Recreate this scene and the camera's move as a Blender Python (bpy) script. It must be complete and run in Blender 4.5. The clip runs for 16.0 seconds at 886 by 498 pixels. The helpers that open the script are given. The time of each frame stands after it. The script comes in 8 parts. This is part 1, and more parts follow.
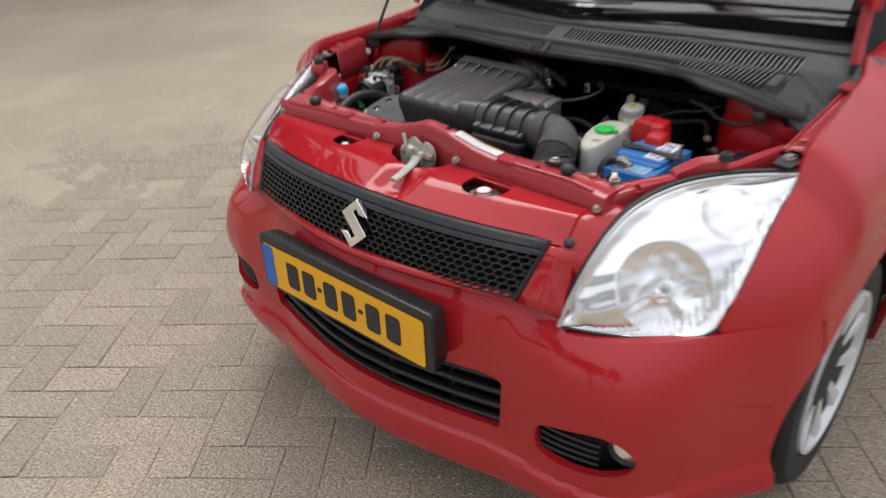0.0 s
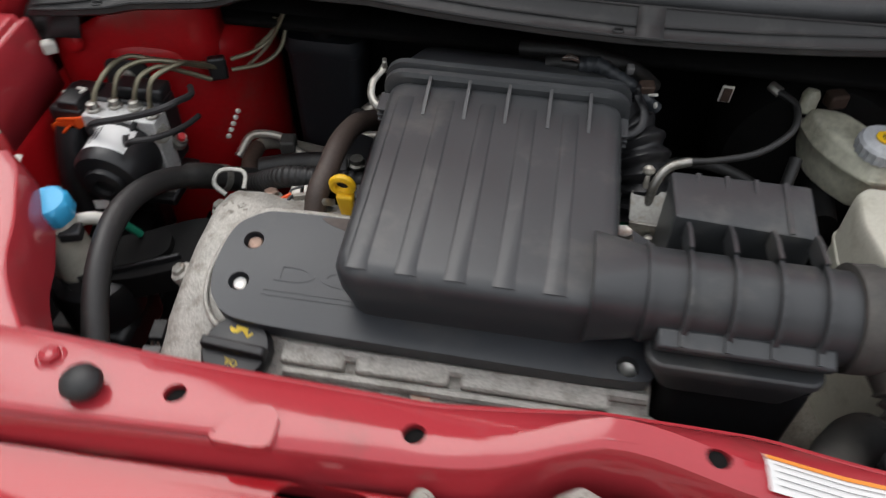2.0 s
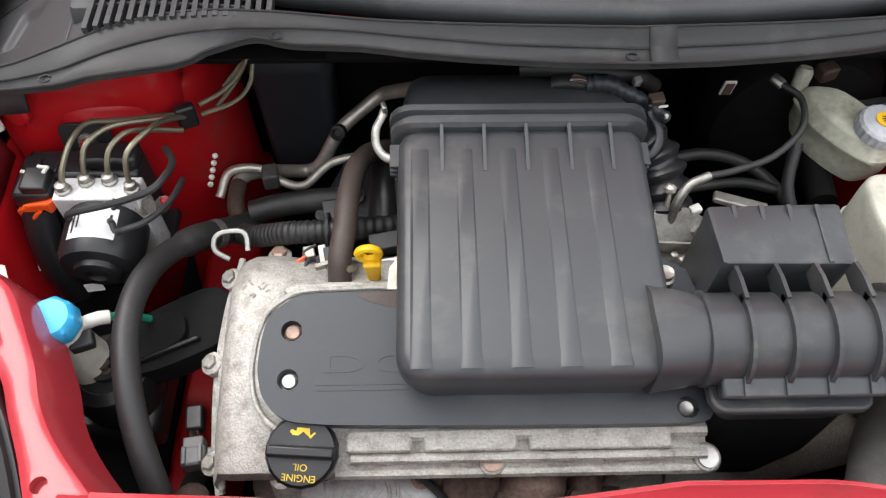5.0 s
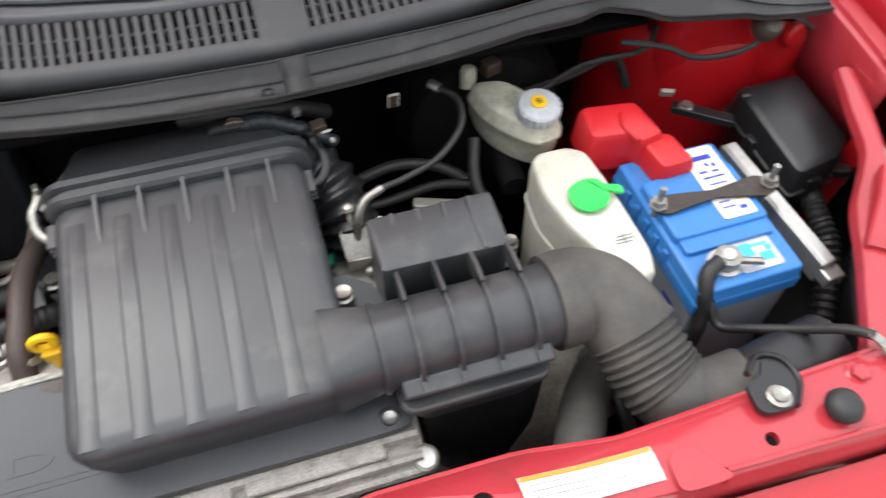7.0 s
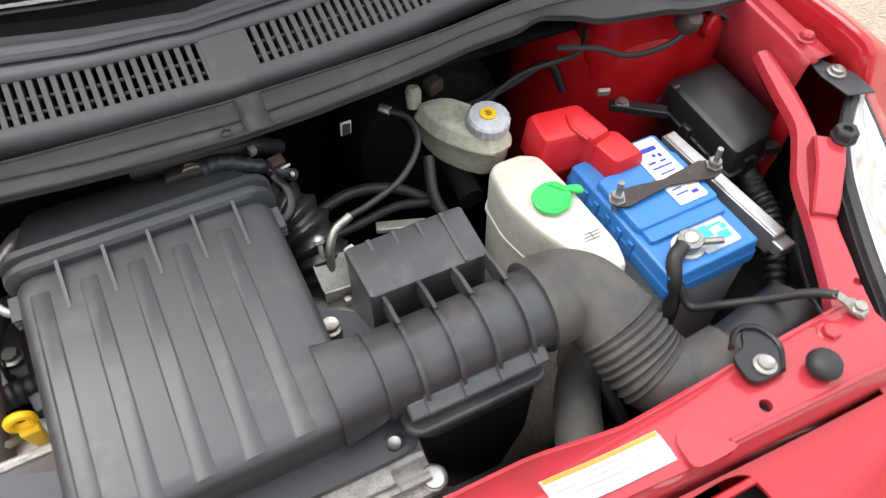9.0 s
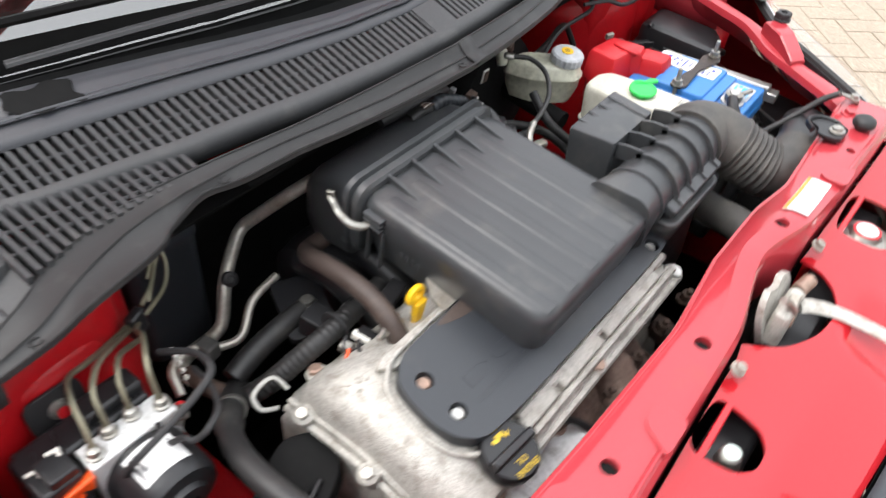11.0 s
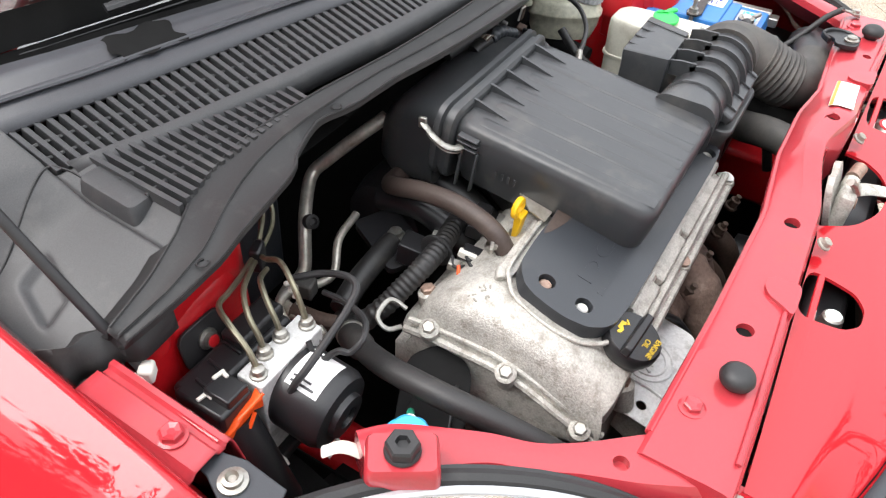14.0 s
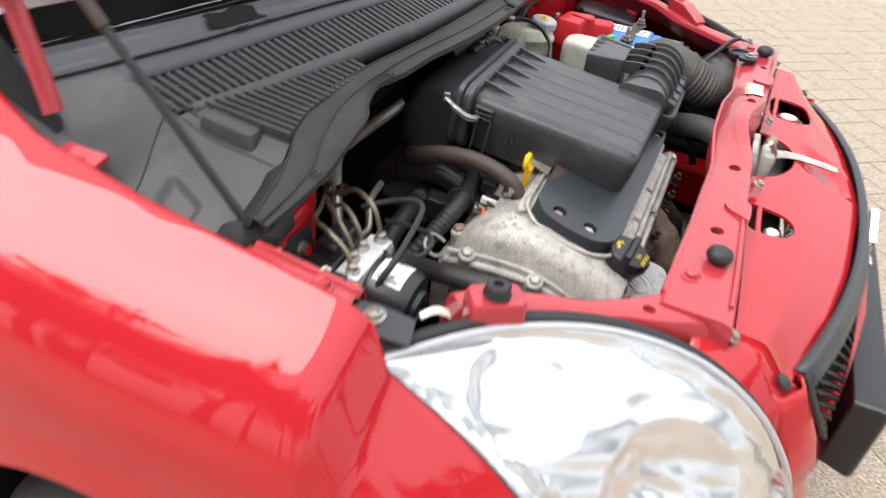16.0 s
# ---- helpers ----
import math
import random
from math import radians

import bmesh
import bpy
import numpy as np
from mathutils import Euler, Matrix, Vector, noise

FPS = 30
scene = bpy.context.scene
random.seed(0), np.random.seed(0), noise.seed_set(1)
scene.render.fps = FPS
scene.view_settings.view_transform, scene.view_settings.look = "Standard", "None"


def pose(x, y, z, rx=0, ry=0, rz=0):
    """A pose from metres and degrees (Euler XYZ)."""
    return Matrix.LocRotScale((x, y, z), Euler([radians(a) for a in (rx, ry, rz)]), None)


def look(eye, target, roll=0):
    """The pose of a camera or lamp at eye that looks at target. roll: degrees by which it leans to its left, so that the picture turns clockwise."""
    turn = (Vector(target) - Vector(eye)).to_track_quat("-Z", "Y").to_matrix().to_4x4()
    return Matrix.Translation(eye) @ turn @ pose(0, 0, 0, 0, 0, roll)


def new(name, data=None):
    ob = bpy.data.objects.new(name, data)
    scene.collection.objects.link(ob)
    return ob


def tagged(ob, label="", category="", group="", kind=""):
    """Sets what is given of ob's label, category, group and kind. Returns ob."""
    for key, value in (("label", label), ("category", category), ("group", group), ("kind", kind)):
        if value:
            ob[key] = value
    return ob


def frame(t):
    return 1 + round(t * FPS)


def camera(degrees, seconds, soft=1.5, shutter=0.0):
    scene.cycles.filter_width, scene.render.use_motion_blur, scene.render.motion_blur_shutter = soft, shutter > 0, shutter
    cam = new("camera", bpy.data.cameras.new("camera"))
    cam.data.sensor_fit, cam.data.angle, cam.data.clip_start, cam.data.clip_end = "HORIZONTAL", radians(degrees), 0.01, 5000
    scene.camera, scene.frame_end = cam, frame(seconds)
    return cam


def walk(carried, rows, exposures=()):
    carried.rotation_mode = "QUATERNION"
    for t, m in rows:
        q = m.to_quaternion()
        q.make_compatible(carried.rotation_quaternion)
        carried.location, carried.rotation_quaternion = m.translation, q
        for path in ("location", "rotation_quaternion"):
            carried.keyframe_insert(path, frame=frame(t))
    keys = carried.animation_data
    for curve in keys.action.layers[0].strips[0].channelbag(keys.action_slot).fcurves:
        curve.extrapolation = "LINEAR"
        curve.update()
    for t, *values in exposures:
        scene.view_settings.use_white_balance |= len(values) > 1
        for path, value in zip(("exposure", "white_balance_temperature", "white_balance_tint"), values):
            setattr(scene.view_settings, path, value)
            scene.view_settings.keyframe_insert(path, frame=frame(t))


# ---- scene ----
cam = camera(61.5, 16.0, 1.25, 0.6)
PATH = [
    (0, (1.112, -0.835, 1.415), (-0.102, 0.425, 0.446), -2.7),
    (0.3, (0.89, -0.717, 1.37), (-0.233, 0.55, 0.305), -2.4),
    (0.5, (0.727, -0.658, 1.355), (-0.265, 0.678, 0.245), -2.8),
    (1, (0.393, -0.462, 1.339), (-0.321, 0.947, 0.113), -3.7),
    (1.5, (0.127, -0.156, 1.328), (-0.438, 1.261, 0.034), -4.6),
    (2, (-0.072, 0.012, 1.311), (-0.28, 1.382, -0.131), 1.2),
    (2.5, (-0.2, 0.095, 1.346), (-0.191, 1.344, -0.216), -0.1),
    (3, (-0.204, 0.135, 1.393), (-0.183, 1.294, -0.236), 0.4),
    (3.5, (-0.198, 0.138, 1.41), (-0.17, 1.275, -0.235), 1.3),
    (5.8, (-0.199, 0.154, 1.408), (-0.154, 1.278, -0.246), 0.8),
    (6, (-0.175, 0.135, 1.402), (-0.151, 1.304, -0.221), -0.4),
    (6.5, (-0.098, 0.132, 1.408), (0.085, 1.3, -0.206), 0.2),
    (7, (-0.01, 0.12, 1.418), (0.35, 1.256, -0.188), 0.6),
    (7.5, (0.005, 0.117, 1.422), (0.431, 1.24, -0.178), 0.7),
    (8, (0.005, 0.116, 1.419), (0.428, 1.255, -0.17), 0.3),
    (8.2, (0.005, 0.119, 1.421), (0.428, 1.253, -0.171), 0.5),
    (10.5, (-0.495, 0.171, 1.42), (0.577, 1.068, -0.011), 3.3),
    (11, (-0.682, 0.202, 1.399), (0.503, 1.064, 0.039), 3.9),
    (11.5, (-0.796, 0.291, 1.372), (0.478, 1.016, 0.011), 2.2),
    (12, (-0.855, 0.315, 1.362), (0.442, 0.995, -0.001), 5.6),
    (12.5, (-0.86, 0.31, 1.358), (0.425, 1.005, -0.009), 4.6),
    (13, (-0.862, 0.308, 1.357), (0.422, 1.002, -0.011), 4.2),
    (13.5, (-0.861, 0.308, 1.355), (0.418, 1.009, -0.014), 3.8),
    (14, (-0.858, 0.309, 1.354), (0.423, 1.006, -0.014), 3.7),
    (14.5, (-0.861, 0.311, 1.354), (0.424, 1.005, -0.012), 4.1),
    (15, (-0.875, 0.315, 1.357), (0.435, 0.997, 0.009), 4.4),
    (15.5, (-0.973, 0.335, 1.348), (0.459, 0.953, 0.095), 4.1),
    (16, (-1.163, 0.343, 1.318), (0.374, 0.864, 0.15), 8.0),
]
EXPOSURES = [(0.0, 0.0), (0.5, -0.08), (1.0, -0.04), (1.5, -0.02), (2.2, 0.0), (3.0, 0.6), (6.5, 0.9), (8.2, 0.97), (10.5, 1.05), (12.0, 1.2), (15.0, 1.2), (16.0, 0.85)]
walk(cam, [(t, look(eye, target, roll)) for t, eye, target, roll in PATH], EXPOSURES)

# ---- world and light ----
world = bpy.data.worlds.new("sky")
scene.world = world
world.use_nodes = True
wn = world.node_tree
sky = wn.nodes.new("ShaderNodeTexSky")
sky.sky_type = "NISHITA"
sky.sun_disc = False
sky.sun_elevation = radians(56)
sky.sun_rotation = radians(318)
sky.air_density, sky.dust_density, sky.ozone_density = 1.0, 3.5, 1.0
cloud = wn.nodes.new("ShaderNodeMix")
cloud.data_type = "RGBA"
cloud.inputs["Factor"].default_value = 0.8
at = wn.nodes.new("ShaderNodeTexCoord")
split = wn.nodes.new("ShaderNodeSeparateXYZ")
rise = wn.nodes.new("ShaderNodeMapRange")  # an overcast sky is three times as bright overhead as at the horizon
rise.inputs[3].default_value, rise.inputs[4].default_value = 0.45, 1.32
grey = wn.nodes.new("ShaderNodeMix")
grey.data_type, grey.blend_type = "RGBA", "MULTIPLY"
grey.inputs["Factor"].default_value = 1.0
grey.inputs["A"].default_value = (8.2, 8.3, 8.5, 1)  # bright overcast layer
wn.links.new(at.outputs["Generated"], split.inputs[0])
wn.links.new(split.outputs["Z"], rise.inputs[0])
wn.links.new(rise.outputs[0], grey.inputs["B"])
wn.links.new(grey.outputs["Result"], cloud.inputs["B"])
wn.links.new(sky.outputs[0], cloud.inputs["A"])
wn.links.new(cloud.outputs["Result"], wn.nodes["Background"].inputs[0])
wn.nodes["Background"].inputs[1].default_value = 0.15
sun_data = bpy.data.lights.new("sun", "SUN")
sun_data.energy, sun_data.angle, sun_data.color = 1.5, radians(42), (1.0, 0.985, 0.97)
sun = new("sun", sun_data)
sun.matrix_world = look((-3.75, 4.15, 8.3), (0, 0, 0))

# ---- small helpers ----
V = Vector
RX, RY, RZ = (lambda a: Matrix.Rotation(radians(a), 4, "X")), (lambda a: Matrix.Rotation(radians(a), 4, "Y")), (lambda a: Matrix.Rotation(radians(a), 4, "Z"))
T = Matrix.Translation
MIRROR = Matrix.Diagonal((-1, 1, 1, 1))


def thing(name, label, category, at=(0, 0, 0), group="", kind=""):
    """An empty at the base of a thing."""
    ob = new(name)
    ob.empty_display_size = 0.05
    ob.location = at
    return tagged(ob, label, category, group, kind)


def part(name, bm, material, parent=None, label="", smooth=40, bevel=0.0, solid=0.0, sub=0):
    """One mesh object from a bmesh in world coordinates, under its thing or part."""
    mesh = bpy.data.meshes.new(name)
    bmesh.ops.recalc_face_normals(bm, faces=bm.faces)
    bm.to_mesh(mesh)
    bm.free()
    mesh.materials.append(material)
    ob = new(name, mesh)
    if parent:
        ob.parent = parent
        root = parent
        while root.parent:
            root = root.parent
        if parent is root:
            ob.matrix_parent_inverse = root.matrix_basis.inverted()
    if solid:
        m = ob.modifiers.new("solid", "SOLIDIFY")
        m.thickness, m.offset = solid, -1
    if bevel:
        m = ob.modifiers.new("bevel", "BEVEL")
        m.width, m.segments, m.limit_method, m.angle_limit = bevel, 2, "ANGLE", radians(35)
    if sub:
        m = ob.modifiers.new("sub", "SUBSURF")
        m.levels = m.render_levels = sub
    if smooth:
        for p in mesh.polygons:
            p.use_smooth = True
        mesh.set_sharp_from_angle(angle=radians(smooth))
    if label:
        ob["label"] = label
    return ob


def box(size, m=Matrix.Identity(4), top=1.0, topy=None, bm=None):
    """A box centred on m; top tapers its upper end."""
    bm = bm or bmesh.new()
    x, y, z = (v / 2 for v in size)
    ty = top if topy is None else topy
    vs = [bm.verts.new(m @ V((sx * x * (top if sz > 0 else 1), sy * y * (ty if sz > 0 else 1), sz * z))) for sz in (-1, 1) for sy in (-1, 1) for sx in (-1, 1)]
    for f in ((0, 2, 3, 1), (4, 5, 7, 6), (0, 1, 5, 4), (2, 6, 7, 3), (0, 4, 6, 2), (1, 3, 7, 5)):
        bm.faces.new([vs[i] for i in f])
    return bm


def loft(rings, closed=True, caps=True, bm=None):
    bm = bm or bmesh.new()
    rows = [[bm.verts.new(p) for p in r] for r in rings]
    n = len(rows[0])
    for a, b in zip(rows, rows[1:]):
        for i in range(n if closed else n - 1):
            j = (i + 1) % n
            bm.faces.new((a[i], a[j], b[j], b[i]))
    if caps and closed:
        bm.faces.new(rows[0][::-1])
        bm.faces.new(rows[-1])
    return bm


def spline(points, steps=8):
    """Catmull-Rom through the points."""
    p = [V(q) for q in points]
    if len(p) < 3:
        return p
    p = [2 * p[0] - p[1]] + p + [2 * p[-1] - p[-2]]
    out = []
    for a, b, c, d in zip(p, p[1:], p[2:], p[3:]):
        for i in range(steps):
            t = i / steps
            out.append(0.5 * (2 * b + (c - a) * t + (2 * a - 5 * b + 4 * c - d) * t * t + (3 * b - a - 3 * c + d) * t ** 3))
    return out + [p[-2]]


def tube(points, r, n=12, steps=8, caps=True, bm=None, squash=1.0):
    """A tube along a smooth line; r is a radius or a function of 0..1."""
    line = spline(points, steps) if steps > 1 else [V(p) for p in points]
    up = V((0, 0, 1)) if abs((line[1] - line[0]).normalized().z) < 0.9 else V((0, 1, 0))
    rings = []
    for i, p in enumerate(line):
        d = (line[min(i + 1, len(line) - 1)] - line[max(i - 1, 0)]).normalized()
        a = d.cross(up).normalized()
        up = a.cross(d).normalized()
        k = r(i / (len(line) - 1)) if callable(r) else r
        rings.append([p + k * (a * math.cos(q) + up * math.sin(q) * squash) for q in (math.tau * j / n for j in range(n))])
    return loft(rings, True, caps, bm)


def turned(profile, m=Matrix.Identity(4), n=32, bm=None, wave=None):
    """A body of revolution round the local z axis: (radius, height) pairs from the bottom up."""
    rings = [[m @ V(((r + (wave(k, h) if wave else 0)) * math.cos(q), (r + (wave(k, h) if wave else 0)) * math.sin(q), h)) for k, q in ((j, math.tau * j / n) for j in range(n))] for r, h in profile]
    return loft(rings, True, True, bm)


def prism(outline, h0, h1, m=Matrix.Identity(4), holes=(), bm=None):
    """A flat outline (x, y) with holes, drawn out from h0 to h1 along the local z axis."""
    bm = bm or bmesh.new()
    flat = bmesh.new()
    edges = []
    for ring in (outline, *holes):
        vs = [flat.verts.new((x, y, 0)) for x, y in ring]
        edges += [flat.edges.new((a, b)) for a, b in zip(vs, vs[1:] + vs[:1])]
    bmesh.ops.triangle_fill(flat, use_beauty=True, use_dissolve=False, edges=edges)
    flat.verts.index_update()
    lo = [bm.verts.new(m @ V((v.co.x, v.co.y, h0))) for v in flat.verts]
    hi = [bm.verts.new(m @ V((v.co.x, v.co.y, h1))) for v in flat.verts]
    for f in flat.faces:
        ids = [v.index for v in f.verts]
        bm.faces.new([lo[i] for i in ids[::-1]])
        bm.faces.new([hi[i] for i in ids])
    for e in flat.edges:
        if len(e.link_faces) == 1:
            i, j = (v.index for v in e.verts)
            bm.faces.new((lo[i], lo[j], hi[j], hi[i]))
    flat.free()
    return bm


def rounded(w, h, r, n=4, cx=0.0, cy=0.0):
    out = []
    for sx, sy, a in ((1, 1, 0), (-1, 1, 90), (-1, -1, 180), (1, -1, 270)):
        for i in range(n + 1):
            q = radians(a + 90 * i / n)
            out.append((cx + sx * (w / 2 - r) + r * math.cos(q), cy + sy * (h / 2 - r) + r * math.sin(q)))
    return out


def soft(ring, n=5, k=0.35):
    p = [V((*q, 0)) for q in ring]
    out = []
    for a, b, c in zip(p[-1:] + p[:-1], p, p[1:] + p[:1]):
        u, w = b + (a - b) * k, b + (c - b) * k
        out += [tuple((u * (1 - t) ** 2 + b * 2 * t * (1 - t) + w * t * t).xy) for t in frange(0, 1, n)]
    return out


def sheet(rows, bm=None):
    return loft(rows, False, False, bm)


def merged(bm, dist=1e-5):
    bmesh.ops.remove_doubles(bm, verts=bm.verts, dist=dist)
    return bm


def cut(bm, *cutters):
    """Takes the cutters out of a closed body."""
    obs = []
    for b in (bm, *cutters):
        bmesh.ops.recalc_face_normals(b, faces=b.faces)
        me = bpy.data.meshes.new("temp")
        b.to_mesh(me)
        b.free()
        obs.append(new("temp", me))
    for c in obs[1:]:
        mod = obs[0].modifiers.new("cut", "BOOLEAN")
        mod.operation, mod.object, mod.solver = "DIFFERENCE", c, "EXACT"
    dg = bpy.context.evaluated_depsgraph_get()
    dg.update()
    out = bmesh.new()
    out.from_mesh(obs[0].evaluated_get(dg).to_mesh())
    for o in obs:
        me = o.data
        bpy.data.objects.remove(o)
        bpy.data.meshes.remove(me)
    return out


def mirrored(bm):
    bmesh.ops.transform(bm, matrix=MIRROR, verts=bm.verts)
    return bm


def lerp(table, x):
    """Linear reading of a table of (x, value)."""
    if x <= table[0][0]:
        return table[0][1]
    for (a, u), (b, v) in zip(table, table[1:]):
        if x <= b:
            return u + (v - u) * (x - a) / (b - a)
    return table[-1][1]


def smoothstep(t):
    t = min(1.0, max(0.0, t))
    return t * t * (3 - 2 * t)


def frange(a, b, n):
    return [a + (b - a) * i / n for i in range(n + 1)]


def hexbolt(name, m, parent, material, r=0.007, h=0.006, washer=0.0, label=""):
    bm = bmesh.new()
    if washer:
        turned([(washer, -0.001), (washer, 0.001), (washer * 0.8, 0.002)], m, 20, bm)
    turned([(r, 0.0), (r, h * 0.85), (r * 0.85, h), (r * 0.35, h * 0.8)], m, 6, bm)
    return part(name, bm, material, parent, label, smooth=20)


def aim(at, direction):
    """A pose whose z axis points along direction."""
    return T(at) @ V(direction).to_track_quat("Z", "Y").to_matrix().to_4x4()


# ---- materials ----
def stuff(name, colour, rough=0.5, metal=0.0, coat=0.0, vary=0.12, grain=60.0, bump=0.1, blotch=6.0, dirt=None, dirt_amount=0.0, dirt_scale=9.0, rough_vary=0.15, spec=0.5, alpha_noise=None, random_obj=0.0, coat_rough=0.03, bump_dist=0.001, coat_ior=1.5):
    """A surface with colour at two scales, a dirt layer with its own shape, and a fine relief."""
    mat = bpy.data.materials.new(name)
    mat.use_nodes = True
    nt = mat.node_tree
    nn, ln = nt.nodes, nt.links
    b = nn["Principled BSDF"]
    tc = nn.new("ShaderNodeTexCoord")
    n1, n2 = nn.new("ShaderNodeTexNoise"), nn.new("ShaderNodeTexNoise")
    n1.inputs["Scale"].default_value, n1.inputs["Detail"].default_value = grain, 3
    n2.inputs["Scale"].default_value, n2.inputs["Detail"].default_value = blotch, 4
    for n in (n1, n2):
        ln.new(tc.outputs["Object"], n.inputs["Vector"])
    add = nn.new("ShaderNodeMath")
    add.operation = "ADD"
    ln.new(n1.outputs["Fac"], add.inputs[0])
    ln.new(n2.outputs["Fac"], add.inputs[1])
    rng = nn.new("ShaderNodeMapRange")
    rng.inputs[1].default_value, rng.inputs[2].default_value = 0.6, 1.4
    rng.inputs[3].default_value, rng.inputs[4].default_value = 1 - vary, 1 + vary
    ln.new(add.outputs[0], rng.inputs[0])
    hsv = nn.new("ShaderNodeHueSaturation")
    hsv.inputs["Color"].default_value = (*colour, 1)
    ln.new(rng.outputs[0], hsv.inputs["Value"])
    out = hsv.outputs[0]
    if random_obj:
        info = nn.new("ShaderNodeObjectInfo")
        r2 = nn.new("ShaderNodeMapRange")
        r2.inputs[3].default_value, r2.inputs[4].default_value = 1 - random_obj, 1 + random_obj
        ln.new(info.outputs["Random"], r2.inputs[0])
        h2 = nn.new("ShaderNodeHueSaturation")
        ln.new(out, h2.inputs["Color"])
        ln.new(r2.outputs[0], h2.inputs["Value"])
        out = h2.outputs[0]
    if dirt:
        n3 = nn.new("ShaderNodeTexNoise")
        n3.inputs["Scale"].default_value, n3.inputs["Detail"].default_value, n3.inputs["Roughness"].default_value = dirt_scale, 8, 0.65
        ln.new(tc.outputs["Object"], n3.inputs["Vector"])
        r3 = nn.new("ShaderNodeMapRange")
        r3.inputs[1].default_value, r3.inputs[2].default_value = 0.62 - 0.3 * dirt_amount, 0.72
        r3.inputs[4].default_value = min(1.0, 0.3 + dirt_amount)
        ln.new(n3.outputs["Fac"], r3.inputs[0])
        mix = nn.new("ShaderNodeMix")
        mix.data_type = "RGBA"
        ln.new(r3.outputs[0], mix.inputs["Factor"])
        ln.new(out, mix.inputs["A"])
        mix.inputs["B"].default_value = (*dirt, 1)
        out = mix.outputs["Result"]
    ln.new(out, b.inputs["Base Color"])
    rr = nn.new("ShaderNodeMapRange")
    rr.inputs[1].default_value, rr.inputs[2].default_value = 0.3, 0.7
    rr.inputs[3].default_value, rr.inputs[4].default_value = max(0.02, rough - rough_vary * rough), min(1, rough + rough_vary * rough)
    ln.new(n2.outputs["Fac"], rr.inputs[0])
    ln.new(rr.outputs[0], b.inputs["Roughness"])
    b.inputs["Metallic"].default_value = metal
    b.inputs["Coat Weight"].default_value = coat
    b.inputs["Coat Roughness"].default_value = coat_rough
    b.inputs["Coat IOR"].default_value = coat_ior
    b.inputs["Specular IOR Level"].default_value = spec
    if bump:
        bp = nn.new("ShaderNodeBump")
        bp.inputs["Strength"].default_value, bp.inputs["Distance"].default_value = bump, bump_dist
        ln.new(n1.outputs["Fac"], bp.inputs["Height"])
        ln.new(bp.outputs[0], b.inputs["Normal"])
    return mat


PAINT = stuff("red_paint", (0.43, 0.016, 0.023), 0.5, coat=1.0, vary=0.03, grain=900, bump=0.01, blotch=2, rough_vary=0.1, coat_rough=0.03, spec=0.0, coat_ior=1.52)
PAINT_BAY = stuff("red_bay_paint", (0.41, 0.034, 0.045), 0.45, coat=1.0, vary=0.06, grain=300, bump=0.03, blotch=7, dirt=(0.20, 0.04, 0.035), dirt_amount=0.12, dirt_scale=14, coat_rough=0.12, spec=0.1)
PAINT_DUSTY = stuff("red_dusty_paint", (0.42, 0.007, 0.011), 0.45, coat=0.5, vary=0.12, grain=200, bump=0.05, blotch=8, dirt=(0.22, 0.05, 0.04), dirt_amount=0.22, dirt_scale=12, coat_rough=0.22, spec=0.1)
BLACK = stuff("black_plastic", (0.015, 0.015, 0.0165), 0.36, vary=0.25, grain=700, bump=0.12, blotch=9, dirt=(0.045, 0.043, 0.04), dirt_amount=0.18)
AIRBOX = stuff("airbox_plastic", (0.047, 0.0495, 0.0525), 0.36, vary=0.2, grain=1200, bump=0.06, blotch=7, dirt=(0.12, 0.116, 0.105), dirt_amount=0.28, dirt_scale=14)
COVER = stuff("engine_cover_plastic", (0.032, 0.036, 0.042), 0.42, vary=0.15, grain=900, bump=0.12, blotch=6, dirt=(0.07, 0.068, 0.064), dirt_amount=0.18)
COWL = stuff("cowl_plastic", (0.040, 0.041, 0.043), 0.45, vary=0.3, grain=900, bump=0.1, blotch=5, dirt=(0.085, 0.083, 0.079), dirt_amount=0.3, dirt_scale=24)
COWL_TOP = stuff("smooth_cowl_plastic", (0.036, 0.038, 0.044), 0.33, vary=0.3, grain=900, bump=0.08, blotch=5, dirt=(0.06, 0.06, 0.06), dirt_amount=0.2, dirt_scale=22)
SEAL = stuff("seal_rubber", (0.022, 0.022, 0.0225), 0.5, vary=0.3, grain=900, bump=0.08, blotch=8, dirt=(0.055, 0.054, 0.051), dirt_amount=0.3, dirt_scale=26, spec=0.4)
COWL_DUST = stuff("dusty_cowl_plastic", (0.052, 0.053, 0.055), 0.5, vary=0.3, grain=900, bump=0.1, blotch=4, dirt=(0.10, 0.098, 0.093), dirt_amount=0.3, dirt_scale=22)
RUBBER = stuff("black_rubber", (0.022, 0.022, 0.023), 0.55, vary=0.2, grain=400, bump=0.1, blotch=10, dirt=(0.06, 0.058, 0.055), dirt_amount=0.2)
HOSE = stuff("rubber_hose", (0.019, 0.0185, 0.0185), 0.5, vary=0.25, grain=500, bump=0.15, blotch=14, dirt=(0.06, 0.055, 0.048), dirt_amount=0.25, dirt_scale=30)
HOSE_DUSTY = stuff("dusty_hose", (0.055, 0.053, 0.050), 0.62, vary=0.2, grain=400, bump=0.1, blotch=10, dirt=(0.13, 0.12, 0.105), dirt_amount=0.4, dirt_scale=10)
HOSE_BROWN = stuff("brown_hose", (0.06, 0.043, 0.036), 0.55, vary=0.25, grain=300, bump=0.15, blotch=14, dirt=(0.12, 0.09, 0.07), dirt_amount=0.3, dirt_scale=18)
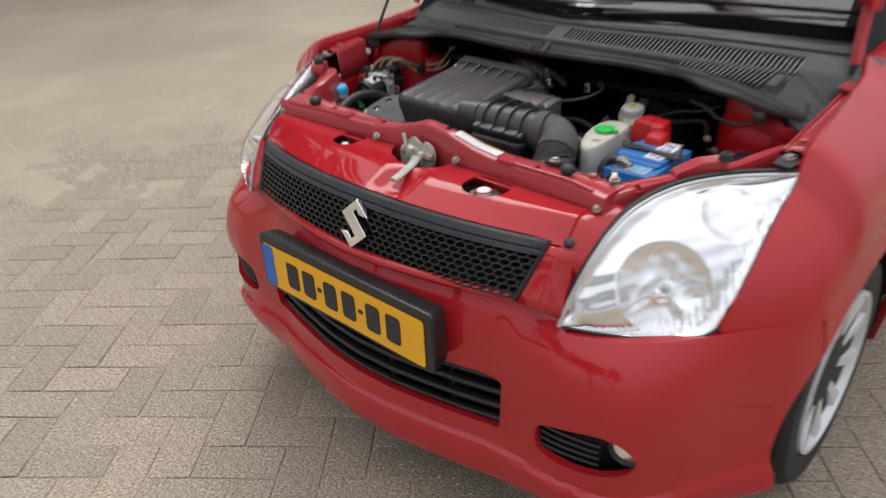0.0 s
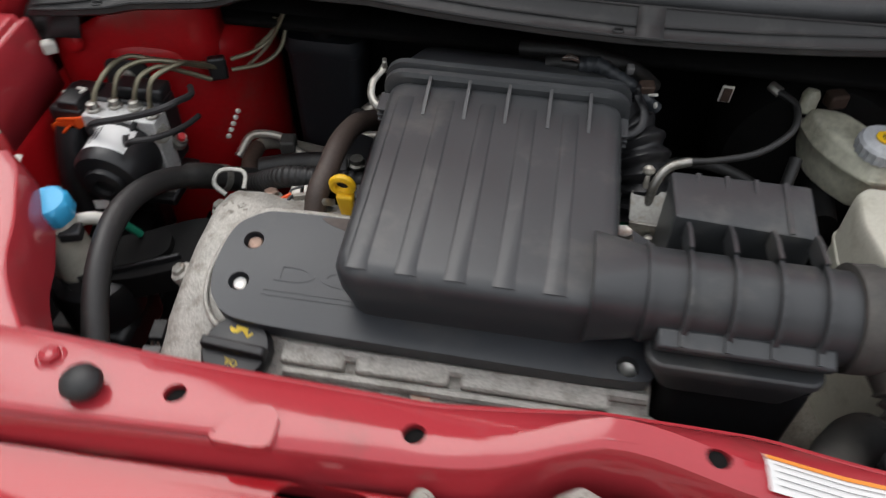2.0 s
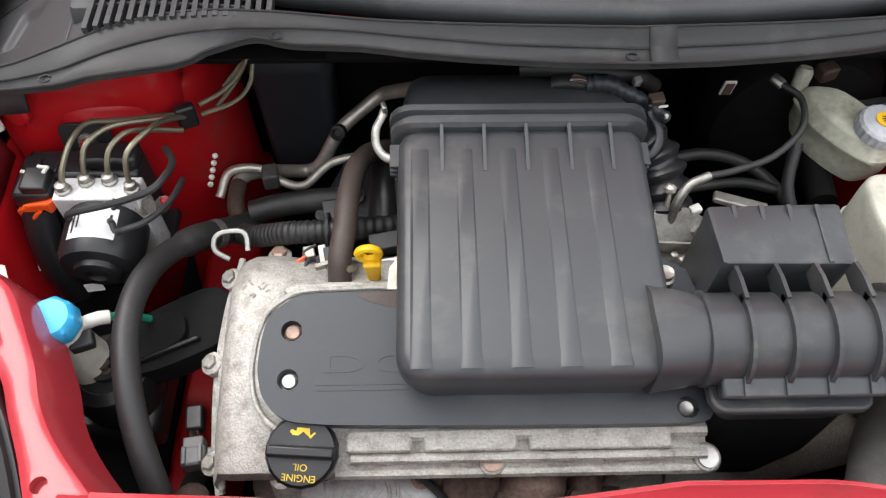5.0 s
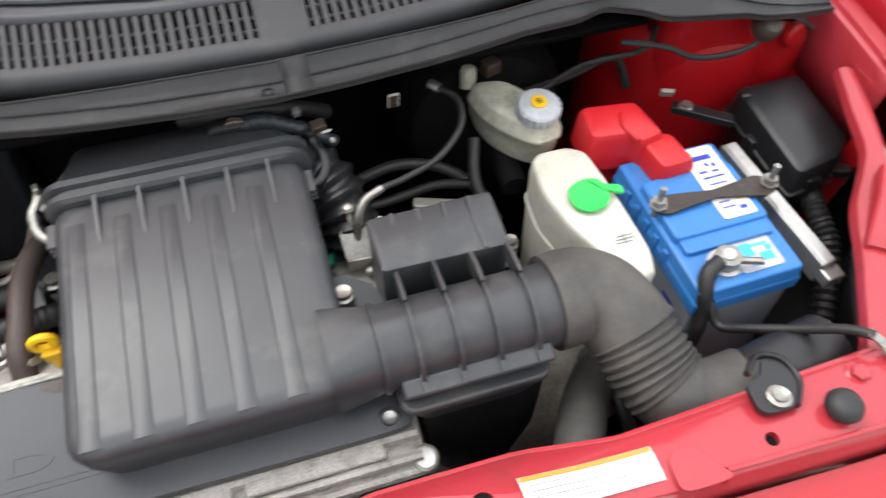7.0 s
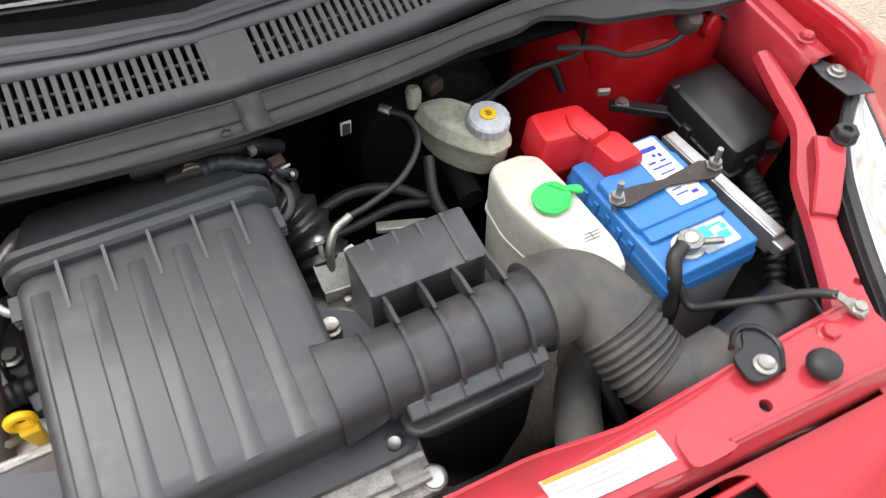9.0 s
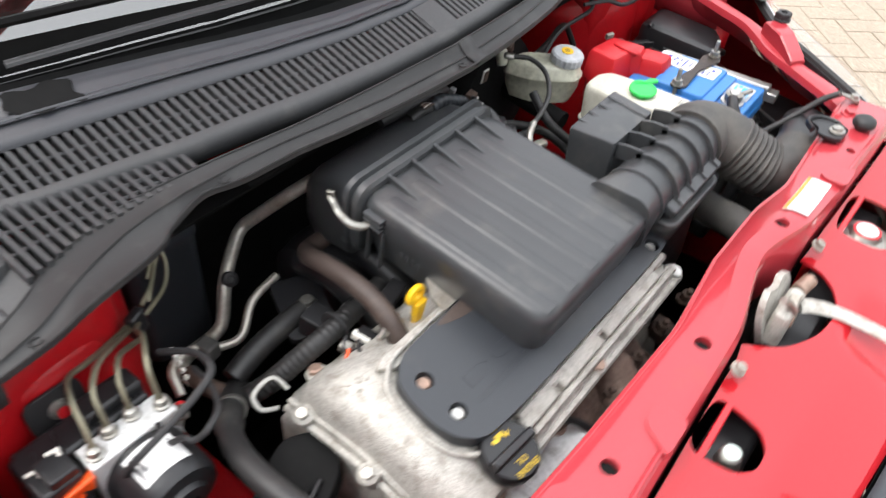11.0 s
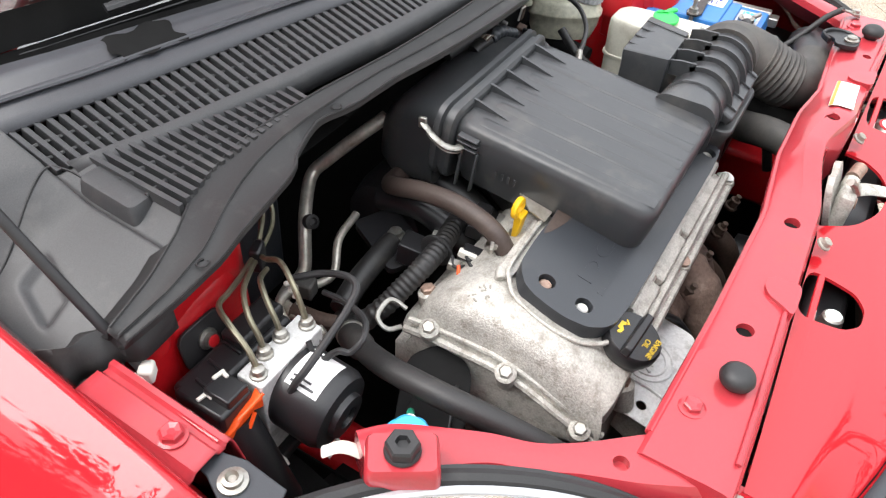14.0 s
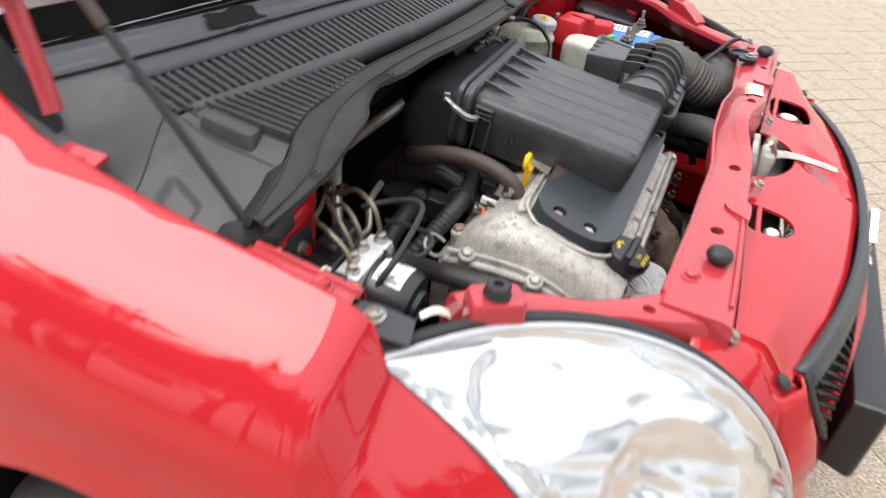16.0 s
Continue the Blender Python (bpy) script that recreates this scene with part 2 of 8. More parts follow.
# near-black for dark parts; also puts shade into the colour of deep openings
DARK = stuff("dark_parts_and_shade", (0.006, 0.006, 0.006), 0.8, vary=0.4, grain=60, bump=0.2, blotch=12, dirt=(0.016, 0.014, 0.012), dirt_amount=0.2, spec=0.2)
CAST = stuff("cast_aluminium", (0.47, 0.455, 0.415), 0.55, metal=0.25, vary=0.35, grain=420, bump=0.6, blotch=22, dirt=(0.20, 0.175, 0.14), dirt_amount=0.45, dirt_scale=75, bump_dist=0.002)
CAST_DIRTY = stuff("dirty_cast_aluminium", (0.34, 0.32, 0.28), 0.6, metal=0.35, vary=0.3, grain=300, bump=0.6, blotch=16, dirt=(0.09, 0.065, 0.045), dirt_amount=0.5, dirt_scale=14, bump_dist=0.002)
ALU = stuff("machined_aluminium", (0.52, 0.51, 0.485), 0.40, metal=0.85, vary=0.12, grain=200, bump=0.08, blotch=12, dirt=(0.3, 0.27, 0.22), dirt_amount=0.2, dirt_scale=25)
STEEL = stuff("zinc_steel", (0.36, 0.35, 0.32), 0.42, metal=0.85, vary=0.25, grain=300, bump=0.15, blotch=40, dirt=(0.2, 0.16, 0.11), dirt_amount=0.4, dirt_scale=70)
PIPE = stuff("fuel_pipe_steel", (0.52, 0.49, 0.43), 0.36, metal=0.55, vary=0.25, grain=150, bump=0.1, blotch=22, dirt=(0.2, 0.14, 0.09), dirt_amount=0.35, dirt_scale=22)
SHIELD = stuff("bare_aluminium_sheet", (0.66, 0.66, 0.65), 0.45, metal=0.25, vary=0.2, grain=260, bump=0.3, blotch=26, dirt=(0.2, 0.18, 0.15), dirt_amount=0.3, dirt_scale=50)
BRASSY = stuff("yellowed_pipe", (0.26, 0.24, 0.17), 0.4, metal=0.7, vary=0.2, grain=150, bump=0.1, blotch=22, dirt=(0.12, 0.1, 0.06), dirt_amount=0.3, dirt_scale=30)
RUST = stuff("rusty_steel", (0.085, 0.055, 0.042), 0.65, metal=0.3, vary=0.4, grain=250, bump=0.4, blotch=20, dirt=(0.05, 0.035, 0.028), dirt_amount=0.4, dirt_scale=20)
RUST_BROWN = stuff("brown_exhaust_rust", (0.17, 0.115, 0.092), 0.7, metal=0.2, vary=0.5, grain=220, bump=0.5, blotch=30, dirt=(0.32, 0.25, 0.21), dirt_amount=0.3, dirt_scale=60, bump_dist=0.002)
RUSTY_BOLT = stuff("rusty_bolt", (0.34, 0.235, 0.185), 0.5, metal=0.6, vary=0.35, grain=300, bump=0.3, blotch=40)
CHROME = stuff("chrome", (0.86, 0.87, 0.88), 0.06, metal=1.0, vary=0.02, grain=100, bump=0.0, blotch=5)
CONNECTOR = stuff("grey_connector_plastic", (0.24, 0.235, 0.235), 0.5, vary=0.1, grain=300, bump=0.05, blotch=20, dirt=(0.12, 0.11, 0.10), dirt_amount=0.3, dirt_scale=40)
REFLECTOR = stuff("lamp_reflector", (0.88, 0.885, 0.90), 0.25, metal=1.0, vary=0.03, grain=60, bump=0.05, blotch=20)
LAMP_GREY = stuff("lamp_bezel", (0.55, 0.56, 0.58), 0.35, metal=0.5, vary=0.08, grain=80, bump=0.05, blotch=15)
BLUE = stuff("battery_blue", (0.035, 0.185, 0.50), 0.36, vary=0.08, grain=500, bump=0.06, blotch=9, dirt=(0.10, 0.16, 0.30), dirt_amount=0.12, dirt_scale=18)
BATTERY_GREY = stuff("battery_grey", (0.30, 0.32, 0.35), 0.45, vary=0.08, grain=400, bump=0.05, blotch=7, dirt=(0.2, 0.19, 0.17), dirt_amount=0.2)
RED_PLASTIC = stuff("red_plastic", (0.52, 0.012, 0.018), 0.42, vary=0.08, grain=500, bump=0.06, blotch=10, dirt=(0.3, 0.05, 0.045), dirt_amount=0.15)
STRAP = stuff("tarnished_strap_steel", (0.055, 0.045, 0.040), 0.45, metal=0.4, vary=0.3, grain=300, bump=0.2, blotch=30, dirt=(0.13, 0.10, 0.075), dirt_amount=0.35, dirt_scale=50)
WHITE_TANK = stuff("white_tank_plastic", (0.60, 0.585, 0.50), 0.5, vary=0.1, grain=300, bump=0.05, blotch=8, dirt=(0.36, 0.335, 0.26), dirt_amount=0.38, dirt_scale=24)
OLD_TANK = stuff("yellowed_tank_plastic", (0.56, 0.55, 0.44), 0.35, vary=0.25, grain=120, bump=0.1, blotch=22, dirt=(0.20, 0.19, 0.13), dirt_amount=0.42, dirt_scale=34)
GREEN = stuff("green_plastic", (0.03, 0.58, 0.10), 0.42, vary=0.06, grain=300, bump=0.04, blotch=10)
MINT = stuff("pale_green_marking", (0.62, 0.74, 0.68), 0.5, vary=0.15, grain=300, bump=0.05, blotch=60)
TEAL = stuff("teal_plastic", (0.01, 0.22, 0.13), 0.45, vary=0.1, grain=300, bump=0.04, blotch=10)
SKYBLUE = stuff("blue_cap_plastic", (0.05, 0.44, 0.78), 0.4, vary=0.05, grain=300, bump=0.04, blotch=10)
YELLOW = stuff("yellow_plastic", (0.85, 0.50, 0.01), 0.4, vary=0.06, grain=300, bump=0.04, blotch=12)
ORANGE = stuff("orange_plastic", (0.85, 0.10, 0.015), 0.4, vary=0.06, grain=300, bump=0.04, blotch=12)
GREYCAP = stuff("grey_cap_plastic", (0.45, 0.46, 0.48), 0.55, vary=0.2, grain=160, bump=0.15, blotch=30, dirt=(0.65, 0.65, 0.66), dirt_amount=0.4, dirt_scale=45)
WHITE = stuff("white_label", (0.78, 0.78, 0.77), 0.5, vary=0.03, grain=300, bump=0.0, blotch=10)
WHITE_CLIP = stuff("white_clip_plastic", (0.68, 0.66, 0.6), 0.5, vary=0.05, grain=300, bump=0.0, blotch=10, dirt=(0.4, 0.36, 0.3), dirt_amount=0.2)
PRINT = stuff("print_ink", (0.02, 0.02, 0.025), 0.5, vary=0.05, bump=0.0)
PRINT_BLUE = stuff("blue_print", (0.02, 0.04, 0.35), 0.5, vary=0.05, bump=0.0)
PRINT_YELLOW = stuff("yellow_print", (0.72, 0.50, 0.03), 0.5, vary=0.05, bump=0.0)
PRINT_ORANGE = stuff("orange_print", (0.85, 0.30, 0.05), 0.5, vary=0.08, bump=0.0)
PLATE_YELLOW = stuff("plate_yellow", (0.88, 0.44, 0.005), 0.35, vary=0.03, grain=400, bump=0.02, blotch=8)
PLATE_BLUE = stuff("plate_blue", (0.02, 0.13, 0.55), 0.35, vary=0.03, bump=0.0)
GREY_GASKET = stuff("grey_gasket", (0.20, 0.205, 0.21), 0.35, vary=0.1, grain=200, bump=0.02, blotch=8)
TYRE = stuff("tyre_rubber", (0.022, 0.022, 0.022), 0.75, vary=0.2, grain=200, bump=0.2, blotch=12)
RIM = stuff("alloy_rim", (0.72, 0.73, 0.75), 0.35, metal=0.35, vary=0.06, grain=200, bump=0.02, blotch=6)
BRICK = stuff("paving_brick", (0.365, 0.303, 0.235), 0.9, vary=1.0, grain=130, bump=1.0, blotch=260, dirt=(0.25, 0.205, 0.16), dirt_amount=0.5, dirt_scale=38, random_obj=0.11, bump_dist=0.005)
GRIT = stuff("loose_grit", (0.62, 0.56, 0.47), 0.9, vary=0.9, grain=60, bump=0.3, blotch=25)
SANDY = stuff("sandy_paving", (0.36, 0.300, 0.224), 0.9, vary=0.25, grain=120, bump=0.4, blotch=0.8, dirt=(0.50, 0.425, 0.315), dirt_amount=0.4, dirt_scale=0.5)
LEAF = stuff("tree_leaves", (0.06, 0.085, 0.03), 0.7, vary=0.5, grain=3, bump=0.0, blotch=0.7)
BARK = stuff("tree_bark", (0.10, 0.075, 0.05), 0.85, vary=0.3, grain=20, bump=0.4, blotch=3)
# dashboard black, with the cabin's shade put into the colour
SEAT_DARK = stuff("dark_dashboard_and_cabin", (0.008, 0.008, 0.009), 0.65, vary=0.1, grain=300, bump=0.05)


def clear(name, tint=(1, 1, 1), rough=0.01, base=0.045):
    """Clear glass or plastic: see-through, with a gloss that grows towards the edges."""
    mat = bpy.data.materials.new(name)
    mat.use_nodes = True
    nn, ln = mat.node_tree.nodes, mat.node_tree.links
    nn.remove(nn["Principled BSDF"])
    tr, gl, mx, lw, pw, ml = (nn.new("ShaderNode" + k) for k in ("BsdfTransparent", "BsdfGlossy", "MixShader", "LayerWeight", "Math", "Math"))
    tr.inputs[0].default_value = (*tint, 1)
    gl.inputs["Roughness"].default_value = rough
    lw.inputs["Blend"].default_value = 0.5
    pw.operation, ml.operation = "POWER", "MULTIPLY_ADD"
    pw.inputs[1].default_value = 5.0
    ml.inputs[1].default_value, ml.inputs[2].default_value = 0.95, base
    ln.new(lw.outputs["Facing"], pw.inputs[0])
    ln.new(pw.outputs[0], ml.inputs[0])
    ln.new(ml.outputs[0], mx.inputs[0])
    ln.new(tr.outputs[0], mx.inputs[1])
    ln.new(gl.outputs[0], mx.inputs[2])
    ln.new(mx.outputs[0], nn["Material Output"].inputs[0])
    return mat


LENS = clear("lamp_lens")
GLASS = clear("windscreen_glass", (0.30, 0.33, 0.32), base=0.2)

# ---- ground ----
ground = part("ground", sheet([[V((x, y, -0.0048)) for x in (-400, -6, 6, 400)] for y in (-400, -6, 6, 400)]), SANDY, None, smooth=0)
tagged(ground, "pale sandy brick paving of a yard reaching far away", "ground", kind="structure")
rows = [[V((x, y, -0.0036 + 0.0034 * noise.noise(V((x * 2.3, y * 2.3, 0))) + 0.0015 * noise.noise(V((x * 9, y * 9, 3))))) for x in frange(-4.2, 4.2, 130)] for y in frange(-4.2, 2.6, 110)]
drift = part("joint_sand", sheet(rows), SANDY, ground, "sand swept into the joints")
drift["kind"] = "stuff"

# ---- the car's body ----
car = thing("car", "small red hatchback with raised bonnet, parked on brick paving", "car", (0, 1.8, 0))
PLAN = [(0, 0.012), (0.1, 0.018), (0.2, 0.035), (0.3, 0.056), (0.4, 0.084), (0.485, 0.115), (0.57, 0.158), (0.66, 0.226), (0.714, 0.285), (0.775, 0.355), (0.820, 0.415), (0.842, 0.48)]


def front(x):
    return lerp(PLAN, abs(x))


# bumper: a curved solid shell; the lower intake, two lamp recesses and the wheel arches are cut out of it
ARCH_Y, ARCH_Z, ARCH_R = 0.755, 0.30, 0.355
BUMP_OUT = [(0.17, -0.030), (0.185, -0.006), (0.205, 0.010), (0.24, 0.017), (0.280, 0.017), (0.290, 0.013), (0.297, 0.000), (0.33, -0.004), (0.40, -0.002), (0.48, 0.006), (0.56, 0.004), (0.61, -0.006), (0.645, -0.022)]


def bumper_point(x, z, inset=0.0):
    a = abs(x)
    drop = 0.03 * smoothstep((a - 0.35) / 0.4)
    lip = lerp(BUMP_OUT, z + drop * smoothstep((0.42 - z) / 0.06) * smoothstep((z - 0.17) / 0.05)) * (1 - 0.45 * smoothstep((a - 0.5) / 0.3))
    out = 0.085 * smoothstep((a - 0.32) / 0.27) * (1 - smoothstep((a - 0.58) / 0.22)) * lerp([(0.17, 0.3), (0.25, 0.75), (0.40, 1.0), (0.50, 0.92), (0.56, 0.72), (0.60, 0.42), (0.62, 0.24)], z)
    n = V((math.copysign(lerp([(0, 0), (0.4, 0.3), (0.6, 0.6), (0.75, 0.85), (0.84, 0.98)], a), x), -lerp([(0, 1), (0.4, 0.95), (0.6, 0.8), (0.75, 0.5), (0.84, 0.15)], a), 0))
    return V((x, front(x), z)) + n * (out + lip - inset)


rings = []
for x in frange(-0.842, 0.842, 112):
    ztop = lerp([(0.47, 0.648), (0.495, 0.614)], abs(x))
    zs = [0.17 + (ztop - 0.17) * k for k in (0, 0.03, 0.07, 0.12, 0.17, 0.21, 0.235, 0.25, 0.262, 0.274, 0.29, 0.32, 0.37, 0.43, 0.5, 0.57, 0.64, 0.71, 0.78, 0.84, 0.9, 0.95, 0.985, 1.0)]
    rings.append([bumper_point(x, z) for z in zs] + [bumper_point(x, z, 0.02) for z in zs[::-1]])
FOG = [(0.470, 0.418), (0.545, 0.434), (0.600, 0.444), (0.636, 0.428), (0.660, 0.384), (0.645, 0.346), (0.600, 0.334), (0.555, 0.328), (0.510, 0.332), (0.464, 0.346)]
UPRIGHT = Matrix(((1, 0, 0, 0), (0, 0, -1, 0), (0, 1, 0, 0), (0, 0, 0, 1)))
cutters = [prism(soft([(-0.388, 0.476), (-0.374, 0.336), (0.374, 0.336), (0.388, 0.476)], 4, 0.06), -0.30, 0.30, UPRIGHT)]
for s in (-1, 1):
    cutters.append(prism(soft([(s * x, z) for x, z in FOG], 4, 0.4), -0.40, 0.30, UPRIGHT))
    cutters.append(turned([(ARCH_R - 0.004, -0.2), (ARCH_R - 0.004, 0.3)], T((s * 0.80, ARCH_Y, ARCH_Z)) @ RY(90), 64))
bumper = part("front_bumper", cut(loft(rings), *cutters), PAINT, car, "glossy red painted bumper shell", smooth=32)

# ledge between grille and bumper, a bright red rounded strip
bm = tube([(x, front(x) + 0.016, 0.655) for x in frange(-0.405, 0.405, 16)], 0.0105, 10, 2)
part("grille_ledge", bm, PAINT, bumper)
# corner pieces between grille and lamps
for s in (-1, 1):
    rows = []
    for k in frange(0, 1, 6):
        a = V((s * (0.40 + 0.03 * k), 0.088 + 0.058 * k, 0.655 + 0.105 * k))
        b = V((s * (0.487 - 0.012 * k), 0.113 + 0.05 * k, 0.642 + 0.112 * k))
        m = (a + b) / 2 + V((s * 0.004, -0.01, 0.006))
        rows.append([a + V((-s * 0.01, 0.03, 0)), a, m, b, b + V((s * 0.004, 0.03, 0))])
    part("bumper_corner", sheet(rows), PAINT, bumper, solid=0.004)

# lower intake: black slats and backing
intake = part("lower_intake", sheet([[V((x, front(x) + 0.09, z)) for x in frange(-0.40, 0.40, 16)] for z in (0.30, 0.40, 0.50)]), DARK, bumper, "black lower air intake")
for z, r in ((0.350, 0.008), (0.385, 0.011), (0.422, 0.011), (0.455, 0.009)):
    part("slat", tube([(x, front(x) + 0.018, z) for x in frange(-0.372, 0.372, 16)], r, 8, 2, squash=0.8), BLACK, intake)
for x in (-0.25, -0.09, 0.09, 0.25):
    part("post", box((0.012, 0.05, 0.135), T((x, front(x) + 0.05, 0.403))), BLACK, intake, bevel=0.002)

# fog lamp recesses
for s in (-1, 1):
    rec = part("fog_lamp_recess", sheet([[bumper_point(s * x, z, 0.05) for x in frange(0.44, 0.68, 10)] for z in frange(0.31, 0.46, 6)]), BLACK, bumper, "black recess with a round fog lamp")
    for z in (0.350, 0.368, 0.386, 0.404):
        part("slat", tube([bumper_point(s * x, z, 0.018) for x in frange(0.462, 0.560, 6)], 0.0045, 6, 2), BLACK, rec)
    fm = aim(bumper_point(s * 0.606, 0.392, 0.034), (s * 0.45, -1, 0.12))
    lamp = part("fog_lamp", turned([(0.040, -0.02), (0.047, 0.0), (0.043, 0.006), (0.038, 0.004), (0.030, -0.006)], fm, 28), BLACK, rec)
    part("lens", turned([(0.036, 0.001), (0.030, 0.006), (0.016, 0.010), (0.004, 0.011)], fm, 28), LENS, lamp, "clear round fog lamp lens")
    part("reflector", turned([(0.034, 0.0), (0.026, -0.010), (0.012, -0.016), (0.004, -0.017)], fm, 24), CHROME, lamp)

# number plate and its dark holder
holder = part("plate_holder", loft([[V((x, y, z)) for x, z in rounded(0.560 * k, 0.142 * k2, 0.012, 4, 0.006, 0.556)] for y, k, k2 in ((0.03, 0.97, 0.9), (-0.012, 1.0, 1.0), (-0.018, 0.99, 0.97))]), BLACK, bumper, "dark grey plastic number plate holder", bevel=0.002)
plate = part("number_plate", prism(rounded(0.52, 0.11, 0.008, 4, 0.004, 0.551), 0.0, 0.002, Matrix(((1, 0, 0, 0), (0, 0, -1, -0.0185), (0, 1, 0, 0), (0, 0, 0, 1)))), PLATE_YELLOW, holder, "yellow number plate with a blue band")
FRONT = Matrix(((1, 0, 0, 0), (0, 0, -1, -0.021), (0, 1, 0, 0), (0, 0, 0, 1)))
car_plate_marks = [(-0.239, 0.551, 0.040, 0.106, PLATE_BLUE)]
for x, w in ((-0.18, 0.042), (-0.122, 0.042), (-0.085, 0.014), (-0.048, 0.042), (0.012, 0.042), (0.05, 0.014), (0.088, 0.042), (0.148, 0.042)):
    car_plate_marks.append((x + 0.03, 0.551 if w > 0.02 else 0.553, w, 0.066 if w > 0.02 else 0.010, PRINT))
for x, z, w, h, mt in car_plate_marks:
    blue = mt is PLATE_BLUE
    part("plate_band" if blue else "plate_bar", prism(rounded(w, h, min(w, h) * 0.2, 3, x, z), 0.0, 0.0008, FRONT), mt, plate, "blue band" if blue else "dark printed bar")

# upper grille
def grille_line(k):
    """Bottom and top edge of the grille: k from -1 to 1."""
    a = abs(k)
    lo = V((0.40 * k, 0.036 + 0.05 * a ** 2.2, 0.664 - 0.004 * a))
    hi = V((0.43 * k, 0.068 + 0.077 * a ** 2.2, 0.775 - 0.014 * a * a))
    return lo, hi


grille = part("upper_grille", sheet([[grille_line(k)[0].lerp(grille_line(k)[1], v) + V((0, 0.015, 0)) for k in frange(-1, 1, 20)] for v in (-0.05, 0.5, 1.04)]), DARK, car, "black honeycomb radiator grille with a chrome emblem")
bm = bmesh.new()
GN, GM = 40, 9
for j in range(GM):
    for i in range(GN):
        k0 = -1 + 2 * (i + (0.5 if j % 2 else 0.0)) / GN
        k1 = k0 + 2 / GN * 1.0
        for p, q in (((k0, j / GM), ((k0 + k1) / 2, (j + 0.28) / GM)), (((k0 + k1) / 2, (j + 0.28) / GM), (k1, j / GM)), (((k0 + k1) / 2, (j + 0.28) / GM), ((k0 + k1) / 2, (j + 1) / GM))):
            if abs(p[0]) > 1 or abs(q[0]) > 1:
                continue
            (a0, a1), (b0, b1) = grille_line(p[0]), grille_line(q[0])
            pa, pb = a0.lerp(a1, p[1] * 0.91), b0.lerp(b1, q[1] * 0.91)
            d = pb - pa
            nrm = V((0, -1, 0.25)).normalized()
            w = d.cross(nrm).normalized() * 0.0021
            back = V((0, 0.016, 0))
            vs = [bm.verts.new(c) for c in (pa - w, pa + w, pb + w, pb - w, pa - w + back, pa + w + back, pb + w + back, pb - w + back)]
            for f in ((0, 1, 2, 3), (0, 4, 5, 1), (3, 2, 6, 7)):
                bm.faces.new([vs[c] for c in f])
part("honeycomb", bm, BLACK, grille, "black plastic honeycomb mesh", smooth=0)
rows = []
for k in frange(-1, 1, 28):
    lo, hi = grille_line(k)
    d = (hi - lo).normalized()
    rows.append([hi + d * 0.004 + V((0, 0.012, 0.0)), hi + d * 0.002 + V((0, 0.0, 0.002)), hi - d * 0.008 + V((0, -0.004, 0.0)), hi - d * 0.012 + V((0, -0.001, 0)), hi - d * 0.013 + V((0, -0.005, 0)), hi - d * 0.022 + V((0, -0.006, 0)), hi - d * 0.026 + V((0, 0.0, 0)), hi - d * 0.026 + V((0, 0.012, 0))])
part("grille_frame", sheet(rows), COVER, grille, "dark grey upper frame of the grille", solid=0.002)
for s in (-1, 1):
    lo, hi = grille_line(s)
    part("grille_side", tube([lo, hi], 0.005, 8, 1), BLACK, grille)
em = grille_line(0)[0].lerp(grille_line(0)[1], 0.45) + V((0.020, -0.010, 0.003))
EMB = T(em) @ RX(90 - 14) @ Matrix.Diagonal((0.044, 0.054, 1, 1))
part("emblem", merged(prism([(0.05, 1.0), (0.92, 0.40), (0.34, 0.40), (0.08, 0.60), (-0.14, 0.45), (0.92, -0.30), (-0.05, -1.0), (-0.92, -0.40), (-0.34, -0.40), (-0.08, -0.60), (0.14, -0.45), (-0.92, 0.30)], -0.004, 0.007, EMB)), CHROME, grille, "chrome badge shape", bevel=0.0015)


# ---- lock carrier and top panel ----
def carrier_z(x):
    return lerp([(-0.48, 0.832), (-0.30, 0.838), (-0.13, 0.840), (-0.06, 0.848), (0.0, 0.866), (0.10, 0.866), (0.16, 0.850), (0.22, 0.842), (0.40, 0.844), (0.48, 0.834)], x)


def carrier_front(x):
    return 0.246 + 0.006 * math.cos(x * 6) + 0.02 * smoothstep(1 - abs(x - 0.01) / 0.11)


def carrier_back(x):
    return lerp([(-0.485, 0.322), (-0.3, 0.312), (-0.12, 0.307), (0.0, 0.319), (0.12, 0.318), (0.2, 0.307), (0.485, 0.318)], x)


def carrier_top(x, y):
    """Height of the top face: flat in front, sloping down to the rolled rear edge."""
    z, b = carrier_z(x), carrier_back(x)
    k = min(1.0, max(0.0, (y - 0.278) / (b - 0.278)))
    return z - (z - 0.833 - 0.15 * (z - 0.838)) * k ** 1.5


rings = []
for x in frange(-0.485, 0.485, 60):
    z = carrier_z(x)
    f, b = carrier_front(x), carrier_back(x)
    t = carrier_top(x, b)
    low = 0.774
    rings.append([V((x, p, q)) for p, q in ((f, low), (f, z - 0.012), (f + 0.004, z - 0.003), (f + 0.012, z), (f + 0.026, z + 0.0005), (0.281, carrier_top(x, 0.281)), (0.289, carrier_top(x, 0.289)), (0.297, carrier_top(x, 0.297)), (b - 0.004, carrier_top(x, b - 0.004)), (b, t - 0.003), (b, t - 0.04), (b - 0.02, t - 0.04), (b - 0.03, low - 0.02), (f + 0.03, low - 0.02))])
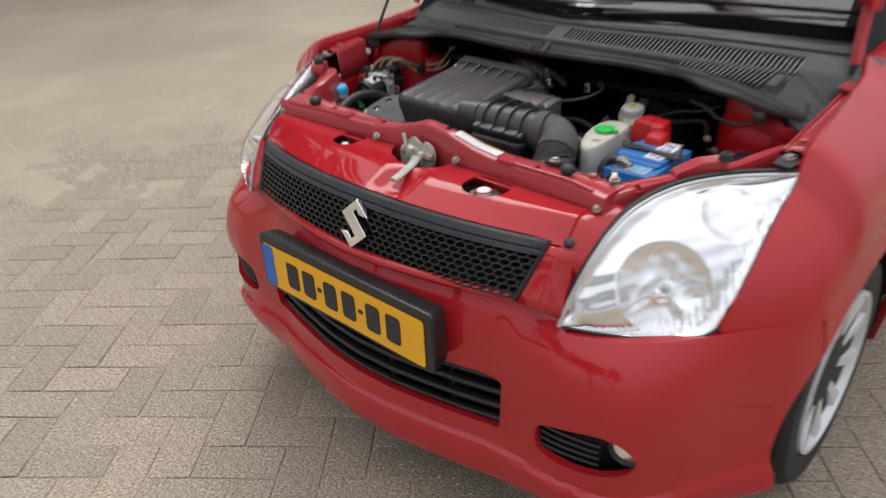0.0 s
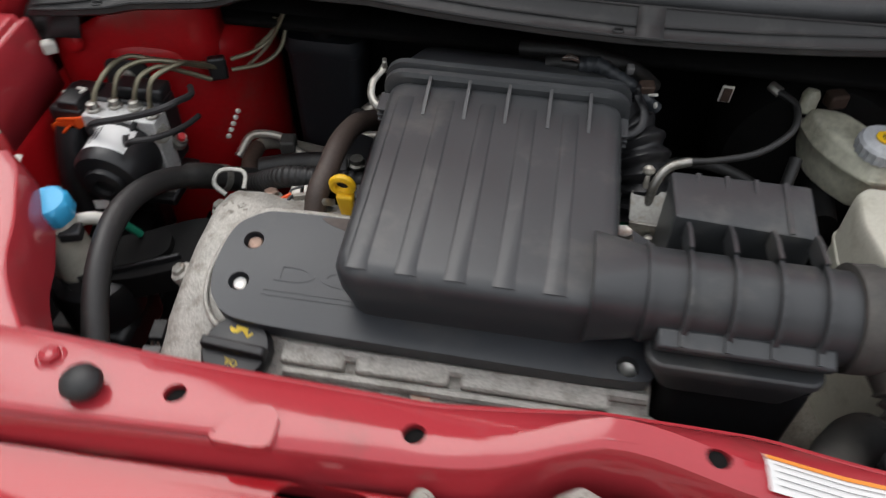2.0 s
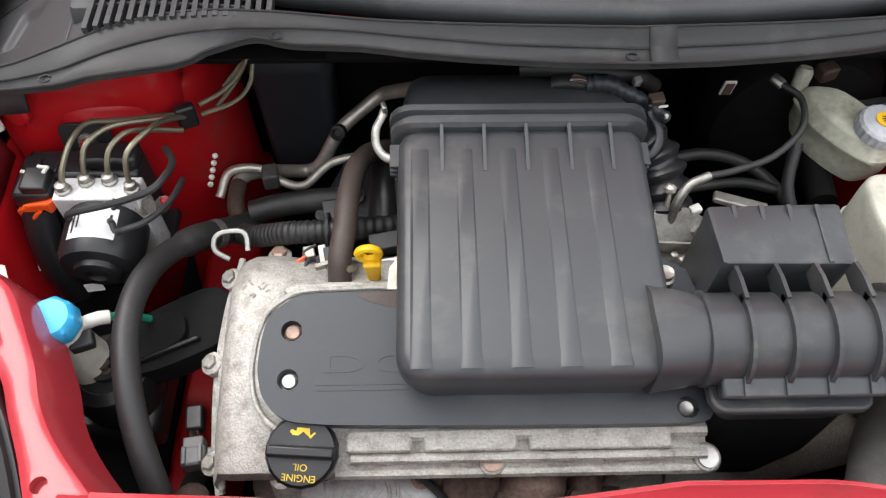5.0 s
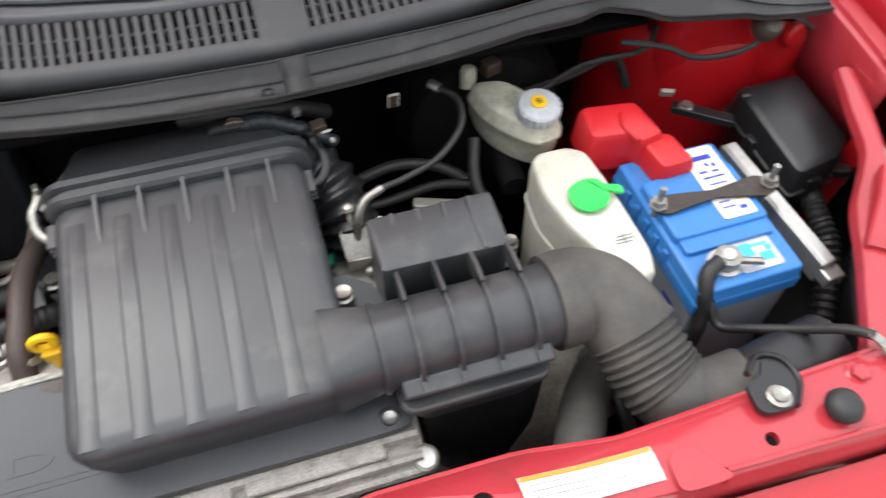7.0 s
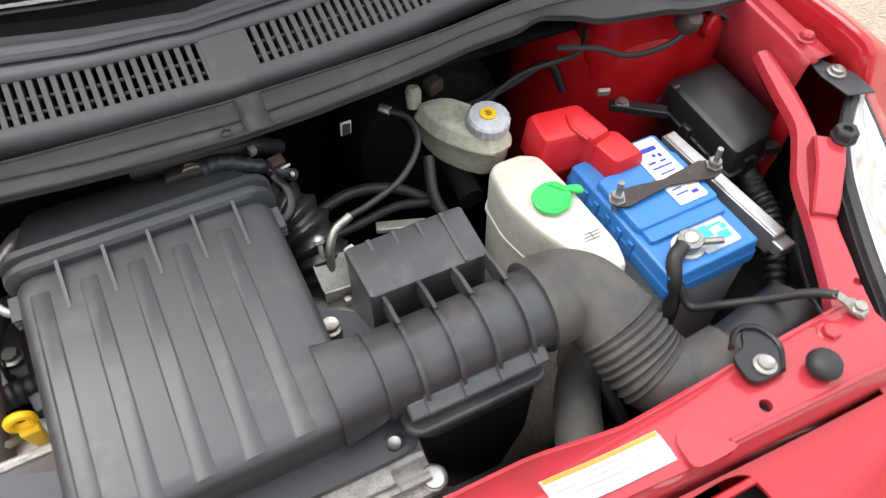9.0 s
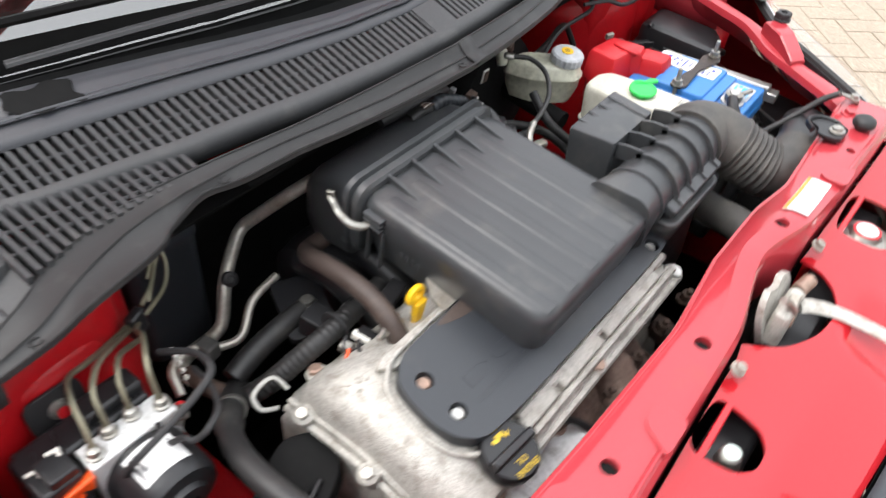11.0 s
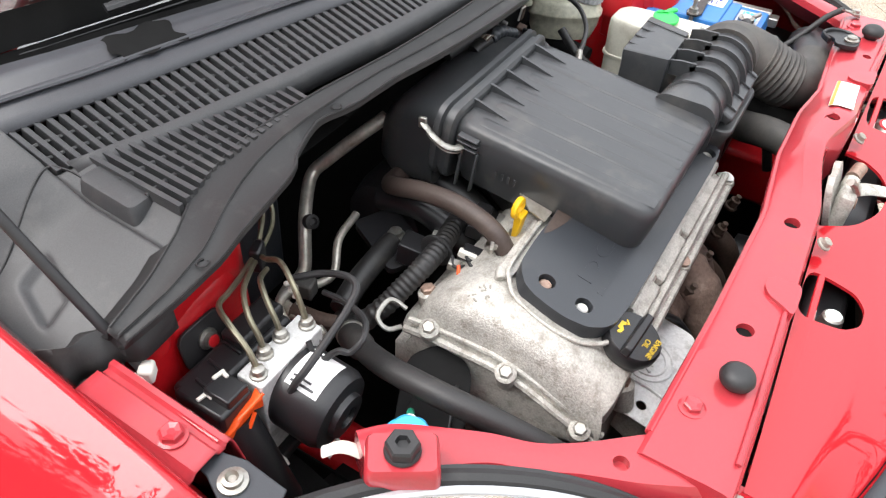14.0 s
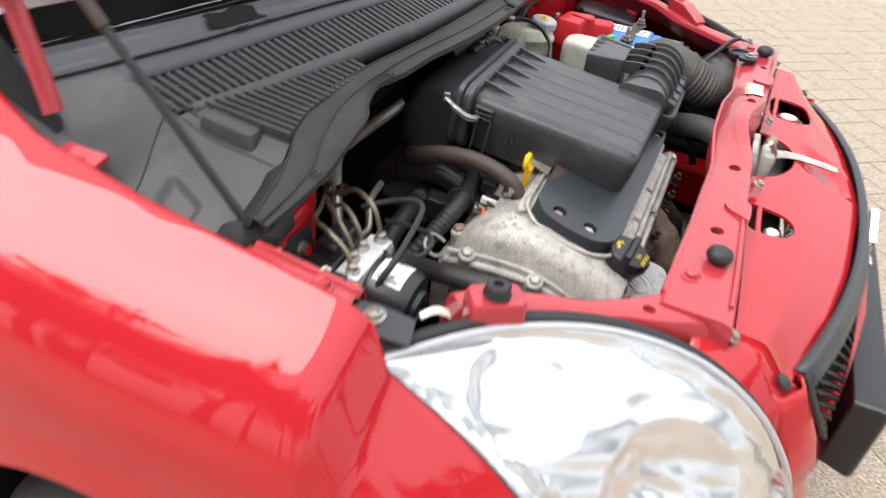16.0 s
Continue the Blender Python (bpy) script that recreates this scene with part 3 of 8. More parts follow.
holes = [turned([(0.0085, -0.03), (0.0085, 0.03)], T((x, y, carrier_z(x))), 16) for x, y in ((-0.311, 0.281), (-0.13, 0.277), (0.074, 0.280))] + [turned([(0.006, -0.03), (0.006, 0.03)], T((0.318, 0.266, carrier_z(0.318))), 14)]
carrier = part("lock_carrier", cut(loft(rings), *holes), PAINT_BAY, car, "red painted front cross member with punched holes", bevel=0.0015)
# dark discs set in the holes paint the shade inside them
for x, y, r in ((-0.311, 0.281, 0.010), (-0.13, 0.277, 0.010), (0.074, 0.280, 0.010), (0.318, 0.266, 0.0075)):
    part("hole_shade", turned([(r, -0.012), (r, -0.007), (0.0, -0.007)], T((x, y, carrier_z(x))), 16), DARK, carrier, "dark disc standing in for the shade in a punched hole")
TAB = [(0.226, 0.246), (0.227, 0.272), (0.234, 0.280), (0.246, 0.280), (0.257, 0.274), (0.264, 0.260), (0.274, 0.246)]
for s in (-1, 1):
    part("pressed_tab", prism(soft([(s * x, y) for x, y in TAB], 3, 0.3), -0.006, 0.0042, T((0, 0, carrier_z(s * 0.25)))), PAINT_BAY, carrier, "tab pressed up in the red sheet metal", smooth=30, bevel=0.0014)
    part("front_lip", tube([(s * x, carrier_front(s * x) + 0.008, carrier_z(s * x) + 0.0008) for x in frange(0.27, 0.455, 14)], 0.0026, 8, 1), PAINT_BAY, carrier)
part("rolled_edge", tube([(x, carrier_back(x) - 0.001, carrier_top(x, 0.33) - 0.0045) for x in frange(-0.46, 0.46, 50)], 0.0042, 8, 1), PAINT_BAY, carrier, "rolled rear edge of the red sheet metal")
for x, y in ((-0.378, 0.273), (0.384, 0.271)):
    part("rubber_stop", turned([(0.009, -0.002), (0.010, 0.003), (0.0145, 0.006), (0.0158, 0.010), (0.0140, 0.0155), (0.009, 0.019), (0.003, 0.0202)], T((x, y, carrier_z(x))), 24), RUBBER, carrier, "round black rubber bonnet stop")
for x, y in ((-0.42, 0.297), (0.425, 0.297)):
    hexbolt("bolt", T((x, y, carrier_top(x, y) - 0.0005)), carrier, PAINT_BAY, 0.0085, 0.007, 0.012)
for x, y, z in ((-0.117, 0.243, 0.822), (0.127, 0.243, 0.822), (0.472, 0.243, 0.812), (-0.472, 0.243, 0.812)):
    part("panel_clip", turned([(0.0085, 0.0), (0.0085, 0.002), (0.006, 0.003), (0.0055, 0.008), (0.003, 0.009)], aim((x, y - 0.004, z - 0.004), (0, -0.5, 1)), 12), CAST_DIRTY, carrier)
# warning label on the carrier
rows = [[V((x, y, carrier_top(x, y) + 0.0022)) for x in frange(0.104, 0.220, 10)] for y in (0.261, 0.270, 0.279, 0.285, 0.290)]
label = part("warning_label", sheet(rows), WHITE, carrier, "white paper label with an orange header")
part("label_header", sheet([[V((x, y, carrier_top(x, y) + 0.003)) for x in frange(0.105, 0.219, 10)] for y in (0.2855, 0.2895)]), PRINT_ORANGE, label)
for k, (x0, x1) in enumerate(((0.110, 0.212), (0.110, 0.197), (0.110, 0.207), (0.110, 0.175))):
    part("print_bar", sheet([[V((x, y, carrier_top(x, y) + 0.003)) for x in frange(x0, x1, 8)] for y in (0.2810 - 0.0050 * k, 0.2816 - 0.0050 * k)]), GREY_GASKET, label)

# top panel over the radiator, dropping towards the grille, with three openings
def panel_z(x, y):
    f = lerp([(0, 0.078), (0.2, 0.098), (0.32, 0.118), (0.45, 0.160)], abs(x))
    t = (y - f) / (0.250 - f)
    z = lerp([(0, 0.772 - 0.012 * (x / 0.43) ** 2), (0.10, 0.779 - 0.012 * (x / 0.43) ** 2), (0.43, 0.8005), (0.48, 0.803), (1, 0.806)], t)
    # shallow well in front of the latch
    w = smoothstep(1.6 - abs(x - 0.055) / 0.035) * smoothstep((0.5 - t) / 0.15 + 0.5) * smoothstep((t - 0.06) / 0.1)
    return z - 0.014 * w


rows_hi, rows_lo = [], []
px = frange(-0.455, 0.455, 90)
for i, x in enumerate(px):
    f = lerp([(0, 0.078), (0.2, 0.098), (0.32, 0.118), (0.45, 0.160)], abs(x))
    ys = frange(f, carrier_front(x) - 0.0055, 16)
    rows_hi.append([V((x, y, panel_z(x, y))) for y in ys] + [V((x, y, panel_z(x, y) - 0.004)) for y in ys[::-1]])
bm = loft(rows_hi)
outl = [(-0.226, 0.243), (-0.150, 0.243), (-0.153, 0.215), (-0.160, 0.192), (-0.178, 0.180), (-0.205, 0.180), (-0.222, 0.196)]
outm = [(-0.085, 0.275), (0.108, 0.275), (0.104, 0.222), (0.085, 0.200), (0.05, 0.184), (0.0, 0.190), (-0.045, 0.212)]
outr = [(0.196, 0.236), (0.285, 0.238), (0.291, 0.205), (0.283, 0.176), (0.255, 0.164), (0.21, 0.164), (0.192, 0.18), (0.19, 0.21)]


top_panel = part("radiator_top_panel", cut(bm, *[prism(soft(r), 0.70, 0.90) for r in (outl, outm, outr)]), PAINT, car, "red top panel with three openings above the radiator", smooth=35)
for s in (-1, 1):
    part("panel_clip", turned([(0.010, 0.0), (0.010, 0.004), (0.006, 0.007)], aim((s * 0.461, 0.17, 0.764), (0, -0.6, 1)), 14), RUBBER, top_panel)
    part("panel_step", tube([(s * 0.15, 0.228, 0.803), (s * 0.3, 0.226, 0.803), (s * 0.43, 0.232, 0.80)], 0.004, 8, 4, squash=0.6), PAINT, top_panel)

# radiator and what shows through the openings
radiator = thing("radiator", "black car radiator with metal cap behind the top panel", "radiator", (0, 0.2, 0.3))
part("core", box((0.66, 0.03, 0.40), T((0.0, 0.215, 0.55))), DARK, radiator)
part("top_tank", box((0.62, 0.045, 0.045), T((0.0, 0.212, 0.755))), BLACK, radiator, bevel=0.008)
part("bolt", turned([(0.013, -0.03), (0.013, 0.0), (0.011, 0.006), (0.011, 0.012), (0.009, 0.014)], T((-0.193, 0.205, 0.780)), 16), STEEL, radiator, "zinc bolt with pale green marking")
part("bolt_mark", turned([(0.0088, 0.0), (0.008, 0.0012)], T((-0.193, 0.205, 0.7940)), 16), MINT, radiator)
part("cap", turned([(0.030, 0), (0.034, 0.004), (0.034, 0.009), (0.022, 0.012), (0.018, 0.018)], T((0.235, 0.200, 0.776)), 8), STEEL, radiator, "shiny metal radiator cap")
part("cap_ring", turned([(0.0175, 0.0), (0.0170, 0.0012)], T((0.235, 0.200, 0.7938)), 28), RED_PLASTIC, radiator, "red printed ring on the cap")
part("cap_label", turned([(0.0140, 0.0), (0.0136, 0.0012)], T((0.235, 0.200, 0.7948)), 28), WHITE, radiator)
part("bracket", tube([(-0.30, 0.22, 0.775), (-0.23, 0.21, 0.768), (-0.15, 0.215, 0.765)], 0.009, 8), RUST, radiator)

# bonnet latch with its lever
latch = thing("bonnet_latch", "worn greasy metal bonnet latch with a pale lever", "latch", (0.02, 0.235, 0.80))
part("back_plate", prism(soft([(-0.040, -0.040), (0.042, -0.040), (0.046, 0.0), (0.036, 0.018), (0.014, 0.027), (0.003, 0.019), (-0.008, 0.022), (-0.024, 0.031), (-0.040, 0.018), (-0.046, 0.0)], 2, 0.2), -0.004, 0.004, T((0.014, 0.247, 0.808)) @ RX(74)), CAST, latch, bevel=0.0015)
for x, w, h in ((-0.006, 0.036, 0.020), (0.034, 0.018, 0.012)):
    part("guide", loft([[V((x + a * w, 0.230 + b * 0.020, 0.780 + z)) for a, b in rounded(1.0 * k, 1.0 * k, 0.25, 3)] for z, k in ((0.0, 1.0), (h + 0.014, 1.0), (h + 0.022, 0.9), (h + 0.026, 0.6))]), CAST, latch, "worn cast metal guide")
part("rust_spot", turned([(0.0075, 0.0), (0.0065, 0.0012)], aim((-0.010, 0.2195, 0.812), (0, -1, 0.1)), 14), RUSTY_BOLT, latch, "rusty rivet")
part("claw", prism(soft([(-0.012, -0.02), (0.016, -0.022), (0.020, 0.006), (0.008, 0.020), (-0.004, 0.010), (-0.014, 0.016)], 3), -0.005, 0.005, T((0.012, 0.226, 0.808)) @ RX(80)), CAST_DIRTY, latch, bevel=0.001)
part("spring", tube([V((0.010 + 0.010 * math.cos(q), 0.222 + 0.0010 * q, 0.806 + 0.010 * math.sin(q))) for q in frange(0, 18, 54)], 0.0016, 6, 1), STEEL, latch)
part("pivot", turned([(0.009, -0.012), (0.009, 0.012), (0.006, 0.015)], aim((0.056, 0.228, 0.812), (1, -0.2, 0.1)), 14), RUSTY_BOLT, latch)
part("hook", tube([(-0.024, 0.236, 0.846), (-0.014, 0.230, 0.838), (-0.004, 0.222, 0.822)], 0.0045, 8), STEEL, latch)
part("lever", tube([(0.026, 0.222, 0.808), (0.036, 0.208, 0.808), (0.046, 0.186, 0.806), (0.053, 0.155, 0.802), (0.057, 0.121, 0.797)], lambda t: 0.0115 - 0.002 * t, 10, 6, squash=0.42), CAST, latch, "dull silver release lever")

# ---- head lamps ----
def lamp_edges(k):
    low = spline([(0.485, 0.110, 0.624), (0.567, 0.154, 0.617), (0.657, 0.222, 0.612), (0.705, 0.279, 0.624), (0.717, 0.347, 0.699), (0.716, 0.437, 0.774), (0.720, 0.541, 0.838)], 8)
    top = spline([(0.485, 0.110, 0.624), (0.494, 0.136, 0.684), (0.507, 0.191, 0.755), (0.520, 0.27, 0.803), (0.556, 0.365, 0.828), (0.622, 0.462, 0.835), (0.720, 0.541, 0.838)], 8)
    i = k * (len(low) - 1)
    a = min(int(i), len(low) - 2)
    return low[a].lerp(low[a + 1], i - a), top[a].lerp(top[a + 1], i - a)


def lamp_sheet(deep, puff, inset=0.0, n=32, m=16):
    rows = []
    for k in frange(0, 1, n):
        lo, hi = lamp_edges(k)
        row = []
        for v in frange(inset, 1 - inset, m):
            p = lo.lerp(hi, v)
            out = V((0.45, -0.70, 0.55)).normalized()
            row.append(p + out * (puff * math.sin(math.pi * v) * math.sin(math.pi * min(1, max(0, 0.06 + 0.88 * k))) - deep * min(1, 5 * min(k, 1 - k) + 0.15)))
        rows.append(row)
    return rows


BOWLS = ((V((0.629, 0.227, 0.707)), 0.086, 0.034), (V((0.640, 0.188, 0.650)), 0.056, 0.010), (V((0.668, 0.385, 0.809)), 0.058, 0.012))
LAMP_OUT_DIR = V((0.45, -0.70, 0.55)).normalized()


def reflector_rows(n=180, m=96):
    """The chromed inside of a lamp: a shelf along the edge, bowls and upright flutes."""
    side = LAMP_OUT_DIR.cross(V((0, 0, 1))).normalized()
    rise = side.cross(LAMP_OUT_DIR)
    rows = []
    for k in frange(0, 1, n):
        lo, hi = lamp_edges(k)
        row = []
        for v in frange(0, 1, m):
            p = lo.lerp(hi, v)
            edge = min(1.0, 9 * min(v, 1 - v)) * min(1.0, 9 * min(k, 1 - k))
            deep = 0.003 + 0.014 * smoothstep(edge) - 0.028 * math.sin(math.pi * v) * math.sin(math.pi * k)
            for c, r, d in BOWLS:
                q = p - c
                q -= LAMP_OUT_DIR * q.dot(LAMP_OUT_DIR)
                t = q.length / r
                if t < 1:
                    deep += edge * (d * (1 - t * t) ** 0.9 + 0.0017 * min(1.0, (d / 0.036) ** 2) * (1 - t * t) * (math.sin(q.dot(side) * 150 + 2.4 * math.sin(q.dot(rise) * 55)) + 0.5 * math.sin(q.dot(rise) * 120 + q.dot(side) * 60)) + 0.003 * smoothstep((1 - t) / 0.30))
            deep += 0.0010 * edge * math.sin(p.dot(rise) * 88 + 2.2 * math.sin(p.dot(side) * 34 + 1.0)) + 0.0006 * edge * math.sin(p.dot(rise) * 190 + p.dot(side) * 60)
            deep += 0.0022 * edge * math.sin(p.dot(side) * 520) * smoothstep((0.22 - v) / 0.06)
            row.append(p - LAMP_OUT_DIR * deep)
        rows.append(row)
    return rows


def headlamp(s):
    fix = (lambda b: mirrored(b)) if s < 0 else (lambda b: b)
    h = part("headlamp", fix(sheet(reflector_rows())), REFLECTOR, car, "clear headlamp with chrome reflector bowls", smooth=30)
    lens = part("lens", fix(sheet(lamp_sheet(0.0, 0.046))), LENS, h, "clear plastic lens")
    lens.visible_shadow = False
    line = [lamp_edges(k) for k in frange(0, 1, 30)]
    part("rim", fix(tube([b for a, b in line], 0.004, 8, 1)), LAMP_GREY, h)
    part("lower_gap", fix(tube([a + V((0, 0.003, -0.002)) for a, b in line], 0.0028, 8, 1)), RUBBER, h, "dark gap round the lamp")
    for c, r, d in BOWLS[:1]:
        base = aim(c - LAMP_OUT_DIR * (d - 0.004), LAMP_OUT_DIR)
        part("bulb", fix(turned([(0.010, 0.0), (0.010, 0.012), (0.007, 0.016), (0.006, d * 0.75), (0.003, d * 0.8)], base, 14)), LAMP_GREY, h)
    part("lamp_box", fix(loft([[V((x, y, z)) for x, y in soft([(0.55, 0.30), (0.60, 0.30), (0.67, 0.38), (0.68, 0.50), (0.63, 0.50), (0.55, 0.38)], 2)] for z in (0.62, 0.70)])), BLACK, h, "black back of the lamp", bevel=0.004)
    part("lamp_seal", fix(tube([b + V((-0.005, 0.009, 0.002)) for a, b in line[4:]], 0.0075, 8, 1)), SEAL, h, "black rubber seal along the lamp")
    part("housing_top", fix(sheet([[b + V((0.0, 0.004, 0.001)), b + V((-0.015, 0.014, 0.003)), b + V((-0.022, 0.016, -0.03))] for a, b in line[5:27]])), BLACK, h, "black plastic top of the lamp housing", solid=0.003)
    return h


for s in (1, -1):
    headlamp(s)

def lamp_edge_at(y):
    """Upper edge of a lamp at a given y."""
    pts = [lamp_edges(k)[1] for k in frange(0, 1, 80)]
    for a, b in zip(pts, pts[1:]):
        if a.y <= y <= b.y:
            return a.lerp(b, (y - a.y) / (b.y - a.y))
    return pts[0]


for s in (1, -1):
    rows = []
    for y in frange(0.152, 0.275, 10):
        a, b = V((0.450, y, panel_z(0.45, min(y, 0.262)))), lamp_edge_at(y) + V((-0.008, 0.004, 0.002))
        m = a.lerp(b, 0.5) + V((0, 0, 0.004))
        rows.append([V((s * p.x, p.y, p.z)) for p in (a, m, b, b + V((0.003, 0.006, -0.03)))])
    part("panel_side", sheet(rows), PAINT, top_panel, solid=0.003)

# ---- front wings ----
WIDE = [(0.285, 0.718), (0.33, 0.754), (0.38, 0.796), (0.415, 0.821), (0.46, 0.838), (0.52, 0.844), (0.62, 0.849), (0.76, 0.852), (1.0, 0.848), (1.35, 0.842)]
LAMP_OUT = spline([(0.707, 0.280, 0.630), (0.719, 0.348, 0.700), (0.718, 0.438, 0.775), (0.720, 0.545, 0.842)], 8)


def wing_top(y):
    if y < 0.540:
        for a, b in zip(LAMP_OUT, LAMP_OUT[1:]):
            if a.y <= y <= b.y:
                p = a.lerp(b, (y - a.y) / (b.y - a.y))
                return p.x + 0.002, p.z - 0.002
        return 0.716, 0.628
    return lerp([(0.54, 0.722), (0.56, 0.724), (0.60, 0.721), (0.70, 0.713), (0.80, 0.705), (0.95, 0.690), (1.02, 0.668), (1.35, 0.66)], y), lerp([(0.54, 0.876), (0.56, 0.891), (0.60, 0.897), (0.70, 0.902), (0.80, 0.908), (0.95, 0.926), (1.02, 0.945), (1.35, 0.96)], y)


def wing(s):
    rows = []
    for y in frange(0.285, 1.30, 58):
        xt, zt = wing_top(y)
        xo = lerp(WIDE, y)
        d = (y - ARCH_Y) / ARCH_R
        bottom = ARCH_Z + ARCH_R * math.sqrt(max(0, 1 - d * d)) if abs(d) < 1 else 0.18
        if y < 0.47:
            bottom = min(zt - 0.01, 0.606)
        row = [V((s * (xt - (0.012 if y < 0.54 else 0.020)), y, zt - (0.03 if y < 0.54 else 0.046))), V((s * (xt - 0.007), y, zt - 0.006)), V((s * (xt - 0.003), y, zt - 0.001)), V((s * xt, y, zt))]
        reach = max(0.04, min(0.26, zt - 0.42))
        for v in frange(0, 1, 28)[1:]:
            z = zt + (bottom - zt) * v ** 1.7
            u = min(1.0, (zt - z) / reach)
            x = xt + (xo - xt) * (1 - (1 - u) ** 4.2)
            flare = 0.008 * smoothstep(1 - (math.hypot(y - ARCH_Y, z - ARCH_Z) - ARCH_R) / 0.06) if y > 0.47 else 0
            row.append(V((s * (x + flare - 0.03 * smoothstep((0.45 - z) / 0.3) * (0 if y < 0.47 else 1)), y, z)))
        row.append(row[-1] + V((-s * 0.025, 0, 0.0)))
        rows.append(row)
    return part("wing", sheet(rows), PAINT, car, "glossy red front wing", smooth=50, solid=0.0015)


for s in (1, -1):
    wing(s)
    part("wheel_house", sheet([[V((s * x, ARCH_Y + 0.35 * math.cos(q), ARCH_Z + 0.35 * math.sin(q))) for x in (0.815, 0.70, 0.55)] for q in frange(-0.3, math.pi + 0.3, 20)]), DARK, car, "black wheel arch liner")


# ---- wheels ----
def wheel(s, y):
    m = T((s * 0.725, y, 0.292)) @ RY(90 * s)
    w = part("wheel", turned([(0.03, -0.06), (0.06, -0.02), (0.19, -0.06), (0.197, 0.0), (0.205, 0.088), (0.203, 0.099), (0.192, 0.100), (0.182, 0.085), (0.18, -0.05), (0.06, 0.045), (0.05, 0.06), (0.03, 0.066)], m, 40), RIM, car, "silver alloy wheel with black tyre")
    tyre = part("tyre", turned([(0.196, -0.09), (0.27, -0.092), (0.288, -0.075), (0.292, -0.04), (0.292, 0.04), (0.288, 0.075), (0.272, 0.096), (0.240, 0.1), (0.210, 0.094), (0.200, 0.08)], m, 56), TYRE, w, "black tyre")
    for i in range(10):
        q = math.tau * i / 10
        a, b = V((0.045 * math.cos(q), 0.045 * math.sin(q), 0.060)), V((0.188 * math.cos(q), 0.188 * math.sin(q), 0.080))
        t = V((-math.sin(q), math.cos(q), 0))
        part("spoke", loft([[m @ (p + t * u * wd + V((0, 0, v * 0.014))) for u, v in ((-1, -1), (1, -1), (0.7, 1), (-0.7, 1))] for p, wd in ((a, 0.014), (a.lerp(b, 0.5), 0.019), (b, 0.030))]), RIM, w, bevel=0.002)
    part("hub_cap", turned([(0.03, 0.05), (0.032, 0.07), (0.025, 0.076)], m, 20), RIM, w)
    part("brake_disc", turned([(0.125, -0.02), (0.125, 0.0)], m, 32), STEEL, w)


for s in (1, -1):
    for y in (0.755, 3.14):
        wheel(s, y)

# ---- engine bay walls ----
def rail(s):
    """Upper side member: from the lock carrier back past the lamp to the strut tower."""
    line = [(0.452, 0.270, 0.826, 0.032), (0.486, 0.316, 0.829, 0.026), (0.512, 0.357, 0.830, 0.0185), (0.531, 0.390, 0.830, 0.0165), (0.545, 0.424, 0.832, 0.0175), (0.563, 0.452, 0.834, 0.021), (0.588, 0.487, 0.836, 0.026), (0.608, 0.505, 0.838, 0.026)]
    if s > 0:
        line = [(0.452, 0.270, 0.826, 0.030), (0.472, 0.305, 0.829, 0.025), (0.488, 0.3345, 0.831, 0.021), (0.5055, 0.3655, 0.832, 0.0195), (0.529, 0.407, 0.833, 0.018), (0.557, 0.452, 0.836, 0.021), (0.584, 0.488, 0.839, 0.017), (0.607, 0.523, 0.842, 0.014), (0.626, 0.575, 0.846, 0.015), (0.648, 0.64, 0.849, 0.012)]
    pts, wd = spline([p[:3] for p in line], 6), spline([(p[3], 0, 0) for p in line], 6)
    rings = []
    for i, p in enumerate(pts):
        d = pts[min(i + 1, len(pts) - 1)] - pts[max(0, i - 1)]
        n = V((d.y, -d.x, 0)).normalized()
        w = wd[i].x
        q = lambda a, z: V((s * (p + n * a).x, (p + n * a).y, p.z + z))
        rings.append([q(-w - (0.010 if s < 0 else 0), -0.065 if s < 0 else -0.013), q(-w - (0.004 if s < 0 else 0), -0.030 if s < 0 else -0.0125), q(-w, -0.012), q(-w + 0.004, -0.003), q(-w + 0.012, 0.0), q(w - 0.012, 0.0), q(w - 0.004, -0.003), q(w, -0.012), q(w, -0.05)])
    cutters = [turned([(0.007, -0.03), (0.007, 0.03)], T((s * 0.501, 0.329, 0.829)), 14)]
    body = cut(loft(rings), *cutters)
    turned([(0.0085, -0.014), (0.0085, -0.008), (0.0, -0.008)], T((s * 0.501, 0.329, 0.829)), 12, body)
    return part("side_member", body, PAINT_BAY, car, "red painted upper side member", smooth=35)


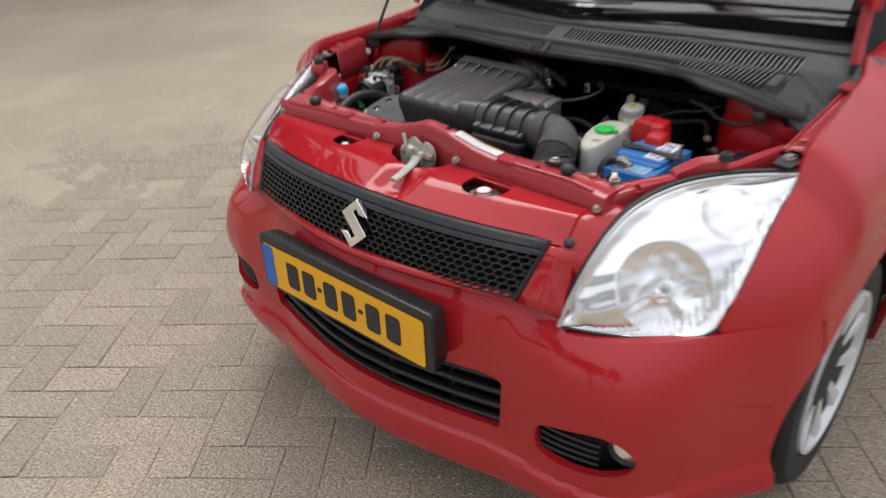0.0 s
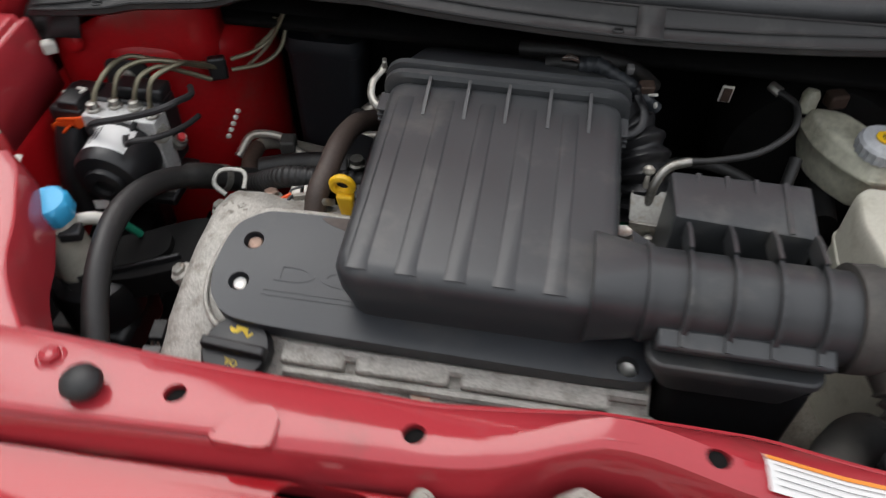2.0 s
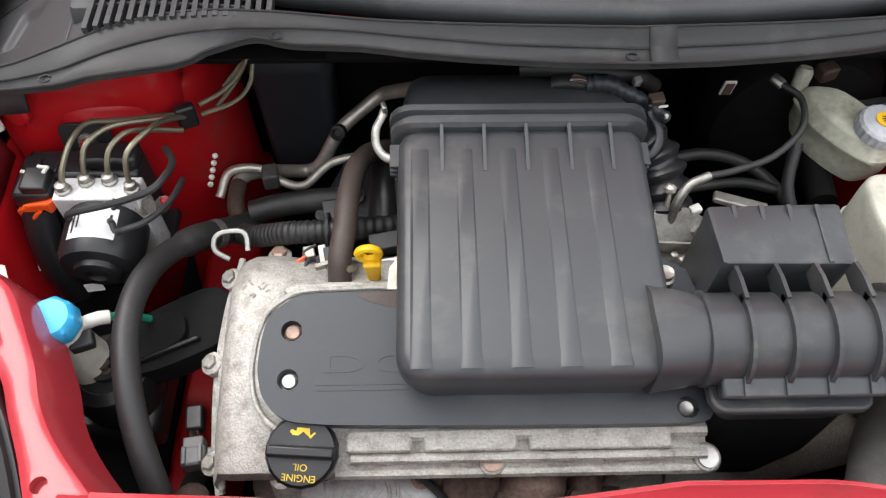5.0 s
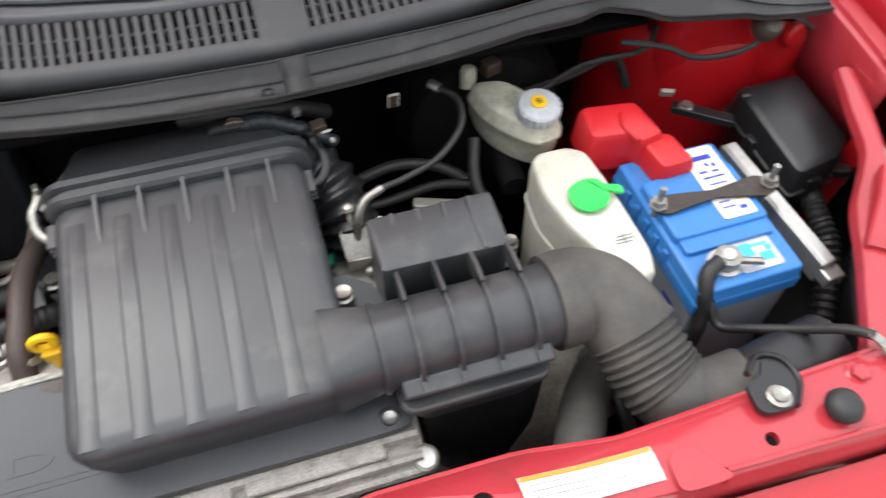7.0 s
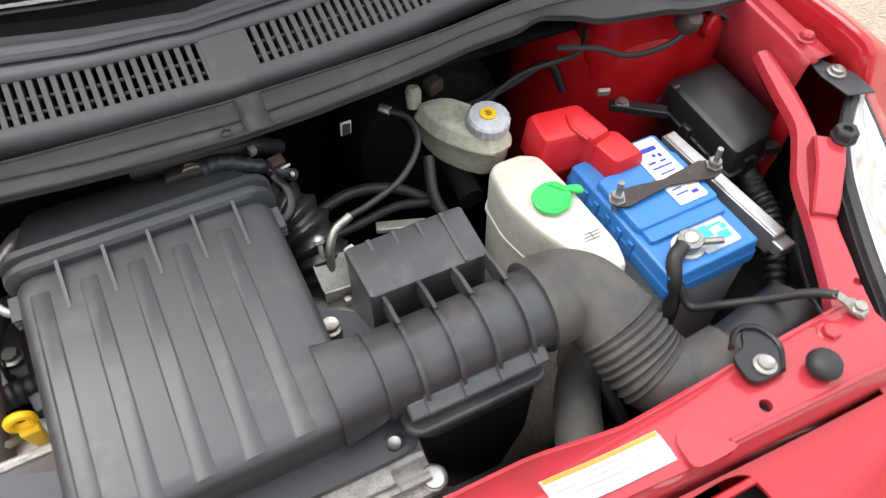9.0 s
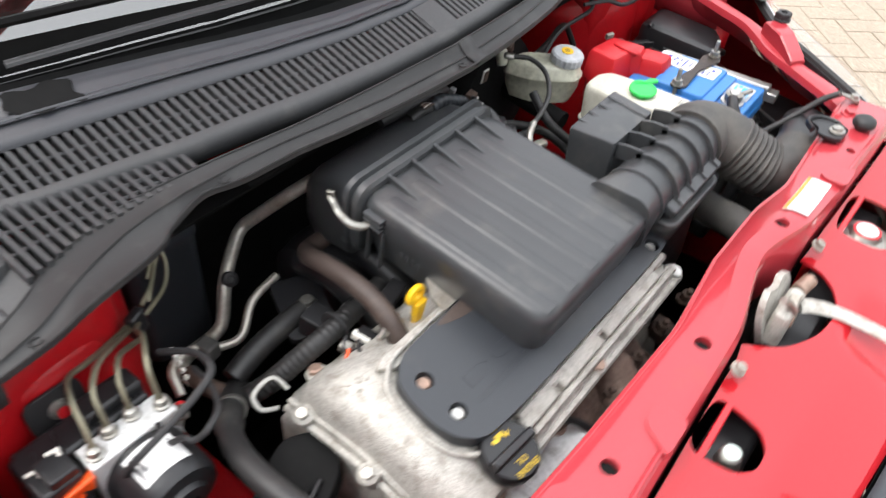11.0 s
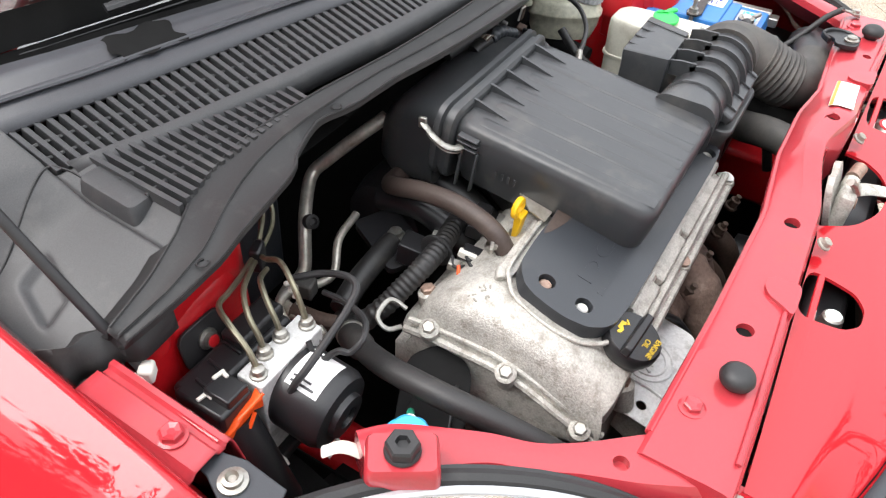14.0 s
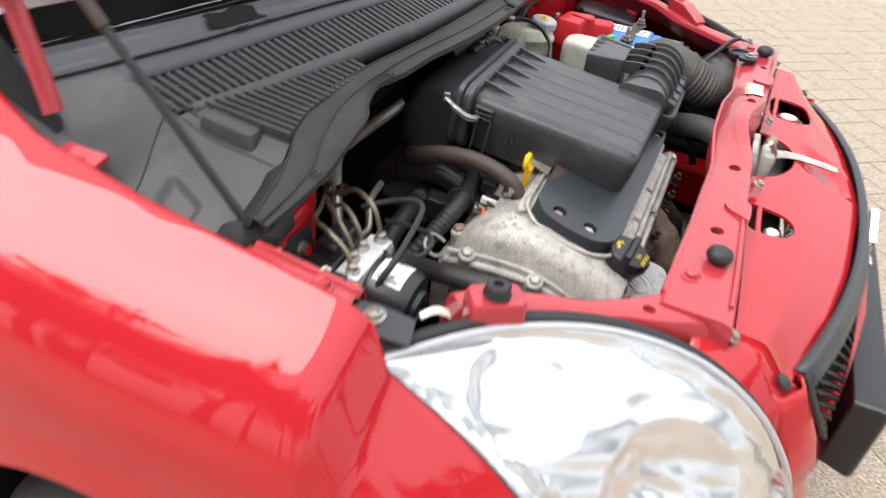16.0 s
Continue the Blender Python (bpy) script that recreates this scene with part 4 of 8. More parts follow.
for s in (1, -1):
    side = rail(s)
    # lamp mounting block with a large rubber nut
    if s < 0:
        part("lamp_mount", loft([[V((s * (0.603 - x * k), 0.471 + y * k, z)) for x, y in [(a * 0.55 - b * 0.835, -a * 0.835 - b * 0.55) for a, b in rounded(0.056, 0.036, 0.006)]] for z, k in ((0.832, 1.05), (0.850, 1.04), (0.858, 1.0), (0.861, 0.92))]), PAINT_BAY, side, "red lamp mounting block")
    else:
        rows = [((0.519, 0.416), (0.540, 0.401), 0.838), ((0.524, 0.424), (0.547, 0.408), 0.845), ((0.529, 0.429), (0.552, 0.413), 0.847), ((0.548, 0.452), (0.573, 0.436), 0.859), ((0.552, 0.457), (0.578, 0.440), 0.8605), ((0.578, 0.488), (0.606, 0.468), 0.861), ((0.581, 0.491), (0.609, 0.471), 0.858)]
        part("lamp_mount", loft([[V((a[0], a[1], 0.815)), V((a[0], a[1], z - 0.002)), V((a[0], a[1], z)).lerp(V((b[0], b[1], z)), 0.08), V((a[0], a[1], z)).lerp(V((b[0], b[1], z)), 0.92), V((b[0], b[1], z - 0.002)), V((b[0], b[1], 0.815))] for a, b, z in rows]), PAINT_BAY, side, "red stepped lamp mounting block", smooth=25)
    bm = turned([(0.0135, 0.0), (0.0145, 0.002), (0.0135, 0.004)], T((s * 0.603, 0.471, 0.861)), 24)
    turned([(0.0135, 0.004), (0.0135, 0.012), (0.012, 0.014), (0.006, 0.014), (0.005, 0.009)], T((s * 0.603, 0.471, 0.861)), 6, bm)
    part("rubber_nut", bm, RUBBER, side, "black six-sided rubber stop", smooth=20)
    # dark bracket under the wing edge
    part("wing_bracket", prism([(-0.02, -0.05), (0.028, -0.062), (0.034, -0.02), (0.012, 0.02), (0.004, 0.06), (-0.01, 0.062), (-0.016, 0.03), (-0.024, 0.0)], 0, 0.003, T((s * 0.685, 0.566, 0.852)) @ Matrix.Diagonal((0.72, 0.80, 1, 1)) @ (Matrix.Identity(4) if s > 0 else MIRROR)), COVER, side, "dark grey steel bracket", bevel=0.001)
    part("bracket_bolt", turned([(0.0115, 0), (0.0115, 0.002), (0.008, 0.003), (0.008, 0.007), (0.005, 0.008), (0.003, 0.005)], T((s * 0.687, 0.562, 0.8555)), 20), STEEL, side, "silver flanged bolt")
    hexbolt("bolt", T((s * 0.687, 0.619, 0.8675)), side, PAINT_BAY, 0.009, 0.008, 0.012)
    flange = part("wing_flange", sheet([[V((s * x, y, z + (y - 0.60) * 0.10)) for x, z in ((0.712, 0.860), (0.703, 0.8615), (0.699, 0.8655), (0.679, 0.8655), (0.6755, 0.860), (0.671, 0.8595), (0.6685, 0.8635), (0.664, 0.8635), (0.661, 0.858), (0.658, 0.842), (0.655, 0.826), (0.650, 0.775))] for y in frange(0.585, 0.98 if s > 0 else 0.705, 14)]), PAINT_BAY, side, "red wing edge flange", solid=0.002)
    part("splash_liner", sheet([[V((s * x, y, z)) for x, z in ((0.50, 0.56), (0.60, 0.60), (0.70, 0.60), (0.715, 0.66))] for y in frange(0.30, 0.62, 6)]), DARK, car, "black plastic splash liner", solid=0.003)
    part("flange_lip", tube([(s * (0.666 - 0.004 * math.sin(9 * y)), y, 0.8600 + (y - 0.60) * 0.10) for y in frange(0.592, 0.70, 10)], 0.0022, 8, 1), PAINT_BAY, flange)
    part("boss", turned([(0.016, -0.004), (0.016, 0.003), (0.013, 0.006), (0.006, 0.0065)], aim((s * 0.625, 0.7135, 0.845), (0.3 * s, -1, 0.1)), 20), PAINT_DUSTY, flange)
    # inner wing and strut tower
    part("inner_wing", sheet([[V((s * x, y, z)) for x, z in ((0.656, 0.80), (0.652, 0.76), (0.645, 0.70), (0.62, 0.55), (0.52, 0.40))] for y in frange(0.56, 0.98, 14)]), PAINT_DUSTY, car, "red inner wing panel", solid=0.003)
    part("strut_tower", turned([(0.135, 0.35), (0.130, 0.80), (0.124, 0.826), (0.112, 0.838), (0.08, 0.842), (0.075, 0.834), (0.03, 0.834)], T((s * 0.565, 0.85, 0)), 40), PAINT_DUSTY, car, "red painted strut tower")
    part("tower_wall", sheet([[V((s * x, y + dy, z - 0.45 * max(0, x - 0.55))) for x, y in ((0.645, 0.710), (0.62, 0.716), (0.59, 0.728), (0.54, 0.734), (0.50, 0.740), (0.478, 0.750), (0.470, 0.764), (0.468, 0.79))] for dy, z in ((0.014, 0.890), (0.004, 0.888), (0.0, 0.880), (0.0, 0.80), (0.012, 0.70), (0.02, 0.58))]), PAINT_DUSTY, car, "red inner panel before the strut tower", solid=0.002)
    part("chassis_leg", box((0.07, 0.75, 0.10), T((s * 0.47, 0.62, 0.50))), PAINT_DUSTY, car, bevel=0.01)

# added sheets on both sides that stop light leaking into the bay
for s in (1, -1):
    part("bay_light_block", sheet([[V((s * x, y, z)) for x, z in ((0.545, 0.19), (0.54, 0.40), (0.52, 0.575))] for y in frange(0.20, 0.93, 8)]), DARK, car, "added black sheet that keeps stray light out of the bay", solid=0.003)
# bulkhead and undertray near-black: the deep bay's shade is put into their colour
part("bulkhead", sheet([[V((x, y, z)) for x in frange(-0.62, 0.62, 10)] for y, z in ((0.92, 0.17), (0.93, 0.60), (0.92, 0.75), (0.90, 0.81), (0.86, 0.845), (0.79, 0.850))]), DARK, car, "near-black sound-deadened bulkhead, bay shade put into its colour", solid=0.01)
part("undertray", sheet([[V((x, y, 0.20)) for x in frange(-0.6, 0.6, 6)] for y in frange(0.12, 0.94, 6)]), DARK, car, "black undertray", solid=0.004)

# ---- cowl, seal and windscreen ----
def cowl_z(x):
    return 0.964 - 0.041 * (abs(x) / 0.57) ** 2.0


def cowl_y(x, v):
    """v: 0 at the seal, 1 at the windscreen."""
    a = abs(x)
    f = lerp([(0, 0.702), (0.2, 0.722), (0.30, 0.742), (0.40, 0.758), (0.48, 0.762), (0.56, 0.745), (0.62, 0.728), (0.70, 0.70)], a)
    b = lerp([(0, 0.800), (0.2, 0.812), (0.4, 0.858), (0.57, 0.935), (0.70, 1.02)], a)
    return f + (b - f) * v


SLOT0 = [(0, 0.729), (0.10, 0.735), (0.20, 0.750), (0.35, 0.790), (0.47, 0.834), (0.57, 0.882), (0.66, 0.93)]
SLOT1 = [(0, 0.773), (0.10, 0.779), (0.20, 0.798), (0.35, 0.844), (0.47, 0.888), (0.57, 0.936), (0.66, 0.985)]


def cowl_at(x, y, dz=0.0):
    mid = lerp(SLOT0, abs(x))
    return V((x, y, cowl_z(x) + 0.36 * max(0.0, y - mid) + dz - 0.10 * max(0.0, mid - y)))


def cowl_depth(x):
    return 0.034 + 0.075 * abs(x)


cowl = part("cowl_panel", sheet([[cowl_at(x, lerp(SLOT1, abs(x)) + cowl_depth(x) * v, 0.0) for x in frange(-0.66, 0.66, 44)] for v in (0, 0.2, 0.45, 0.5, 0.75, 1.0)]), COWL_TOP, car, "dusty grey plastic cowl panel below the windscreen", solid=0.004)
part("front_strip", sheet([[cowl_at(x, lerp(SLOT0, abs(x)) + dy, dz) for x in frange(-0.552, 0.552, 44)] for dy, dz in ((-0.013, -0.022), (-0.012, -0.008), (-0.0095, -0.003), (-0.006, 0.0), (0.003, 0.0), (0.004, -0.008))]), COWL, cowl, solid=0.003)
part("worn_patch", sheet([[cowl_at(-0.445 + 0.062 * u + 0.003 * math.sin(9 * v), lerp(SLOT1, 0.445 - 0.062 * u) + 0.024 + 0.032 * v + 0.003 * math.sin(11 * u), 0.0052) for u in frange(0, 1, 8)] for v in frange(0, 1, 8)]), DARK, cowl, "dark worn patch")
part("raised_rib", tube([cowl_at(x, lerp(SLOT1, abs(x)) + 0.45 * cowl_depth(x), 0.002) for x in frange(-0.64, 0.64, 40)], 0.005, 8, 1, squash=0.6), COWL_TOP, cowl)
# near-black sheet below the slats, painted in place of the shade there
part("slot_shade", sheet([[cowl_at(x, y(x), -0.028) for x in frange(-0.566, 0.566, 40)] for y in (lambda x: lerp(SLOT0, abs(x)) - 0.005, lambda x: lerp(SLOT1, abs(x)) + 0.005)]), DARK, cowl)
for v in (0.36, 0.68):
    for x0, x1 in ((-0.566, 0.0), (0.046, 0.566)):
        part("slot_bar", tube([cowl_at(x, lerp(SLOT0, abs(x)) * (1 - v) + lerp(SLOT1, abs(x)) * v, -0.006) for x in frange(x0, x1, 24)], 0.0018, 6, 1), COWL, cowl)
part("middle_piece", sheet([[cowl_at(x, lerp(SLOT0, abs(x)) * (1 - v) + lerp(SLOT1, abs(x)) * v, 0.0005) for x in frange(0.001, 0.045, 4)] for v in (0.0, 0.25, 0.5, 0.75, 1.0)]), COWL, cowl, solid=0.003, smooth=0)

def cowl_end(s, x, y):
    flat = 0.925 - 0.5 * (x - 0.523) + 0.1 * (y - 0.84)
    k = smoothstep((y - lerp(SLOT0, x) + 0.05) / 0.07)
    z = flat + (cowl_at(x, y).z - flat) * k
    u, v = (x - 0.640) + 0.35 * (y - 0.822), (y - 0.822)
    z -= 0.008 * smoothstep((0.020 - abs(u)) / 0.011) * smoothstep((0.028 - abs(v)) / 0.011)
    return V((s * x, y, z))


# plain ends of the cowl beside the slots, with a raised block and a recess
for s in (-1, 1):
    bm = bmesh.new()
    for xa, xb, na in ((0.532, 0.566, 8), (0.566, 0.705, 60)):
        sheet([[cowl_end(s, x, cowl_y(x, 0.0) + ((lerp(SLOT0, x) - 0.004 if xb < 0.65 else lerp(SLOT1, x) + 0.05) - cowl_y(x, 0.0)) * v) for v in frange(0, 1, 80)] for x in frange(xa, xb, na)], bm)
    part("cowl_end", bm, COWL_DUST, cowl, "dusty grey end cover of the cowl with a shallow recess", solid=0.003)
    part("cowl_groove", tube([cowl_end(s, x, y) + V((0, 0, 0.0005)) for x, y in ((0.690, 0.862), (0.640, 0.872), (0.590, 0.884), (0.566, 0.886), (0.556, 0.872), (0.553, 0.856))], 0.0012, 6, 6), RUBBER, cowl)
    part("raised_block", loft([[V((s * (0.548 + a * k), 0.818 + b * k2, z + 0.10 * b)) for a, b in rounded(0.026, 0.066, 0.006)] for z, k, k2 in ((0.885, 1.25, 1.2), (0.906, 1.15, 1.1), (0.918, 1.04, 1.02), (0.9215, 0.95, 0.97), (0.9225, 0.75, 0.9))]), COWL_DUST, cowl, "raised grey plastic block")
    # near-black sheet under the lattice bars stands in for shade
    lat = part("lattice_shade", sheet([[V((s * x, y, 0.890)) for x in frange(0.30, 0.545, 8)] for y in (0.74, 0.79, 0.85)]), DARK, cowl)
    for k in range(18):
        x = 0.535 - 0.0108 * k
        y1, y0 = lerp(SLOT0, x) - 0.016, cowl_y(x, 0.02)
        if y1 - y0 < 0.012:
            continue
        p, q = V((s * x, y0 - 0.004, 0.917 + 0.07 * (0.535 - x))), V((s * x, y1 + 0.012, 0.924 + 0.07 * (0.535 - x)))
        part("bar", loft([[c + V((0.0026 * a, 0, 0.006 * b)) for a, b in ((-1, -1), (1, -1), (1, 1), (-1, 1))] for c in (p, q)]), COWL, lat, smooth=0)
    for v in (0.34, 0.66):
        part("cross_bar", tube([(s * x, cowl_y(x, 0.02) + (lerp(SLOT0, x) - 0.010 - cowl_y(x, 0.02)) * v, 0.917 + 0.008 * v + 0.071 * (0.535 - x)) for x in frange(0.54, 0.37, 8)], 0.0024, 6, 1), COWL, lat)

# rubber seal along the front of the cowl: front lip, bead and rear edge by distance from the middle
LIP = [(0, 0.674, 0.939), (0.075, 0.677, 0.939), (0.154, 0.684, 0.939), (0.207, 0.691, 0.939), (0.261, 0.703, 0.937), (0.321, 0.712, 0.932), (0.339, 0.719, 0.929), (0.354, 0.727, 0.927), (0.366, 0.730, 0.926), (0.380, 0.729, 0.923), (0.413, 0.720, 0.918), (0.425, 0.711, 0.916), (0.444, 0.705, 0.914), (0.522, 0.693, 0.911), (0.551, 0.690, 0.904), (0.60, 0.692, 0.896), (0.655, 0.700, 0.886)]
BEAD = [(0, 0.690, 0.943), (0.127, 0.696, 0.944), (0.207, 0.707, 0.944), (0.267, 0.719, 0.942), (0.316, 0.727, 0.939), (0.379, 0.737, 0.932), (0.419, 0.739, 0.927), (0.448, 0.739, 0.922), (0.481, 0.733, 0.918), (0.513, 0.722, 0.915), (0.553, 0.707, 0.908), (0.60, 0.703, 0.899), (0.655, 0.708, 0.888)]
BACK = [(0, 0.703, 0.957), (0.127, 0.711, 0.954), (0.18, 0.715, 0.953), (0.245, 0.725, 0.949), (0.289, 0.735, 0.946), (0.335, 0.748, 0.941), (0.388, 0.761, 0.934), (0.424, 0.766, 0.930), (0.453, 0.767, 0.926), (0.487, 0.762, 0.922), (0.521, 0.754, 0.917), (0.556, 0.736, 0.913), (0.60, 0.724, 0.902), (0.655, 0.716, 0.892)]


def seal_line(table, x):
    return V((x, lerp([(a, b) for a, b, c in table], abs(x)), lerp([(a, c) for a, b, c in table], abs(x))))


rows = []
for x in frange(-0.655, 0.655, 130):
    a, b, c = (seal_line(t, x) for t in (LIP, BEAD, BACK))
    rows.append([a + V((0, 0.008, -0.012)), a + V((0, -0.001, -0.006)), a, a.lerp(b, 0.15) + V((0, 0, -0.0015)), a.lerp(b, 0.85) + V((0, 0, -0.0015)), b, b.lerp(c, 0.12) + V((0, 0, -0.001)), b.lerp(c, 0.5) + V((0, 0, -0.0008)), b.lerp(c, 0.92), c + V((0, 0, 0.0006)), c + V((0, 0.0025, -0.002)), c + V((0, 0.005, -0.013)), c + V((0, 0.024, -0.018))])
part("bonnet_seal", sheet(rows), SEAL, cowl, "thick dusty black rubber bonnet seal", solid=0.003, smooth=35)
for t, r in ((LIP, 0.0016), (BEAD, 0.0013), (BACK, 0.0012)):
    part("seal_bead", tube([seal_line(t, x) + V((0, 0, 0.0008)) for x in frange(-0.652, 0.652, 110)], r, 6, 1), SEAL, cowl)
part("seal_joint", sheet([[a + V((0, 0, 0.0022)) for a in (seal_line(LIP, x) + V((0, -0.002, -0.004)), seal_line(LIP, x), seal_line(LIP, x).lerp(seal_line(BEAD, x), 0.9), seal_line(BEAD, x) + V((0, 0.001, 0.0004)), seal_line(BACK, x), seal_line(BACK, x) + V((0, 0.004, -0.003)))] for x in (0.010, 0.023, 0.036)]), SEAL, cowl, "moulded joint of the seal", solid=0.0012, smooth=30)
for x, k in ((-0.007, 0.45), (-0.342, 0.4), (-0.566, 0.5)):
    c = seal_line(LIP, x).lerp(seal_line(BEAD, x), k)
    part("seal_mark", tube([c + V((0.0052 * math.cos(q), 0.0046 * math.sin(q), 0.0010)) for q in frange(0.6, 5.9, 16)], 0.0010, 6, 1), SEAL, cowl, "small moulded ring on the seal")

# torn end of the seal, folded down beside the wing
fold = [(-0.600, 0.697, 0.893, 0.006), (-0.618, 0.702, 0.893, 0.014), (-0.634, 0.708, 0.892, 0.020), (-0.648, 0.716, 0.890, 0.013), (-0.660, 0.722, 0.889, 0.018), (-0.676, 0.728, 0.887, 0.010), (-0.686, 0.738, 0.885, 0.020), (-0.694, 0.750, 0.882, 0.012)]
part("seal_end", sheet([[p + V((-0.25 * w.x, 0.8 * w.x, 0.15 * w.x)), p + V((0, 0.3 * w.x, 0.004)), p, p + V((-0.3 * w.x, -0.5 * w.x, -0.012)), p + V((-0.5 * w.x, -0.9 * w.x, -0.024))] for p, w in zip(spline([(q[0], q[1] + 0.009, q[2] - 0.013) for q in fold], 5), spline([(q[3], 0, 0) for q in fold], 5))]), SEAL, cowl, "torn black end of the bonnet seal", solid=0.003, smooth=35)

screen_rows = []
for v in frange(0, 1, 10):
    screen_rows.append([V((x * (1 - 0.08 * v), lerp(SLOT1, abs(x)) + cowl_depth(x) + 0.055 + 0.62 * v - 0.02 * v * (x / 0.6) ** 2 * 3, cowl_z(x) + 0.030 + 0.44 * v - 0.02 * v * v)) for x in frange(-0.645, 0.645, 30)])
screen = part("windscreen", sheet(screen_rows), GLASS, car, "dark sloping windscreen reflecting the sky", smooth=60)
screen.visible_shadow = False
part("black_band", sheet([[p + V((0, 0.0025, -0.004)) for p in (V(a).lerp(V(b), v) for a, b in zip(screen_rows[0], screen_rows[1]))] for v in (-0.05, 0.5, 1.0)]), BLACK, screen, "black printed band along the foot of the glass")
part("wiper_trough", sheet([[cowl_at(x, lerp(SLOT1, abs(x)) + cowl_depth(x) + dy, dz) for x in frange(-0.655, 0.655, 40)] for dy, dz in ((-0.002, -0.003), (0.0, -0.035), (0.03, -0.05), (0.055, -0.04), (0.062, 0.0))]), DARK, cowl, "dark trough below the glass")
part("dashboard", sheet([[V((x, lerp(SLOT1, abs(x)) + 0.085 + dy, cowl_z(x) + dz)) for x in frange(-0.64, 0.64, 16)] for dy, dz in ((0.0, -0.05), (0.02, -0.01), (0.30, 0.0), (0.34, -0.15), (0.36, -0.4))]), SEAT_DARK, car, "black dashboard behind the glass")
# added dark sheets enclose the cabin so the glass stays dark
for name, pts in (("cabin_dark_sheet", [[(-0.66, 1.75, 0.4), (0.66, 1.75, 0.4)], [(-0.60, 1.75, 1.44), (0.60, 1.75, 1.44)], [(-0.56, 1.47, 1.42), (0.56, 1.47, 1.42)]]), ("side_dark_sheet", [[(-0.665, 0.95, 0.5), (-0.665, 1.75, 0.5)], [(-0.665, 0.95, 0.93), (-0.665, 1.75, 0.93)], [(-0.60, 1.45, 1.38), (-0.60, 1.75, 1.42)]]), ("side_dark_sheet", [[(0.665, 0.95, 0.5), (0.665, 1.75, 0.5)], [(0.665, 0.95, 0.93), (0.665, 1.75, 0.93)], [(0.60, 1.45, 1.38), (0.60, 1.75, 1.42)]])):
    part(name, sheet([[V(p) for p in r] for r in pts]), SEAT_DARK, car, solid=0.01)
# wipers resting on the glass
for x0, x1 in ((-0.42, 0.16), (0.10, 0.60)):
    wiper = part("wiper", tube([cowl_at(x, lerp(SLOT1, abs(x)) + cowl_depth(x) + 0.012 + 0.02 * (x - x0) / (x1 - x0), 0.016 + 0.016 * (x - x0) / (x1 - x0)) for x in frange(x0, x1, 10)], 0.007, 8, 1, squash=0.6), BLACK, car, "black windscreen wiper")
    part("blade", tube([cowl_at(x, lerp(SLOT1, abs(x)) + cowl_depth(x) + 0.048 + 0.015 * (x - x0) / (x1 - x0), 0.030) for x in frange(x0 - 0.05, x1 + 0.04, 10)], 0.004, 6, 1, squash=1.4), DARK, wiper)

# ---- raised bonnet ----
HINGE = V((0, 0.955, 0.965))
LEAN = V((0, 0.15, 0.989))
rows, inner = [], []
for v in frange(0, 1, 14):
    row = []
    for x in frange(-0.672, 0.672, 26):
        a = abs(x) / 0.672
        start = 0.09 + 0.20 * (1 - a ** 2.0)
        end = 0.90 - 0.10 * a ** 2
        l = start + (end - start) * v
        crown = 0.05 * (1 - a ** 2.5) * (0.4 + 0.6 * math.sin(math.pi * v))
        row.append(V((x, HINGE.y, HINGE.z)) + LEAN * l + V((0, 0.989, -0.15)) * crown)
    rows.append(row)
bonnet = part("bonnet", sheet(rows), PAINT, car, "red bonnet propped wide open", solid=0.012)
bonnet.modifiers["solid"].offset = 0
for s in (-1, 1):
    part("hinge", tube([(s * 0.669, 0.943, 0.944), (s * 0.667, 0.948, 0.958), (s * 0.662, 0.964, 1.00), (s * 0.658, 0.985, 1.06)], 0.013, 8, squash=0.5), PAINT_BAY, bonnet, "red bonnet hinge")
    part("hinge_foot", box((0.034, 0.06, 0.008), T((s * 0.676, 0.918, 0.902)) @ RY(12 * s)), PAINT_BAY, bonnet, bevel=0.002)
    part("edge_fold", tube([V((s * 0.674, HINGE.y, HINGE.z)) + LEAN * l for l in frange(0.09, 0.78, 12)], 0.014, 8, 1, squash=0.5), PAINT, bonnet)
rod = part("prop_rod", tube([V((-0.645, 0.70, 0.838)) + V((-0.0685, 0.608, 0.791)) * l for l in (0, 0.2, 0.35, 0.488)], 0.0048, 10, 1), RUBBER, bonnet, "thin dark prop rod")
part("rod_sleeve", tube([V((-0.645, 0.70, 0.838)) + V((-0.0685, 0.608, 0.791)) * l for l in (0.27, 0.30)], 0.0062, 10, 1), HOSE_BROWN, rod)
part("rod_clip", box((0.016, 0.013, 0.016), T((-0.645, 0.698, 0.842)) @ RZ(35)), WHITE_CLIP, bonnet, "white plastic prop rod clip", bevel=0.003)

# ---- rest of the body, plain ----
def body_ring(y, zt, wt, wb=0.82):
    waist, mid = min(0.93, zt - 0.09), min(0.70, zt - 0.16)
    return [V((x, y, z)) for x, z in ((-wb, 0.22), (-0.838, 0.40), (-0.838, mid), (-0.80, waist), (-wt, zt - 0.05), (-wt * 0.8, zt), (wt * 0.8, zt), (wt, zt - 0.05), (0.80, waist), (0.838, mid), (0.838, 0.40), (wb, 0.22))]


rows = []
for y, zt, wt in ((1.30, 1.02, 0.70), (1.45, 1.40, 0.60), (1.75, 1.48, 0.58), (2.4, 1.49, 0.58), (3.0, 1.44, 0.57), (3.45, 1.25, 0.60), (3.60, 0.98, 0.70), (3.66, 0.70, 0.76)):
    rows.append(body_ring(y, zt, wt))
part("cabin", loft(rows, True, True), PAINT, car, "red car body behind the bonnet", smooth=50, bevel=0.02)
